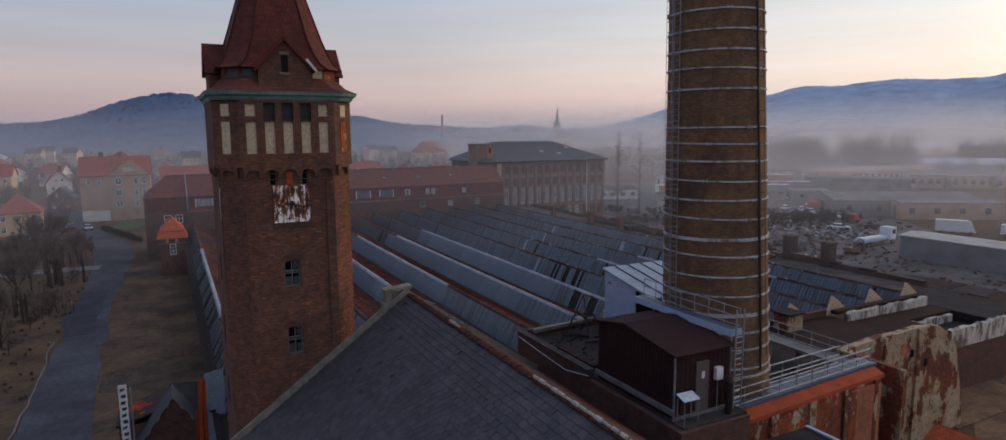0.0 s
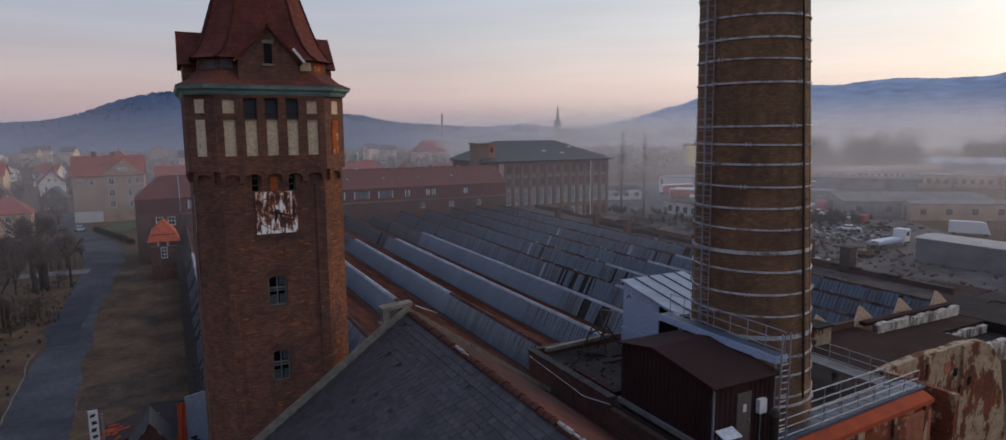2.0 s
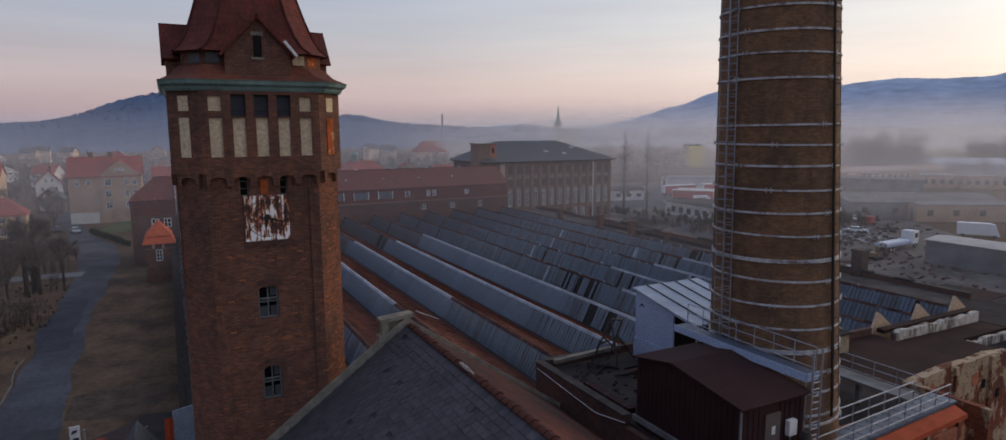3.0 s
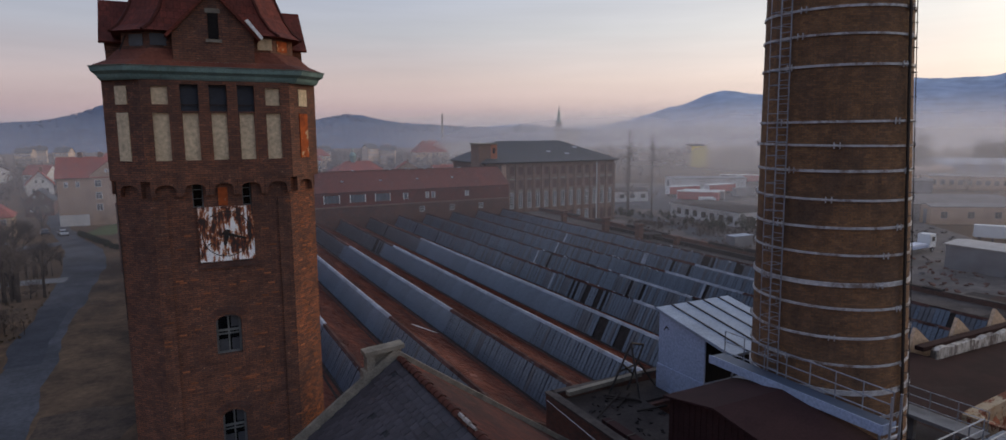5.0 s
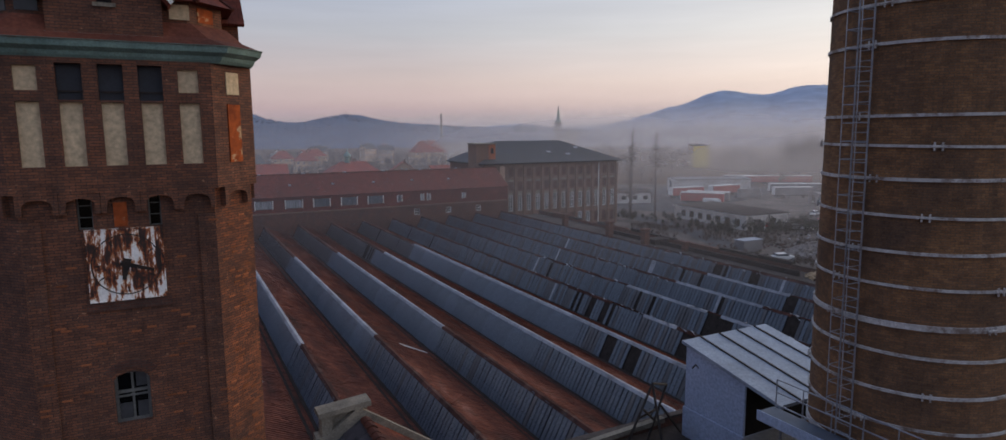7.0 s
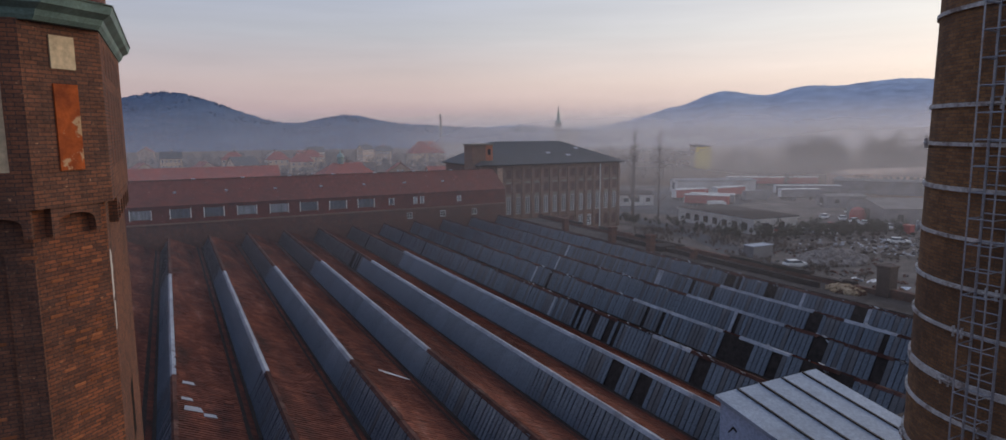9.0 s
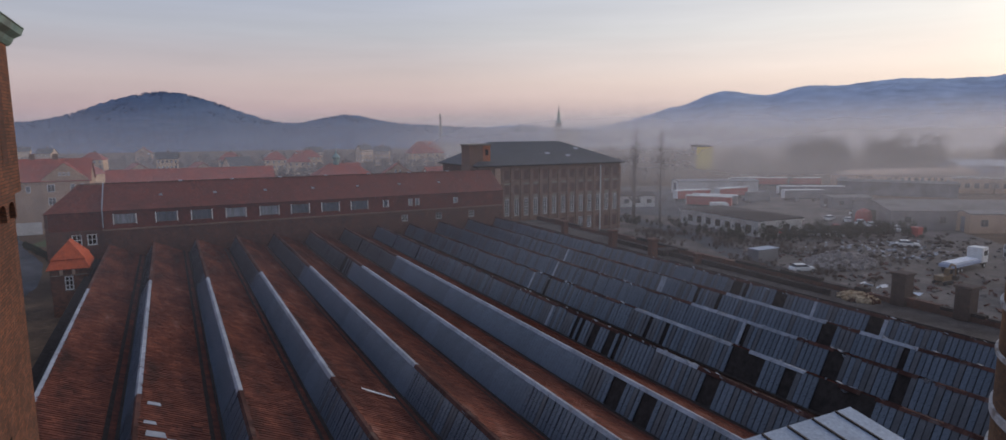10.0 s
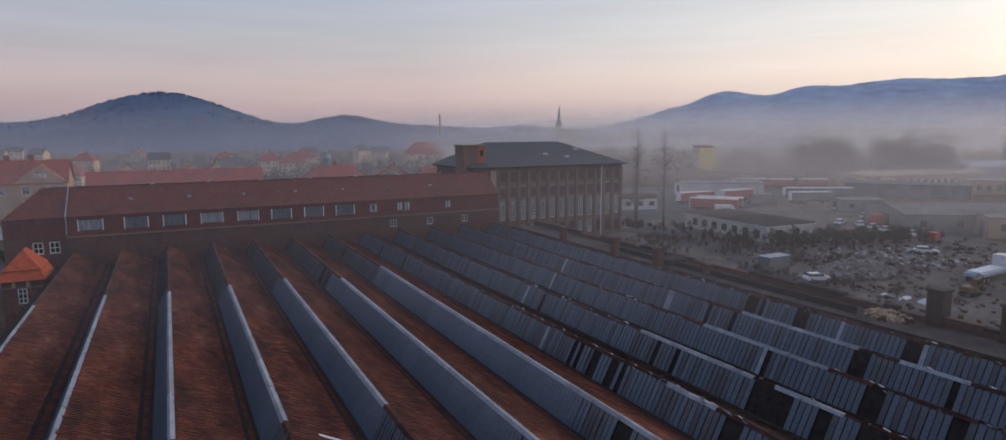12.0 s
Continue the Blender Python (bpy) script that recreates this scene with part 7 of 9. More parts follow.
for pts in ([a[0], a[1], r1, r0], [a[1], a[2], r1], [a[2], a[3], r0, r1], [a[3], a[0], r0]):
    plate(pts, 0.15, SLATE_ROOF, mill)
part("stair_head", box(B(), 66.9, 71.9, 149.0, 153.5, 13, 21.1), BRICK_MILL, mill, "square brick stair head above the roof")
part("stair_head_face", box(B(), 70.2, 71.96, 148.93, 148.997, 16.6, 21.0), BRICK_ORANGE, mill, "bare orange brick face")
# black plate paints the unlit window opening
part("stair_head_window", box(B(), 70.7, 71.4, 148.87, 148.925, 18.9, 20.2), VOID, mill)
part("stair_head_cap", box(B(), 66.6, 72.2, 148.7, 153.8, 21.1, 21.35), STONE, mill)
for x, y in ((88, 151.5), (93, 150.2), (97.5, 153.5)):
    z = ME + 0.32 + (y - 146.9) * (rz - ME - 0.32) / (ry - 146.9)
    part("skylight", slab(B(), [(x, y, z + 0.1), (x + 1.2, y, z + 0.1), (x + 1.2, y + 0.7, z + 0.45), (x, y + 0.7, z + 0.45)], 0.12), CAP, mill, "pale roof light")

# ---- gatehouse with orange roof ----
gate = thing("orange_roofed_gatehouse", -5.2, 122.5, 0, "small brick gatehouse with a bright orange hipped roof", "house")
gh = [(-5.6, -4.6, 3.6, 5.5)]
part("wall", wall(B(), "y", 119.6, 0.4, -7.1, -3.0, 0, 6.6, gh), BRICK, gate)
for h in gh:
    window(gate, "y", 119.6, 1, *h, 2, 3, WHITE, 0.14, 0.1)
part("wall", box(B(), -7.1, -3.0, 120.0, 126.0, 0, 6.6), BRICK, gate)
for x in (-5.9, -4.5):
    part("pilaster", box(B(), x - 0.18, x + 0.18, 119.5, 119.597, 5.7, 6.5), PINK_WALL, gate)
a = [(-7.5, 119.1, 6.5), (-2.6, 119.1, 6.5), (-2.6, 126.4, 6.5), (-7.5, 126.4, 6.5)]
c = [(-6.9, 119.9, 7.7), (-3.2, 119.9, 7.7), (-3.2, 125.6, 7.7), (-6.9, 125.6, 7.7)]
for i in range(4):
    plate([a[i], a[(i + 1) % 4], c[(i + 1) % 4], c[i]], 0.12, TILE_ORANGE, gate)
c = [(-7.05, 119.7, 7.72), (-3.05, 119.7, 7.72), (-3.05, 125.8, 7.72), (-7.05, 125.8, 7.72)]
r0, r1 = (-5.0, 121.6, 10.0), (-5.0, 123.9, 10.0)
for pts in ([c[0], c[1], r0], [c[1], c[2], r1, r0], [c[2], c[3], r1], [c[3], c[0], r0, r1]):
    plate(pts, 0.14, TILE_ORANGE, gate)
part("sill_course", box(B(), -7.15, -2.95, 119.5, 119.597, 5.6, 5.68), STONE, gate)

# ---- houses ----
def place(ob, x, y, z=0.0, turn=0.0):
    ob.matrix_basis = pose(x, y, z, 0, 0, turn)
    return ob


def flat_window(parent, x, y, z, w, h, face, mt=None):
    """A small white-framed window standing in a facade of a distant house: frame with a dark pane behind its bars."""
    dx, dy = face
    f = B()
    t = 0.10
    P = (lambda u0, u1, d0, d1, z0, z1: box(f, u0, u1, min(y + dy * d0, y + dy * d1), max(y + dy * d0, y + dy * d1), z0, z1)) if dy else \
        (lambda u0, u1, d0, d1, z0, z1: box(f, min(x + dx * d0, x + dx * d1), max(x + dx * d0, x + dx * d1), u0, u1, z0, z1))
    c = x if dy else y
    P(c - w / 2, c - w / 2 + t, 0.003, 0.06, z, z + h), P(c + w / 2 - t, c + w / 2, 0.003, 0.06, z, z + h)
    P(c - w / 2 + t, c + w / 2 - t, 0.003, 0.06, z, z + t), P(c - w / 2 + t, c + w / 2 - t, 0.003, 0.06, z + h - t, z + h)
    P(c - 0.04, c + 0.04, 0.003, 0.05, z + t, z + h - t), P(c - w / 2 + t, c - 0.04, 0.003, 0.05, z + h * 0.62, z + h * 0.62 + 0.07), P(c + 0.04, c + w / 2 - t, 0.003, 0.05, z + h * 0.62, z + h * 0.62 + 0.07)
    wd = part("window", f, mt or WHITE, parent, uv=False)
    f = B()
    P(c - w / 2 + 0.02, c + w / 2 - 0.02, 0.001, 0.02, z + 0.02, z + h - 0.02)
    part("pane", f, PANE_DARK, wd, uv=False)


PANE_DARK = surface("dark_window_pane", (0.03, 0.035, 0.04), (0.02, 0.024, 0.028), None, 1, 4, 0.12, 0.02)


def house(name, label, w, d, eave, ridge, wall_m, roof_m, cols=4, floors=2, side=2, hip=False, along="x", chimneys=1, group="", back=True, category="house"):
    """A house round its own origin: walls, saddle or hipped roof, windows on the two seen sides, chimneys."""
    h = thing(name, 0, 0, 0, label, category, group)
    part("wall", box(B(), -w / 2, w / 2, -d / 2, d / 2, 0, eave), wall_m, h)
    o = 0.45
    if hip:
        k = min(d, w) / 2 * 0.9
        r0, r1 = (-w / 2 + k, 0, ridge), (w / 2 - k, 0, ridge)
        a = [(-w / 2 - o, -d / 2 - o, eave - 0.1), (w / 2 + o, -d / 2 - o, eave - 0.1), (w / 2 + o, d / 2 + o, eave - 0.1), (-w / 2 - o, d / 2 + o, eave - 0.1)]
        for pts in ([a[0], a[1], r1, r0], [a[1], a[2], r1], [a[2], a[3], r0, r1], [a[3], a[0], r0]):
            plate(pts, 0.15, roof_m, h)
    elif along == "x":
        for s in (-1, 1):
            plate([(-w / 2 - o, s * (d / 2 + o), eave - 0.25), (w / 2 + o, s * (d / 2 + o), eave - 0.25), (w / 2 + o, 0, ridge), (-w / 2 - o, 0, ridge)][:: -s], 0.16, roof_m, h)
        g = hull(B(), [(-w / 2, -d / 2, eave), (-w / 2, d / 2, eave), (-w / 2, 0, ridge - 0.2)], [(w / 2, -d / 2, eave), (w / 2, d / 2, eave), (w / 2, 0, ridge - 0.2)])
        bmesh.ops.recalc_face_normals(g, faces=g.faces)
        part("gable", g, wall_m, h)
    else:
        for s in (-1, 1):
            plate([(s * (w / 2 + o), -d / 2 - o, eave - 0.25), (s * (w / 2 + o), d / 2 + o, eave - 0.25), (0, d / 2 + o, ridge), (0, -d / 2 - o, ridge)][:: s], 0.16, roof_m, h)
        g = hull(B(), [(-w / 2, -d / 2, eave), (w / 2, -d / 2, eave), (0, -d / 2, ridge - 0.2)], [(-w / 2, d / 2, eave), (w / 2, d / 2, eave), (0, d / 2, ridge - 0.2)])
        bmesh.ops.recalc_face_normals(g, faces=g.faces)
        part("gable", g, wall_m, h)
        for u in (-0.9, 0.9) if w > 5 else (0,):
            flat_window(h, u, -d / 2, eave + 0.4, 0.8, 1.1, (0, -1))
    fh = eave / floors
    for j in range(floors):
        for i in range(cols):
            flat_window(h, -w / 2 + w * (i + 0.5) / cols, -d / 2, j * fh + fh * 0.3, 1.0, min(1.5, fh * 0.5), (0, -1))
        for i in range(side):
            flat_window(h, -w / 2, -d / 2 + d * (i + 0.5) / side, j * fh + fh * 0.3, 1.0, min(1.5, fh * 0.5), (-1, 0))
    for i in range(chimneys):
        x = (i - (chimneys - 1) / 2) * w * 0.4 + 0.6
        part("chimney", box(B(), x - 0.4, x + 0.4, 0.1, 0.9, ridge - 0.9, ridge + 1.0), BRICK_MILL, h)
    return h


tan = thing("tan_tenement", 0, 0, 0, "three-storey tan rendered house with a red roof and stepped gable front", "house")
part("wall", box(B(), -8.6, 8.6, -5.5, 6.5, 0, 13.0), PLASTER_TAN, tan)
part("base_wall", box(B(), -8.66, -2.0, -5.57, -5.503, 0, 3.0), PLASTER_WHITE, tan, "whitewashed ground floor")
g = hull(B(), [(-1.2, -5.9, 0), (8.3, -5.9, 0), (8.3, -5.9, 13.2), (5.6, -5.9, 15.4), (3.5, -5.9, 17.0), (1.4, -5.9, 15.4), (-1.2, -5.9, 13.2)], [(-1.2, -5.0, 0), (8.3, -5.0, 0), (8.3, -5.0, 13.2), (5.6, -5.0, 15.4), (3.5, -5.0, 17.0), (1.4, -5.0, 15.4), (-1.2, -5.0, 13.2)])
bmesh.ops.recalc_face_normals(g, faces=g.faces)
part("gable_front", g, PLASTER_TAN, tan)
for s in (-1, 1):
    plate([(-9.0, s * 6.6 + 0.5, 12.7), (9.0, s * 6.6 + 0.5, 12.7), (9.0, 0.5, 18.0), (-9.0, 0.5, 18.0)][:: -s], 0.16, TILE_FAR, tan)
    if s > 0:
        plate([(8.7, -5.0, 13.1), (8.7, 0.2, 13.1), (3.5, 0.2, 17.2), (3.5, -5.0, 17.2)], 0.14, TILE_FAR, tan)
    else:
        plate([(-1.6, -5.0, 13.1), (3.5, -5.0, 17.2), (3.5, 0.2, 17.2), (-1.6, 0.2, 13.1)], 0.14, TILE_FAR, tan)
g = hull(B(), [(-8.6, -5.5, 13.0), (-8.6, 6.5, 13.0), (-8.6, 0.5, 17.7)], [(8.6, -5.5, 13.0), (8.6, 6.5, 13.0), (8.6, 0.5, 17.7)])
bmesh.ops.recalc_face_normals(g, faces=g.faces)
part("gable", g, PLASTER_TAN, tan)
for j, z in enumerate((3.9, 7.0, 10.2)):
    for x in (0.6, 5.0, 7.0):
        flat_window(tan, x, -5.9, z, 1.5 if x < 1 else 0.95, 1.8, (0, -1))
    for y in (-3, 1, 4):
        flat_window(tan, -8.6, y, z, 1.0, 1.7, (-1, 0))
for x in (-6.6, -4.0):
    flat_window(tan, x, -5.5, 10.2, 0.9, 1.5, (0, -1))
for x in (2.6, 3.5, 4.4):
    flat_window(tan, x, -5.9, 14.0, 0.6, 0.9, (0, -1))
for x in (-3.5, 1.2):
    part("chimney", box(B(), x - 0.6, x + 0.6, 0.2, 1.2, 17.0, 19.2), BRICK_MILL, tan)
place(tan, -18.4, 212.5, 0, 0)
place(house("orange_roofed_house", "small cream house with a bright orange hipped roof", 9, 8, 5.6, 9.4, PLASTER_CREAM, TILE_FAR, 3, 2, 2, True), -38.3, 190, 0, 4)
place(house("white_gabled_house", "white rendered gabled house with a red roof", 7.5, 9, 7.6, 12.2, PLASTER_WHITE, TILE_FAR, 2, 2, 2, False, "y"), -39.5, 268, 0, 8)
place(house("dark_gabled_barn", "dark gabled barn beside the white house", 7, 8, 4.6, 8.0, BRICK_DARK, SLATE_ROOF, 2, 1, 1, False, "y", 0), -35.5, 240, 0, 0)
place(house("grey_town_house", "tall grey rendered house with flat gable roof", 14, 10, 11, 14.5, PLASTER_CREAM, TILE_FAR, 4, 3, 2), -58, 262, 0, 0)
place(house("red_roofed_row", "long low house row with a faded red roof", 42, 11, 9.6, 14.3, PLASTER_CREAM, TILE_FAR, 12, 3, 2, False, "x", 0), 14, 222, 0, 0)
place(house("red_roofed_row", "brick house row with a red hipped roof", 18, 11, 10.5, 14.6, BRICK_MILL, TILE_FAR, 6, 3, 2, True, "x", 1), 55, 218, 0, 0)
cup = thing("roof_cupola", 53.4, 218, 14.5, "small dark green onion cupola on a red roof", "cupola")
part("drum", tube(B(), (53.4, 218, 14.3), (53.4, 218, 16.0), 0.9, 8), COPPER, cup, uv=False)
part("dome", stack(B(), [[(53.4 + r * math.cos(a), 218 + r * math.sin(a), z) for a in [2 * math.pi * k / 10 for k in range(10)]] for r, z in ((1.1, 16.0), (1.25, 16.5), (0.8, 17.2), (0.2, 17.8), (0.05, 19.2))]), COPPER, cup, uv=False)
rt = random.Random(21)
kinds = [house("town_house", "distant pale rendered town house with a red roof", rt.uniform(9, 15), rt.uniform(8, 11), e, e + rt.uniform(3, 4.5), m, r, c, f, 2, hp, al, 1, "distant town houses")
         for e, m, r, c, f, hp, al in ((6, PLASTER_WHITE, TILE_FAR, 3, 2, False, "x"), (8.5, PLASTER_CREAM, TILE_FAR, 4, 3, True, "x"), (5.5, PLASTER_WHITE, TILE_RED, 2, 2, False, "y"), (10, PLASTER_CREAM, SLATE_ROOF, 5, 3, False, "x"), (7, PLASTER_TAN, TILE_FAR, 3, 2, False, "y"))]
spots = []
for i in range(52):
    az = rt.uniform(-24, 33)
    dist = rt.uniform(255, 640)
    if -6 < az < 3 and dist < 300:
        dist += 80
    if az < -7 and dist < 340:
        dist += 120
    spots.append((12 + dist * math.sin(radians(az)), 24 + dist * math.cos(radians(az)), rt.uniform(-25, 25)))
for i, (x, y, r) in enumerate(spots):
    if i < len(kinds):
        place(kinds[i], x, y, 0, r)
    else:
        copy_thing(kinds[i % len(kinds)], pose(x, y, 0, 0, 0, r))
place(house("large_red_roofed_house", "large pale house with a big red hipped roof", 24, 14, 9, 17, PLASTER_CREAM, TILE_FAR, 7, 3, 3, True, "x", 1), 168, 448, 0, 0)
place(house("apartment_block", "long pale flat-roofed apartment block", 36, 12, 14, 14.5, PLASTER_WHITE, FELT, 12, 5, 3, False, "x", 0), 216, 500, 0, 0)
ab = thing("yellow_apartment_block", 0, 0, 0, "apartment block with a bright yellow end wall", "building")
part("wall", box(B(), -4.6, 4.6, 0, 40, 0, 13.4), PLASTER_CREAM, ab)
part("end_wall", box(B(), -4.7, 4.7, -0.3, -0.003, 0, 13.6), YELLOW, ab, "bright yellow end wall")
part("roof", box(B(), -4.9, 4.9, -0.5, 40.3, 13.4, 13.9), FELT, ab)
for j in range(5):
    for i in range(12):
        flat_window(ab, -4.6, 2.5 + 3.1 * i, 1.0 + 2.6 * j, 1.4, 1.4, (-1, 0))
place(ab, 305, 321, 0, -38)
ch = thing("church", 490, 786, 0, "distant grey church with a slender spire", "church")
part("tower", box(B(), 486.5, 493.5, 782.5, 789.5, 0, 34), STONE, ch)
part("spire", stack(B(), [[(490 + r * math.cos(a), 786 + r * math.sin(a), z) for a in [2 * math.pi * k / 8 for k in range(8)]] for r, z in ((4.4, 34), (3.0, 38), (1.6, 46), (0.2, 58))]), COPPER, ch, uv=False)
part("nave", box(B(), 493.5, 520, 781, 791, 0, 16), STONE, ch)
part("nave_roof", hull(B(), [(493.5, 780, 16), (521, 780, 16), (521, 792, 16), (493.5, 792, 16)], [(493.5, 785.9, 24), (521, 785.9, 24), (521, 786.1, 24), (493.5, 786.1, 24)]), SLATE_ROOF, ch)
fs = thing("distant_chimney", 382, 953, 0, "slender distant works chimney", "chimney")
part("shaft", tube(B(), (382, 953, 0), (382, 953, 49), 2.2, 10, 1.3), BRICK_MILL, fs, uv=False)


# ---- vehicles ----
def wheels(v, xs, half, r=0.33):
    for x in xs:
        for s in (-1, 1):
            w = part("wheel", tube(B(), (x, s * half, r), (x, s * (half - 0.2), r), r, 12), RUBBER, v, uv=False)
            part("rim", tube(B(), (x, s * (half + 0.012), r), (x, s * (half - 0.1), r), r * 0.55, 10), STEEL, w, uv=False)


def car(paint, label):
    c = thing("parked_car", 0, 0, 0, label, "car", "parked cars")
    bm = B()
    prof = [(-2.1, 0.35), (2.1, 0.35), (2.15, 0.7), (1.95, 0.88), (1.0, 0.98), (-1.95, 1.0), (-2.15, 0.75)]
    hull(bm, [(x, -0.85, z) for x, z in prof], [(x, 0.85, z) for x, z in prof])
    bmesh.ops.recalc_face_normals(bm, faces=bm.faces)
    bmesh.ops.bevel(bm, geom=bm.edges[:], offset=0.06, segments=2, affect="EDGES")
    part("body", bm, paint, c, uv=False)
    bm = hull(B(), [(-1.85, -0.78, 0.97), (1.05, -0.78, 0.97), (1.05, 0.78, 0.97), (-1.85, 0.78, 0.97)], [(-1.45, -0.6, 1.42), (0.25, -0.6, 1.42), (0.25, 0.6, 1.42), (-1.45, 0.6, 1.42)])
    part("glasshouse", bm, PANE_DARK, c, uv=False)
    part("roof", hull(B(), [(-1.5, -0.63, 1.40), (0.3, -0.63, 1.40), (0.3, 0.63, 1.40), (-1.5, 0.63, 1.40)], [(-1.4, -0.56, 1.47), (0.2, -0.56, 1.47), (0.2, 0.56, 1.47), (-1.4, 0.56, 1.47)]), paint, c, uv=False)
    wheels(c, (-1.35, 1.35), 0.86)
    for s in (-1, 1):
        part("headlight", box(B(), 2.06, 2.16, s * 0.62 - 0.15, s * 0.62 + 0.15, 0.62, 0.76), WHITE, c, uv=False)
    return c


def van(side, label, ln=6.0, high=2.6):
    c = thing("white_van", 0, 0, 0, label, "van", "vans")
    bm = box(B(), -ln / 2, ln / 2 - 1.5, -1.0, 1.0, 0.5, high)
    bmesh.ops.bevel(bm, geom=bm.edges[:], offset=0.08, segments=2, affect="EDGES")
    part("cargo_body", bm, side, c, uv=False)
    bm = hull(B(), [(ln / 2 - 1.5, -0.98, 0.45), (ln / 2, -0.98, 0.45), (ln / 2, 0.98, 0.45), (ln / 2 - 1.5, 0.98, 0.45)], [(ln / 2 - 1.5, -0.9, high - 0.1), (ln / 2 - 0.95, -0.85, high - 0.25), (ln / 2 - 0.95, 0.85, high - 0.25), (ln / 2 - 1.5, 0.9, high - 0.1)])
    part("cab", bm, side, c, uv=False)
    part("windscreen", hull(B(), [(ln / 2 - 0.40, -0.8, 1.3), (ln / 2 - 0.38, -0.8, 1.3), (ln / 2 - 0.38, 0.8, 1.3), (ln / 2 - 0.40, 0.8, 1.3)], [(ln / 2 - 0.92, -0.75, high - 0.4), (ln / 2 - 0.86, -0.75, high - 0.4), (ln / 2 - 0.86, 0.75, high - 0.4), (ln / 2 - 0.92, 0.75, high - 0.4)]), PANE_DARK, c, uv=False)
    wheels(c, (-ln / 2 + 1.1, ln / 2 - 0.9), 1.0, 0.36)
    return c


def trailer(side, label):
    c = thing("lorry_trailer", 0, 0, 0, label, "trailer", "lorry trailers")
    part("side_curtain", box(B(), -6.7, 6.7, -1.24, 1.24, 1.15, 3.75), side, c)
    part("roof", box(B(), -6.8, 6.8, -1.29, 1.29, 3.753, 3.95), WHITE, c)
    part("rear_door", box(B(), -6.85, -6.703, -1.2, 1.2, 1.2, 3.7), WHITE, c)
    part("chassis", box(B(), -6.6, 6.6, -0.6, 0.6, 0.8, 1.147), IRON, c)
    wheels(c, (-5.2, -3.9, -2.6), 1.2, 0.5)
    part("landing_leg", box(B(), 4.0, 4.2, -0.9, 0.9, 0.0, 0.8), IRON, c)
    return c


def lorry(label):
    c = thing("flatbed_lorry", 0, 0, 0, label, "lorry")
    part("bed", box(B(), -6.5, 2.8, -1.25, 1.25, 1.1, 1.6), BLUE_SHEET, c)
    part("load", box(B(), -6.0, 2.2, -1.0, 1.0, 1.603, 1.9), WHITE_SHEET, c)
    part("chassis", box(B(), -6.3, 4.8, -0.5, 0.5, 0.7, 1.097), IRON, c)
    bm = box(B(), 3.1, 5.4, -1.24, 1.24, 0.9, 3.6)
    bmesh.ops.bevel(bm, geom=bm.edges[:], offset=0.12, segments=2, affect="EDGES")
    cab = part("cab", bm, WHITE, c, uv=False)
    part("side_window", box(B(), 3.7, 4.9, -1.28, -1.23, 2.2, 3.1), PANE_DARK, cab, uv=False)
    part("windscreen", box(B(), 5.37, 5.44, -1.0, 1.0, 2.2, 3.2), PANE_DARK, cab, uv=False)
    wheels(c, (-5.0, -3.8, 4.2), 1.22, 0.5)
    return c


place(car(CAR_PAINT, "silver parked car on the lane"), -24.4, 189.4, 0.06, 105)
place(car(CAR_PAINT, "pale parked car by the cross road"), -34.7, 176.3, 0.06, 20)
place(car(CAR_DARK, "dark parked car by the lawn"), -28.5, 193, 0.06, 100)
place(car(WHITE, "white parked car on the muddy yard"), 103.2, 91.4, 0.05, -20)
place(van(WHITE, "white delivery van in the lorry park", 6.0, 2.6), 154.5, 160.3, 0.06, -30)
place(van(GREY_CLAD, "grey box lorry with a pale cab in the lorry park", 9.5, 3.6), 183, 171.5, 0.06, -5)
place(van(WHITE, "white box van behind the pale store roof", 8, 3.2), 160, 80, 0.06, -60)
place(van(WHITE, "white van beside the scrap yard", 6, 2.7), 166, 70, 0.06, -70)
for x, y, a in ((163.6, 130.5, 20), (164.6, 126.0, 40), (163.4, 121.5, 15), (161.2, 117.6, 60)):
    place(car(WHITE, "dusty white car before the grey workshop"), x, y, 0.05, a)
t0 = place(trailer(CURTAIN_RED, "red curtain-sided lorry trailer with a white roof"), 166, 184.5, 0.06, -6)
for x, y, a in ((156, 166.5, -53), (183.5, 183.6, 0), (232, 211, -30), (239, 207.5, -30), (246, 203, -30)):
    copy_thing(t0, pose(x, y, 0.06, 0, 0, a))
t1 = place(trailer(GREY_CLAD, "grey lorry trailer with a white roof"), 160.8, 168.8, 0.06, -53)
for x, y, a in ((226, 216, -30), (209, 177, -30), (217, 172, -30), (198, 166, -25)):
    copy_thing(t1, pose(x, y, 0.06, 0, 0, a))
place(lorry("pale blue flatbed lorry with a white cab"), 129.4, 79.4, 0.05, 4)
cars = [car(m, l) for m, l in ((WHITE, "white scrap car in the yard"), (CAR_PAINT, "silver scrap car in the yard"), (CURTAIN_RED, "red scrap car in the yard"), (CAR_DARK, "dark scrap car in the yard"))]
rc = random.Random(3)
for i in range(20):
    x, y = 132 + rc.uniform(0, 34), 96 + rc.uniform(0, 30)
    if i >= 9:
        x, y = rc.uniform(165, 215), rc.uniform(130, 180)
    if i < 4:
        place(cars[i], x, y, 0.05, rc.uniform(0, 360))
    else:
        copy_thing(cars[i % 4], pose(x, y, 0.05, 0, 0, rc.uniform(0, 360)))

# ---- yard buildings ----
wh = thing("white_office_hut", 0, 0, 0, "long low white hut with dark flat roof and square windows", "hut")
hs = [(2.0 + 3.4 * i, 3.9 + 3.4 * i, 0.9, 2.5) for i in range(7)]
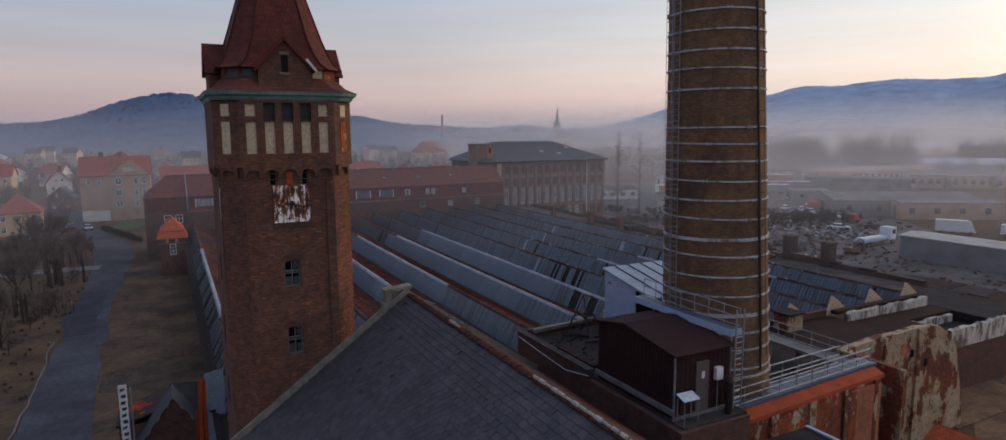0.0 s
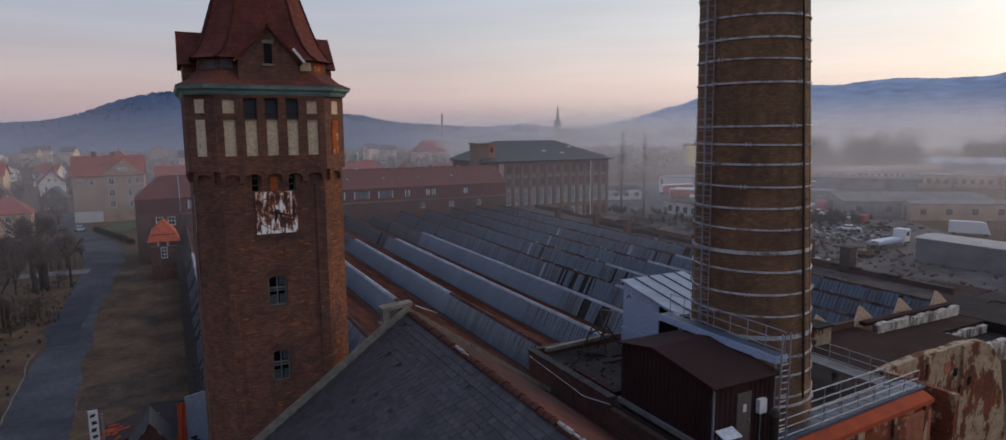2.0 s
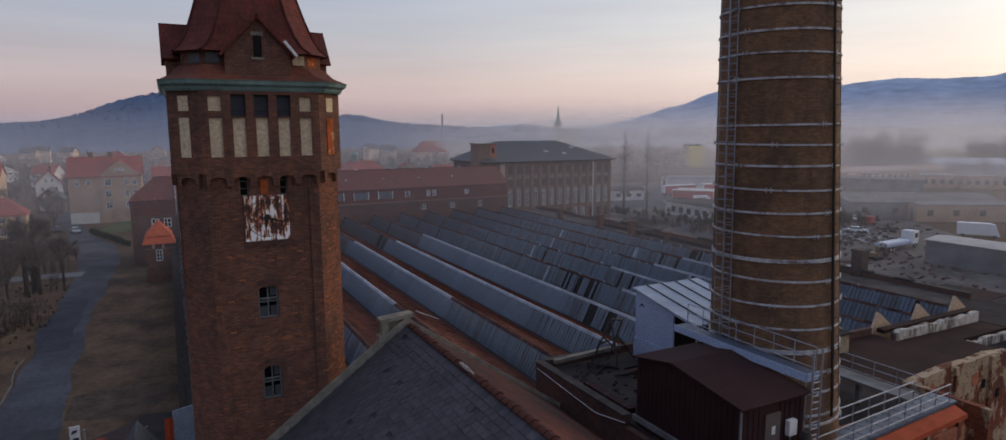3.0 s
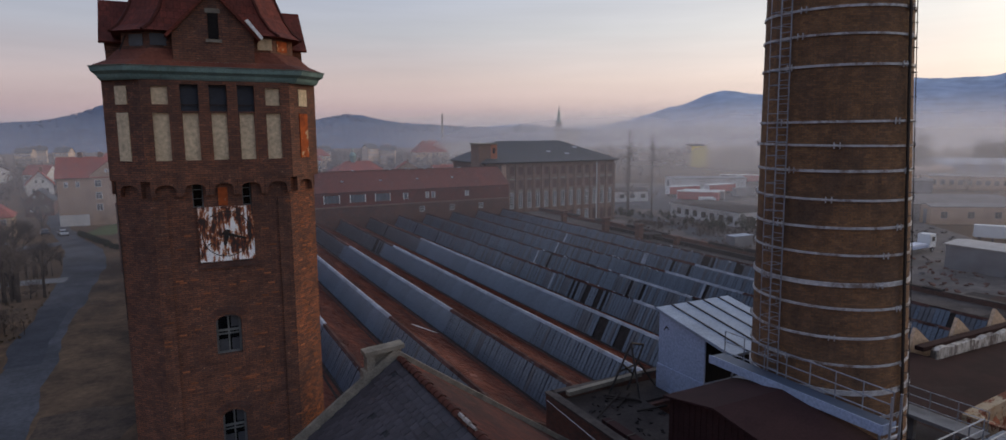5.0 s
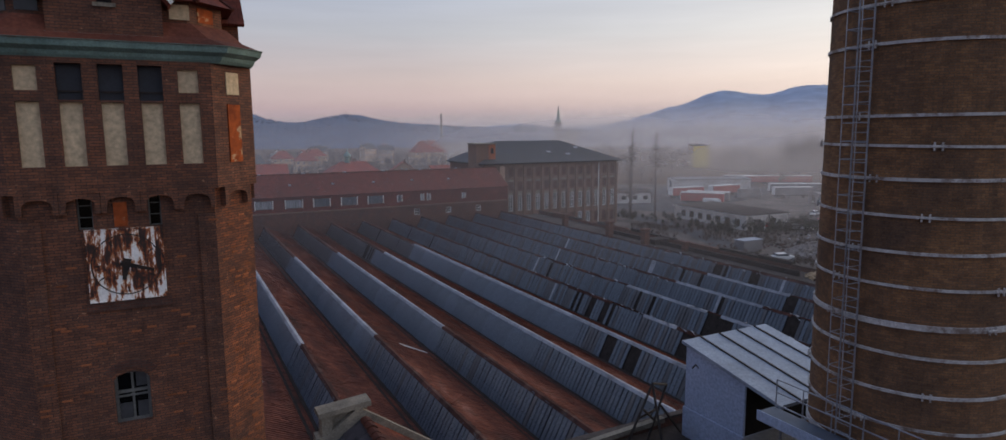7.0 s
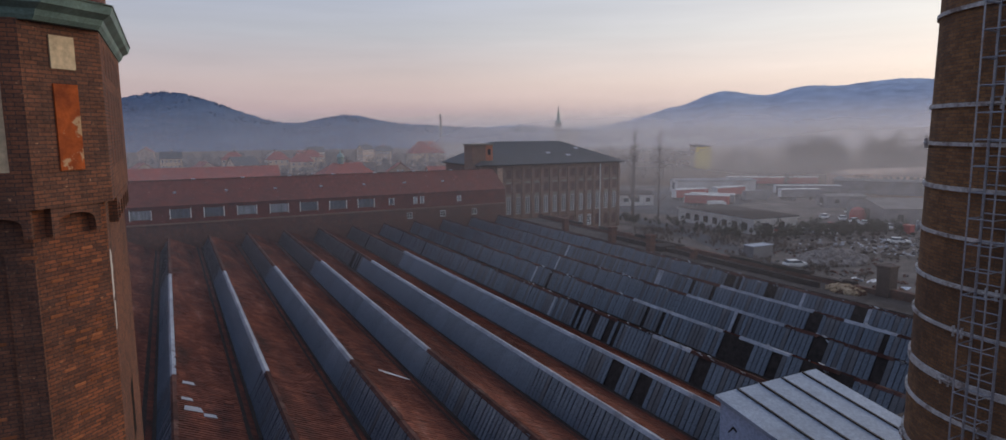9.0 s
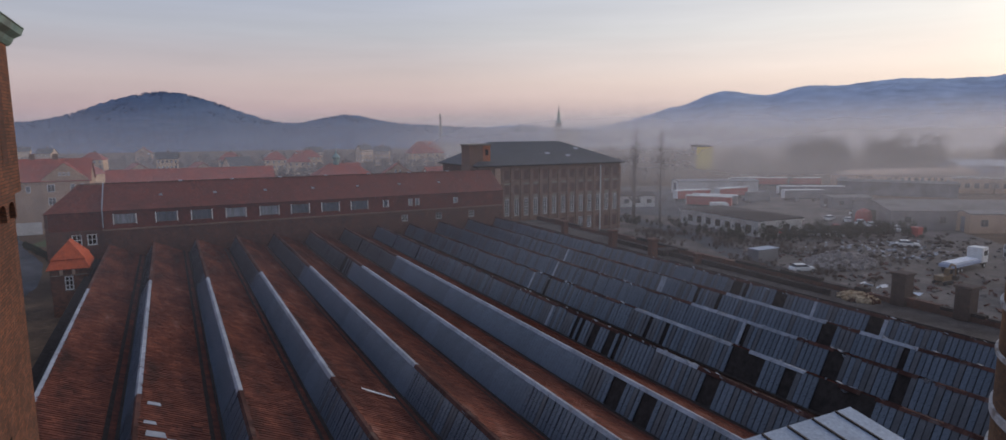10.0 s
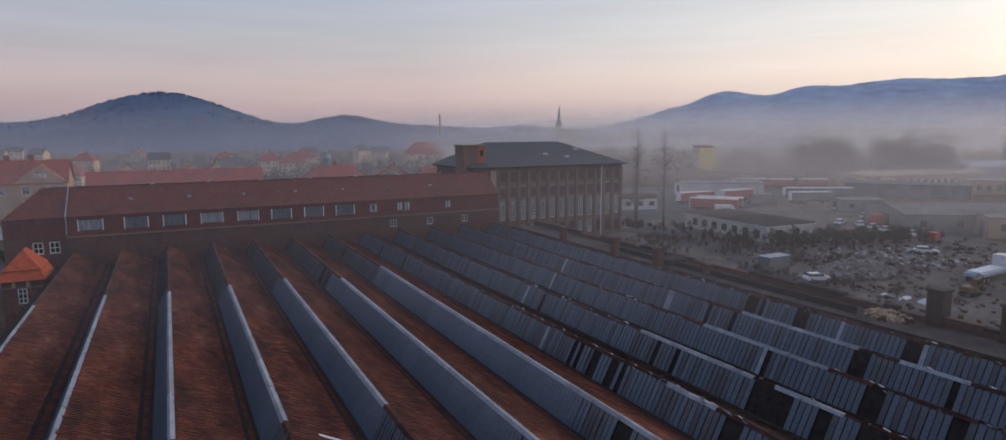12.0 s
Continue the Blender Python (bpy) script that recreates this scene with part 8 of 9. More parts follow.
part("wall", wall(B(), "x", 0.0, 0.3, 0.0, 27.0, 0, 3.3, hs), PLASTER_WHITE, wh)
for a, b2, z0, z1 in hs:
    window(wh, "x", 0.0, 1, a, b2, z0, z1, 2, 2, GREY_PAINT, 0.08, 0.1)
hs2 = [(2.6, 4.8, 0.9, 2.6), (7.6, 9.8, 0.9, 2.6)]
part("wall", wall(B(), "y", 0.0, 0.3, 0.3, 13.5, 0, 3.3, hs2), PLASTER_WHITE, wh)
for a, b2, z0, z1 in hs2:
    window(wh, "y", 0.0, 1, a, b2, z0, z1, 2, 2, GREY_PAINT, 0.08, 0.1)
part("wall", box(B(), 13.2, 13.5, 0.3, 27.0, 0, 3.3), PLASTER_WHITE, wh)
part("wall", box(B(), 0.3, 13.2, 26.7, 27.0, 0, 3.3), PLASTER_WHITE, wh)
# black block inside, so the hut windows look into painted dark
part("unlit_room_black", box(B(), 1.1, 12.9, 1.1, 26.3, 0.1, 3.2), VOID, wh, uv=False)
part("fascia", box(B(), -0.35, 13.85, -0.35, 27.4, 3.3, 3.6), PLASTER_WHITE, wh)
part("roof", hull(B(), [(-0.3, -0.3, 3.603), (13.8, -0.3, 3.603), (13.8, 27.3, 3.603), (-0.3, 27.3, 3.603)], [(-0.25, -0.25, 3.72), (13.75, -0.25, 3.9), (13.75, 27.25, 3.9), (-0.25, 27.25, 3.72)]), FELT, wh)
place(wh, 125.4, 120.6, 0, -4)


def hall_of(name, label, ln, dp, eave, ridge, wall_m, roof_m, x, y, turn, windows=0, z=0.0):
    h = thing(name, 0, 0, 0, label, "hall")
    part("wall", box(B(), 0, ln, 0, dp, 0, eave), wall_m, h)
    for s, y0 in ((1, -0.3), (-1, dp + 0.3)):
        plate([(-0.3, y0, eave + 0.02), (ln + 0.3, y0, eave + 0.02), (ln + 0.3, dp / 2, ridge), (-0.3, dp / 2, ridge)][::s], 0.14, roof_m, h)
    g = hull(B(), [(0, 0, eave), (0, dp, eave), (0, dp / 2, ridge - 0.15)], [(ln, 0, eave), (ln, dp, eave), (ln, dp / 2, ridge - 0.15)])
    bmesh.ops.recalc_face_normals(g, faces=g.faces)
    part("gable", g, wall_m, h)
    for i in range(windows):
        flat_window(h, (i + 0.5) * ln / windows, 0, eave * 0.35, min(1.6, ln / windows * 0.6), eave * 0.35, (0, -1), GREY_PAINT)
    part("gate", box(B(), -0.06, -0.003, dp * 0.35, dp * 0.65, 0, eave * 0.8), GREY_CLAD if wall_m is not GREY_CLAD else IRON, h)
    return place(h, x, y, z, turn)


hall_of("silver_roofed_store", "long low store with a pale sheet roof", 46, 8.0, 4.4, 4.9, GREY_CLAD, STORE_ROOF, 120.3, 68.9, -89, 0)
hall_of("grey_workshop", "long grey workshop hall with a low dusty roof", 40, 21.4, 4.6, 6.3, GREY_CLAD, DUSTY_ROOF, 162.8, 113.6, -33, 5)
hall_of("brown_workshop", "tan lean-to workshop with a low roof", 26, 5.2, 4.6, 5.2, PLASTER_TAN, CONCRETE, 172.5, 101, -33, 4)
hall_of("long_pink_hall", "long faded brick hall in the mist", 66, 14, 5.6, 7.2, PINK_WALL, PINK_WALL, 256, 186, -10, 18)
hall_of("concrete_store", "long low grey concrete store", 38, 12, 4.8, 5.4, GREY_CLAD, CONCRETE, 231.4, 177.2, -55, 0)
hall_of("blue_factory_hall", "pale blue steel factory hall", 46, 30, 7, 9.5, BLUE_SHEET, PENT_ROOF, 330, 187, -45, 3)
hall_of("pale_long_hall", "long pale factory hall with a window band", 60, 16, 5.4, 6.4, PLASTER_TAN, CONCRETE, 272, 158, -50, 20)
hall_of("white_depot", "white depot building behind the trailers", 30, 10, 5.0, 5.6, PLASTER_WHITE, GREY_CLAD, 177, 203, -26, 0)
hall_of("low_white_shed", "low white shed by the mill", 22, 8, 3.6, 4.6, PLASTER_WHITE, FELT, 124, 186, -20, 6)
hall_of("grey_depot_office", "low grey office with dark gates", 12, 8, 3.6, 4.0, GREY_CLAD, CONCRETE, 187, 147, -30, 2)
ct = thing("site_container", 104.6, 101.0, 0, "grey-blue site container on the yard", "container")
part("box", box(B(), 102.0, 107.2, 99.8, 102.2, 0.15, 2.5), GREY_CLAD, ct)
part("roof", box(B(), 101.9, 107.3, 99.7, 102.3, 2.503, 2.6), PENT_ROOF, ct)
rk = thing("red_kiosk", 158.0, 104.5, 0, "small bright red kiosk", "kiosk")
part("body", box(B(), 157.1, 158.9, 103.6, 105.4, 0, 2.0), CURTAIN_RED, rk)
part("roof", box(B(), 157.0, 159.0, 103.5, 105.5, 2.003, 2.1), CURTAIN_RED, rk)
tt = thing("red_tarpaulin_tent", 165.6, 122.4, 0, "red rounded tarpaulin over a load", "tarpaulin")
part("cover", stack(B(), [[(165.6 + r * math.cos(a) * 1.1, 122.4 + r * math.sin(a), z) for a in [2 * math.pi * k / 12 for k in range(12)]] for r, z in ((1.9, 0), (1.9, 2.2), (1.6, 3.4), (0.5, 4.0))]), CURTAIN_RED, tt, uv=False)
# rubble and scrap
def scatter(name, label, n, cx, cy, rx, ry, size, mat_, high, seed, cat="rubble", thin=1.0):
    r = np.random.RandomState(seed)
    V, F = [], []
    for i in range(n):
        a, q = r.uniform(0, 6.283), math.sqrt(r.uniform(0, 1))
        x, y = cx + rx * q * math.cos(a), cy + ry * q * math.sin(a)
        z = high * max(0.0, 1 - q ** 1.5) * r.uniform(0.6, 1.0)
        s = size * r.uniform(0.4, 1.4, 3) * np.array((1, 1, thin))
        rot = np.array(Euler(r.uniform(-0.6, 0.6, 3) + np.array((0, 0, r.uniform(0, 3)))).to_matrix())
        c = np.array([(i2, j, k) for i2 in (-1, 1) for j in (-1, 1) for k in (-1, 1)]) * s / 2 @ rot.T + (x, y, z + s[2] * 0.3)
        b0 = len(V)
        V += c.tolist()
        F += [[b0 + k for k in f] for f in ((0, 1, 3, 2), (4, 6, 7, 5), (0, 4, 5, 1), (2, 3, 7, 6), (0, 2, 6, 4), (1, 5, 7, 3))]
    me = bpy.data.meshes.new(name)
    me.from_pydata(V, [], F)
    me.materials.append(mat_)
    return tagged(new(name, me), label, cat, kind="stuff")


scatter("rubble_heap", "grey heap of broken brick and concrete", 900, 114.5, 92.5, 7.5, 5.0, 0.7, RUBBLE, 1.9, 1)
scatter("scrap_heap", "scattered pale scrap and sheet metal", 90, 134, 99, 18, 10, 0.7, CAP, 0.3, 2, "scrap", 0.2)
scatter("scrap_heap", "scattered dark scrap and timber", 190, 140, 104, 28, 20, 0.8, PURLIN, 0.5, 4, "scrap", 0.35)
scatter("scrap_heap", "scattered grey scrap and broken concrete", 260, 128, 92, 34, 30, 0.55, RUBBLE, 0.3, 14, "scrap", 0.5)
scatter("scrap_heap", "bits of brown timber and rusty sheet in the mud", 420, 104, 74, 22, 38, 0.55, CAP_RUST, 0.2, 15, "scrap", 0.4)
scatter("yard_debris", "broken stones beside the hall wall", 500, 84, 78, 7, 40, 0.45, RUBBLE, 0.2, 8, "debris")
for i, (cx, cy, rx2, ry2, n2) in enumerate(scatter_spots):
    scatter("brick_rubble", "low heap of dark brick rubble on the waste ground", n2, cx, cy, rx2, ry2, 0.5, RUBBLE, 0.7, 70 + i)
scatter("brick_heap", "tan heap of fallen brick on the flat roof edge", 260, 73.6, 61.5, 1.5, 2.2, 0.35, PEEL_CREAM, 0.6, 10, "rubble").location.z = 5.95
scatter("pale_sheets", "white roofing sheets strewn on the mud", 9, 105, 77.5, 1.6, 4.5, 1.3, WHITE_SHEET, 0.05, 11, "sheets", 0.06)
scatter("pale_sheets", "bright scrap sheets beside the lorry", 30, 137, 91, 8, 4, 0.8, CAP, 0.2, 12, "sheets", 0.1)
dg = thing("yellow_excavator", 115, 75, 0, "small muddy yellow excavator with its boom lowered", "excavator")
for s in (-1, 1):
    bm = box(B(), 113.6, 116.2, 75 + s * 0.8 - 0.22, 75 + s * 0.8 + 0.22, 0.05, 0.65)
    bmesh.ops.bevel(bm, geom=bm.edges[:], offset=0.15, segments=2, affect="EDGES")
    part("track", bm, RUBBER, dg, uv=False)
bm = box(B(), 113.5, 115.9, 74.2, 75.8, 0.7, 1.5)
bmesh.ops.bevel(bm, geom=bm.edges[:], offset=0.1, segments=2, affect="EDGES")
part("body", bm, DIGGER_YELLOW, dg, uv=False)
part("cab", hull(B(), [(114.9, 74.2, 1.5), (116.0, 74.2, 1.5), (116.0, 75.0, 1.5), (114.9, 75.0, 1.5)], [(114.95, 74.25, 2.6), (115.8, 74.25, 2.6), (115.8, 74.95, 2.6), (114.95, 74.95, 2.6)]), DIGGER_YELLOW, dg, uv=False)
part("cab_window", box(B(), 115.0, 115.75, 74.17, 74.215, 1.75, 2.45), PANE_DARK, dg, uv=False)
part("boom", tube(tube(B(), (115.8, 75.3, 1.4), (117.4, 75.3, 2.9), 0.16, 6), (117.4, 75.3, 2.9), (118.6, 75.3, 2.5), 0.15, 6), DIGGER_YELLOW, dg, uv=False)
part("dipper", tube(B(), (118.6, 75.3, 2.6), (118.9, 75.3, 0.9), 0.12, 6), DIGGER_YELLOW, dg, uv=False)
part("bucket", hull(B(), [(118.5, 74.9, 0.2), (119.1, 74.9, 0.3), (119.1, 75.7, 0.3), (118.5, 75.7, 0.2)], [(118.6, 74.9, 0.95), (119.2, 74.9, 0.9), (119.2, 75.7, 0.9), (118.6, 75.7, 0.95)]), IRON, dg, uv=False)
scatter("roof_litter", "dark litter and broken felt on the boiler roof", 45, 18.6, 28.6, 1.9, 3.0, 0.16, FELT, 0.0, 21, "litter", 0.4).location.z = 10.62
scatter("roof_litter", "pale scraps of mortar on the boiler roof", 16, 19.4, 30.6, 1.6, 1.0, 0.12, ROOF_GRIT, 0.0, 22, "litter", 0.4).location.z = 10.62
# loose scraps along the ridges of the broken bays
r5 = random.Random(55)
for k in range(7, 12):
    xr = X0 + PITCH * k
    V, F = [], []
    for _ in range(34):
        y, s = r5.uniform(41, 86), r5.uniform(0.12, 0.34)
        x = xr + r5.uniform(-0.22, 0.2)
        z = RZS + 0.06 - max(0.0, xr - x) * 1.6
        b0 = len(V)
        a = r5.uniform(0, 3.1)
        c0, s0 = math.cos(a) * s, math.sin(a) * s
        V += [(x - c0 * 0.4, y - s0, z), (x + s0 * 0.4, y - c0, z - 0.02), (x + c0 * 0.4, y + s0, z + 0.05), (x - s0 * 0.4, y + c0, z + 0.08), (x, y, z - 0.16)]
        F += [(b0, b0 + 1, b0 + 2, b0 + 3), (b0, b0 + 4, b0 + 1), (b0 + 1, b0 + 4, b0 + 2), (b0 + 2, b0 + 4, b0 + 3), (b0 + 3, b0 + 4, b0)]
    me = bpy.data.meshes.new("ridge_scraps")
    me.from_pydata(V, [], F)
    me.materials.append(CAP)
    tagged(new("ridge_scraps", me), "pale bent scraps of flashing along a broken ridge", "scraps", "ridge scraps", kind="stuff")

# ---- trees and shrubs ----
def branches(seed, height, spread, depth=4, splits=3, trunk_r=0.16, up=0.5):
    """A bare winter tree: tapered limbs that fork, ending in many thin twigs. Returns (limbs, twigs) as vertices and faces."""
    r = random.Random(seed)
    limbs, twigs = ([], []), ([], [])

    def rod(store, p, q, ra, rb, n):
        V, F = store
        d = (q - p).normalized()
        s = d.cross(Vector((0.3, 0.2, 1) if abs(d.z) < 0.95 else (1, 0, 0))).normalized()
        u = d.cross(s)
        b0 = len(V)
        for c, rr in ((p, ra), (q, rb)):
            V.extend([tuple(c + (s * math.cos(2 * math.pi * i / n) + u * math.sin(2 * math.pi * i / n)) * rr) for i in range(n)])
        for i in range(n):
            F.append((b0 + i, b0 + (i + 1) % n, b0 + n + (i + 1) % n, b0 + n + i))

    def grow(p, d, ln, rad, lvl):
        q = p + d * ln
        rod(limbs if lvl < 3 else twigs, p, q, rad, rad * 0.65, 5 if lvl < 3 else 3)
        if lvl >= depth:
            for _ in range(3):
                v = (d + Vector((r.uniform(-1, 1), r.uniform(-1, 1), r.uniform(-0.6, 0.8))) * 0.8).normalized()
                rod(twigs, q, q + v * ln * r.uniform(0.5, 1.0), max(rad * 0.6, 0.012), 0.006, 3)
            return
        for k in range(splits + (lvl == 0)):
            a = r.uniform(0, 6.283)
            side = Vector((math.cos(a), math.sin(a), 0))
            v = (d * up + side * spread * r.uniform(0.5, 1.1) + Vector((0, 0, r.uniform(0.1, 0.5)))).normalized()
            grow(p.lerp(q, r.uniform(0.55, 1.0)), v, ln * r.uniform(0.55, 0.8), rad * 0.55, lvl + 1)
        grow(q, (d + Vector((r.uniform(-0.2, 0.2), r.uniform(-0.2, 0.2), 0.1))).normalized(), ln * 0.7, rad * 0.65, lvl + 1)
    grow(Vector((0, 0, -0.2)), Vector((0.03, 0.02, 1)).normalized(), height * 0.34, trunk_r, 0)
    return limbs, twigs


def bare_tree(name, label, seed, height, spread, depth=4, trunk_r=0.16, up=0.5, group="bare trees"):
    t = thing(name, 0, 0, 0, label, "tree", group)
    for nm, (V, F), mt in zip(("trunk", "crown"), branches(seed, height, spread, depth, 3, trunk_r, up), (BARK, TWIG)):
        me = bpy.data.meshes.new(nm)
        me.from_pydata(V, [], F)
        me.materials.append(mt)
        ob = new(nm, me)
        ob.parent = t
    return t


lane_tree = place(bare_tree("bare_tree", "spreading leafless tree beside the lane", 3, 9.5, 0.8, 5, 0.26), -22.8, 122, 0, 0)
young_tree = place(bare_tree("bare_tree", "thin leafless young tree on the meadow", 8, 8.5, 0.55, 4, 0.14), -23.5, 85, 0, 0)
shrub = place(bare_tree("leafless_shrub", "dark leafless shrub in rough grass", 12, 3.2, 1.3, 4, 0.07, 0.3, "shrubs"), -22.0, 93, 0, 0)
def slender_tree(name, label, seed, height, group):
    """A columnar leafless tree: one straight trunk with short steep branches all the way up."""
    t = thing(name, 0, 0, 0, label, "tree", group)
    r = random.Random(seed)
    trunk, crown = B(), B()
    tube(trunk, (0, 0, -0.2), (0.1, 0.1, height * 0.5), 0.28, 7, 0.17)
    tube(trunk, (0.1, 0.1, height * 0.5), (0, 0.2, height), 0.17, 6, 0.02)
    for i in range(110):
        f = r.uniform(0.14, 0.99)
        a = r.uniform(0, 6.283)
        ln = (1.05 - f) ** 0.7 * height * 0.13 * r.uniform(0.5, 1.2) + 0.5
        p = Vector((0.1, 0.15, f * height))
        d = Vector((math.cos(a), math.sin(a), r.uniform(0.7, 1.6))).normalized()
        tube(crown, p, p + d * ln, 0.036, 3, 0.015)
        for k in range(4):
            q = p + d * ln * r.uniform(0.3, 1.0)
            v = (d + Vector((r.uniform(-1, 1), r.uniform(-1, 1), r.uniform(-0.2, 0.9)))).normalized()
            tube(crown, q, q + v * ln * r.uniform(0.25, 0.6), 0.022, 3, 0.01)
    part("trunk", trunk, BARK, t, uv=False)
    part("crown", crown, TWIG, t, uv=False)
    return t


poplar = place(slender_tree("poplar_tree", "tall slender leafless poplar beside the mill", 15, 24, "poplars"), 119.8, 157.5, 0, 0)
for x, y, s, a in ((122.3, 150.0, 0.98, 60), (126, 166, 0.8, 130), (112.5, 163, 0.6, 200), (131, 172, 0.7, 20)):
    copy_thing(poplar, pose(x, y, 0, 0, 0, a)).scale = (s, s, s)
rs2 = random.Random(31)
for x, y, s, a in ((-26.5, 112, 0.85, 40), (-29, 132, 0.9, 80), (-27, 150, 1.0, 120), (-31, 160, 0.9, 10), (-34, 105, 0.9, 200), (-26, 70, 0.8, 222), (-21.5, 140, 0.7, 50), (-30, 200, 1.1, 20), (-45, 215, 1.2, 90), (-24, 232, 1.2, 0)):
    copy_thing(lane_tree, pose(x, y, 0, 0, 0, a)).scale = (s, s, s)
for x, y, s, a in ((-28, 96, 0.9, 40), (-22.4, 76, 0.8, 100), (-25.5, 118, 1.0, 180), (-31, 88, 1.1, 10)):
    copy_thing(young_tree, pose(x, y, 0, 0, 0, a)).scale = (s, s, s)
for i in range(26):
    x, y = rs2.uniform(-30, -19.5), rs2.uniform(66, 150)
    if 130 < y < 137:
        continue
    s = rs2.uniform(0.5, 1.2)
    copy_thing(shrub, pose(x, y, 0, 0, 0, rs2.uniform(0, 360))).scale = (s, s, s)
for i in range(9):
    x, y = rs2.uniform(80, 108), rs2.uniform(45, 130)
    s = rs2.uniform(0.5, 1.3)
    copy_thing(shrub, pose(x, y, 0, 0, 0, rs2.uniform(0, 360))).scale = (s, s, s)


def thicket(name, label, spots, h, seed, material, quads=90, size=0.5, flat=0.55):
    """Far or dense growth: many small twig clumps with gaps, over thin trunks, as one mesh of stuff."""
    r = np.random.RandomState(seed)
    V, F = [], []
    for x, y, k in spots:
        hh = h * k * r.uniform(0.75, 1.2)
        b0 = len(V)
        w = 0.05 * hh * 0.35
        V += [(x - w, y, 0), (x + w, y, 0), (x + w * 0.5, y + w, hh * 0.6), (x - w * 0.5, y - w, hh * 0.6), (x, y - w, 0), (x, y + w, 0), (x, y + w * 0.5, hh * 0.6), (x, y - w * 0.5, hh * 0.6)]
        F += [(b0, b0 + 1, b0 + 2, b0 + 3), (b0 + 4, b0 + 5, b0 + 6, b0 + 7)]
        for _ in range(quads):
            d = r.normal(0, 1, 3)
            d /= np.linalg.norm(d)
            q = r.uniform(0.3, 1.0) ** 0.5
            c = np.array((x, y, hh * 0.6)) + d * q * np.array((hh * 0.28, hh * 0.28, hh * 0.40)) * r.uniform(0.8, 1.15)
            c[2] = max(c[2], 0.2)
            a, b3 = r.normal(0, 1, 3), r.normal(0, 1, 3)
            a = a / np.linalg.norm(a) * size * r.uniform(0.5, 1.4)
            b3 = b3 / np.linalg.norm(b3) * size * flat * r.uniform(0.4, 1.0)
            b0 = len(V)
            V += [tuple(c - a), tuple(c + b3), tuple(c + a)]
            F.append((b0, b0 + 1, b0 + 2))
    me = bpy.data.meshes.new(name)
    me.from_pydata(V, [], F)
    me.materials.append(material)
    return tagged(new(name, me), label, "trees", kind="stuff")


rw2 = random.Random(77)
polar = lambda a0, a1, d0, d1: (lambda az, d: (12 + d * math.sin(radians(az)), 24 + d * math.cos(radians(az)), rw2.uniform(0.6, 1.1)))(rw2.uniform(a0, a1), rw2.uniform(d0, d1))
thicket("far_woods", "misty leafless trees among the town houses", [polar(-30, 36, 235, 620) for _ in range(900)], 9, 1, TWIG, 70, 0.9)
thicket("far_woods", "dark misty tree belt beyond the yard", [s for s in [polar(36, 78, 290, 620) for _ in range(420)] if abs(math.degrees(math.atan2(s[0] - 12, s[1] - 24)) - 44.6) > 1.8], 12, 2, TWIG, 70, 1.0)
thicket("tall_far_trees", "group of tall dark trees standing in mist", [polar(56.8, 61.8, 400, 450) for _ in range(60)] + [polar(51.5, 55.4, 400, 450) for _ in range(44)] + [polar(65, 70, 400, 450) for _ in range(40)], 20, 3, BARK, 330, 0.8)
thicket("mill_trees", "bare trees behind the long range and mill", [(rw2.uniform(20, 125), rw2.uniform(178, 215), rw2.uniform(0.6, 1.0)) for _ in range(60)], 10, 4, TWIG, 120, 0.5)
thicket("yard_hedge", "dark evergreen hedge and scrub before the white hut", [(118 + 42 * u + rw2.uniform(-4, 4), 120 - 12 * u + rw2.uniform(-5, 4), rw2.uniform(0.4, 1.1)) for u in [i / 150 for i in range(150)]], 3.4, 5, HEDGE, 150, 0.34)
thicket("yard_hedge", "dark scrub along the yard lane", [(rw2.uniform(112, 124), rw2.uniform(122, 160), rw2.uniform(0.5, 1.0)) for _ in range(50)], 2.2, 6, HEDGE, 110, 0.3)
thicket("lane_hedge", "clipped dark hedge round the lawn", [(-21 + 9.5 * u + rw2.uniform(-0.4, 0.4), 187 - 27 * u + rw2.uniform(-0.4, 0.4), rw2.uniform(0.8, 1.0)) for u in [i / 60 for i in range(60)]], 1.5, 7, HEDGE, 120, 0.25)
thicket("rough_grass", "tufts of rough brown grass", [(rw2.uniform(-30, -18.2), rw2.uniform(55, 130), rw2.uniform(0.3, 1.0)) for _ in range(150)], 0.45, 8, TUFT, 26, 0.22)

ring = lambda x, y, r, n, k0, k1: [(x + rw2.gauss(0, r), y + rw2.gauss(0, r * 1.6), rw2.uniform(k0, k1)) for _ in range(n)]
thicket("lane_scrub", "dense brown leafless bushes beside the lane", ring(-22.2, 138, 1.2, 16, 0.8, 1.2) + ring(-21.2, 101, 1.3, 22, 0.4, 0.85) + ring(-27, 108, 2.5, 16, 0.5, 0.9), 4.6, 31, TWIG, 110, 0.15)
thicket("lane_tree_twigs", "fine twigs of the leafless trees by the lane", ring(-21.8, 119.5, 1.1, 7, 0.85, 1.1) + ring(-23.6, 98, 0.9, 5, 0.7, 0.9) + ring(-27, 133, 1.6, 6, 0.7, 1.0), 10.5, 32, TWIG, 150, 0.14)

scrub_spots = []
for _ in range(46):
    cx, cy = rw2.uniform(86, 124), rw2.uniform(84, 138)
    if math.hypot(cx - 111, cy - 103) < 6:
        continue
    scrub_spots += [(cx + rw2.gauss(0, 2.0), cy + rw2.gauss(0, 2.0), rw2.uniform(0.4, 1.1)) for _ in range(14)]
thicket("yard_scrub", "patches of low brown leafless scrub on the yard", scrub_spots, 1.5, 10, TWIG, 60, 0.22)

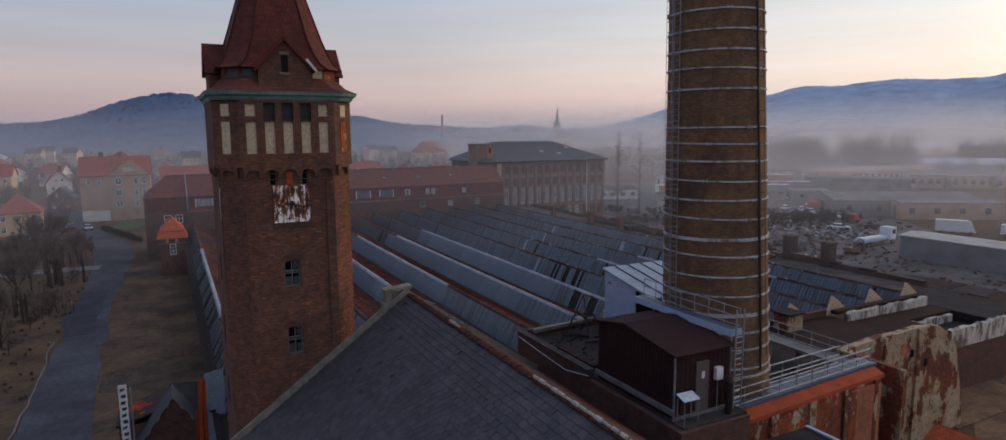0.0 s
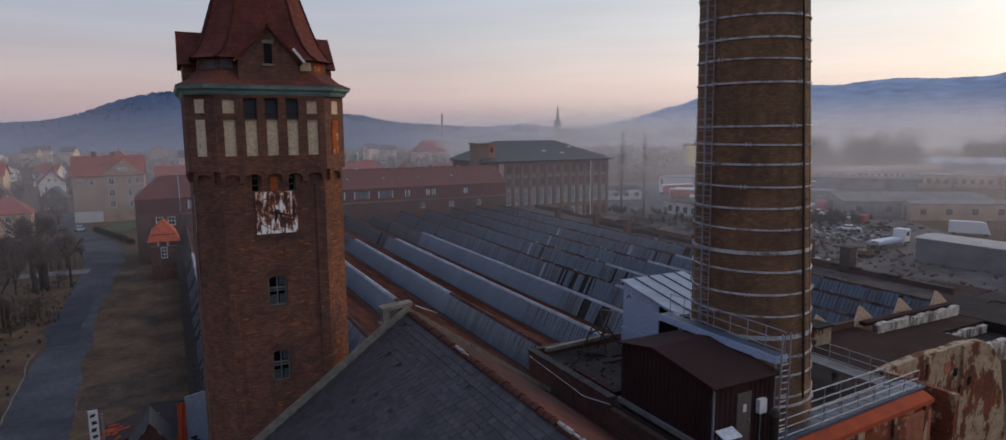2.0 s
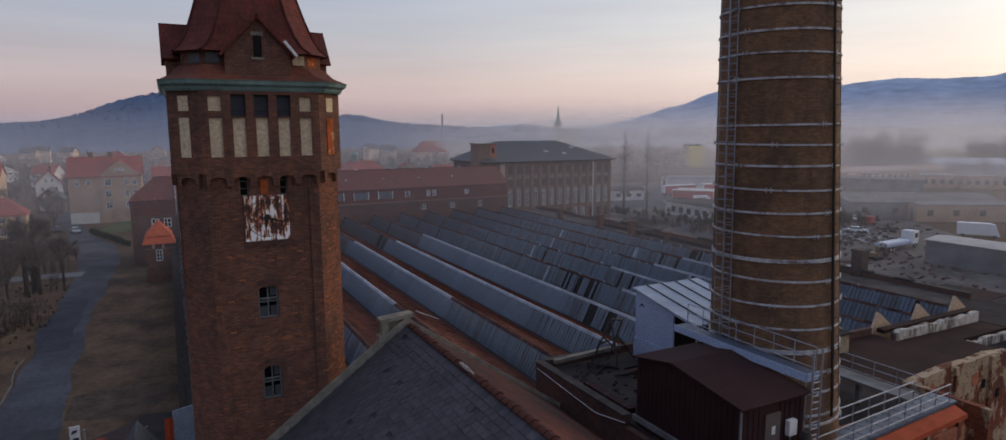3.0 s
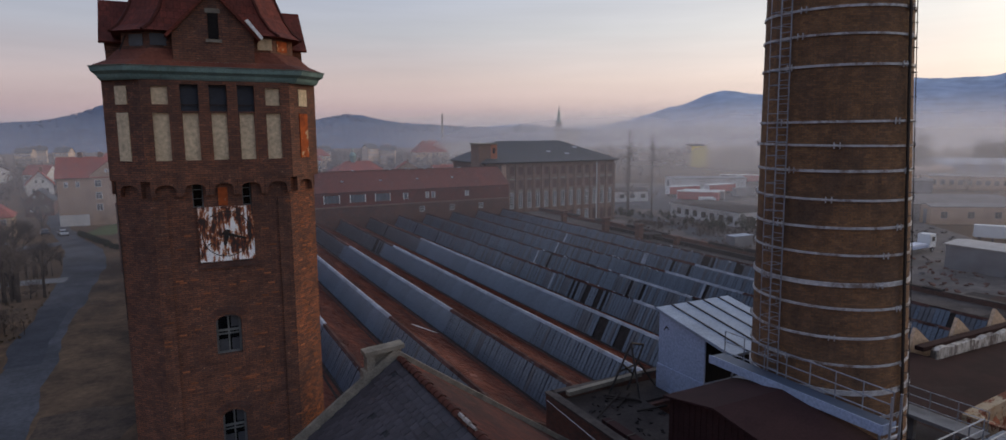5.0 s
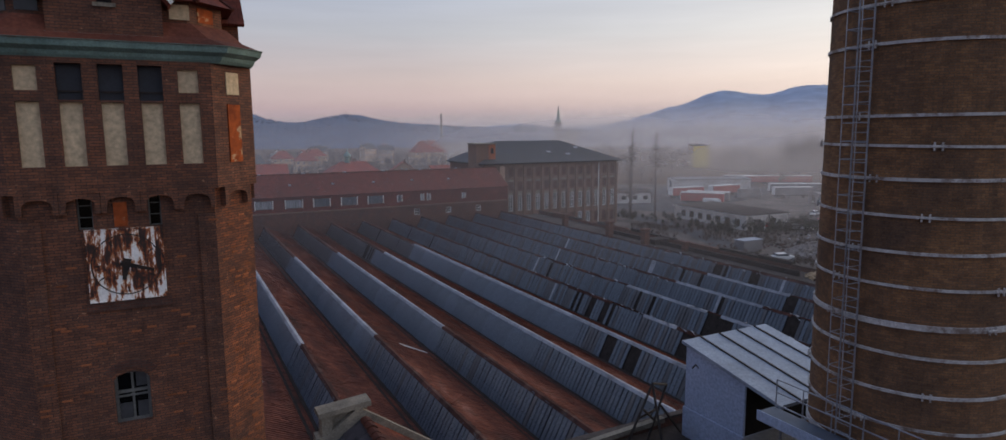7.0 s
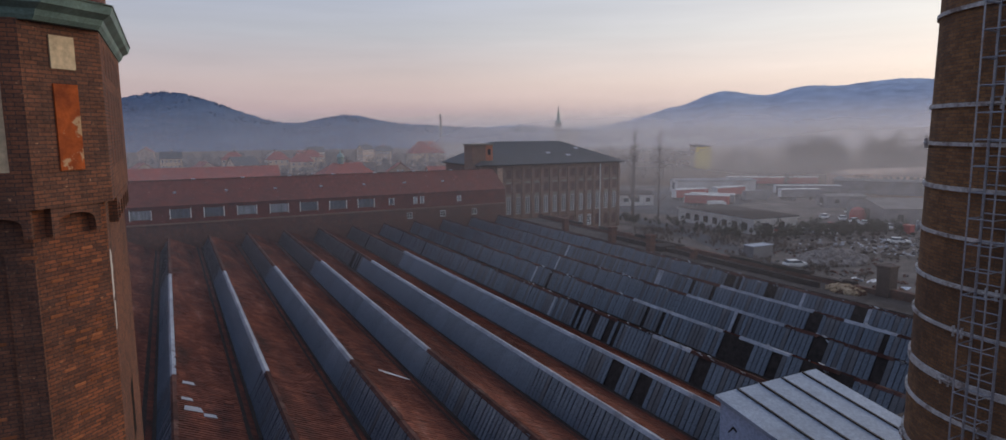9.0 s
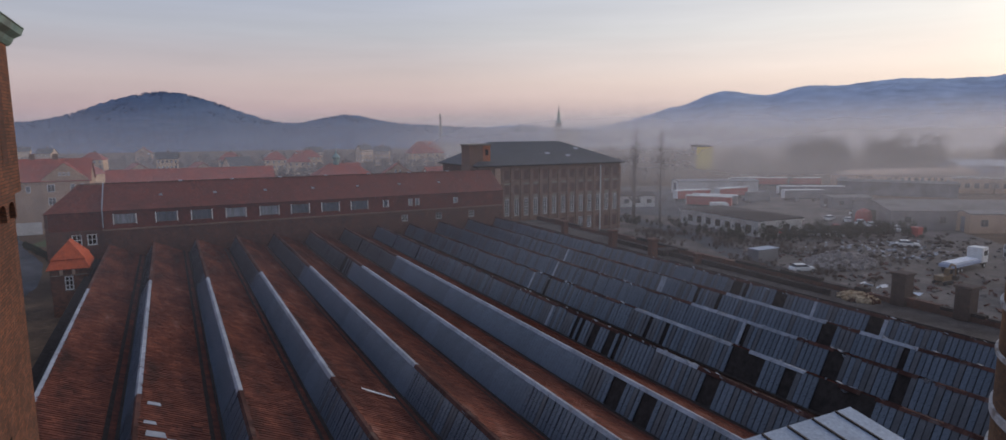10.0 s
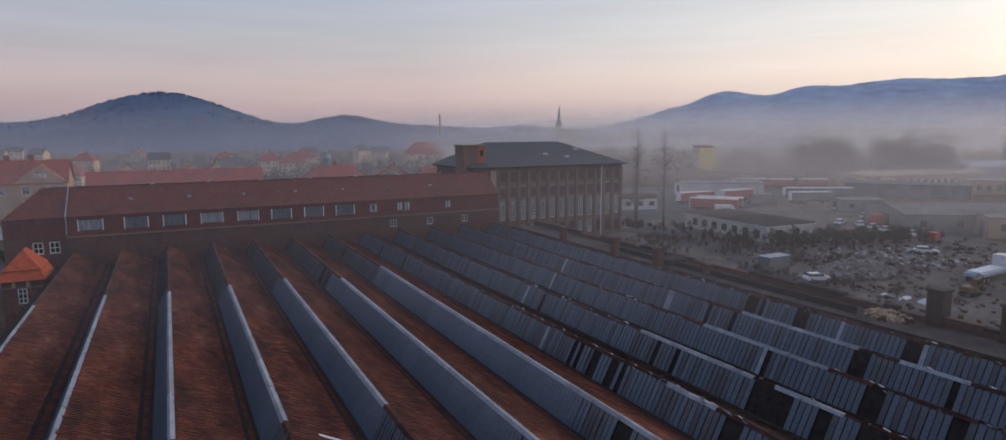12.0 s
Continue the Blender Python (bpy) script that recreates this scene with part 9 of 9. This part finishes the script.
# ---- slates on the front roof ----
slope_deg = math.degrees(math.atan(SL))
up_v = Vector((math.cos(radians(slope_deg)), 0, math.sin(radians(slope_deg))))
out_v = Vector((-math.sin(radians(slope_deg)), 0, math.cos(radians(slope_deg))))
sl_w, sl_row, sl_len = 0.40, 0.32, 0.42
slate_mesh = mesh_of(hull(B(), [(0, -sl_w / 2 + 0.006, 0.012), (0, sl_w / 2 - 0.006, 0.012), (sl_len, sl_w / 2 - 0.006, 0.001), (sl_len, -sl_w / 2 + 0.006, 0.001)],
                          [(0, -sl_w / 2 + 0.006, 0.046), (0, sl_w / 2 - 0.006, 0.046), (sl_len, sl_w / 2 - 0.006, 0.010), (sl_len, -sl_w / 2 + 0.006, 0.010)]), "slate", SLATE)
rsl = random.Random(9)
corner = np.array([v.co[:] for v in slate_mesh.vertices])
quads = [tuple(p.vertices) for p in slate_mesh.polygons]
eave_p = Vector((EX0, 0, EZ0))
rows_n = int(math.hypot(RX - EX0, RZ - EZ0) / sl_row)
SV, SF = [], []
for i in range(rows_n):
    y = 1.0 + (sl_w / 2 if i % 2 else 0)
    while y < GY - 0.3:
        p = eave_p + up_v * (i * sl_row) + out_v * 0.004 + Vector((0, y, 0))
        y += sl_w
        if rsl.random() < 0.006:
            continue
        turn = pose(0, 0, 0, 0, -slope_deg + rsl.uniform(-0.6, 1.2), rsl.uniform(-1.2, 1.2) if rsl.random() < 0.93 else rsl.uniform(-5, 5))
        m = Matrix.Translation(p) @ turn
        if i >= rows_n - 17 and GY - 5.4 < p.y:
            piece("slate", slate_mesh, roof_left, m)
        else:
            a = np.array(m)
            b0 = len(SV)
            SV += (corner @ a[:3, :3].T + a[:3, 3]).tolist()
            SF += [tuple(b0 + k for k in q) for q in quads]
me = bpy.data.meshes.new("slate_field")
me.from_pydata([tuple(Vector(v) - at_of(roof_left)) for v in SV], [], SF)
me.materials.append(surface("slate_field", (0.064, 0.055, 0.060), (0.042, 0.037, 0.041), (0.046, 0.034, 0.030), 0.7, 26, 0.72, 0.4, island=0.25))
slates = new("slate_field", me)
slates.parent = roof_left
tagged(slates, "weathered dark slates in even rows", kind="stuff")
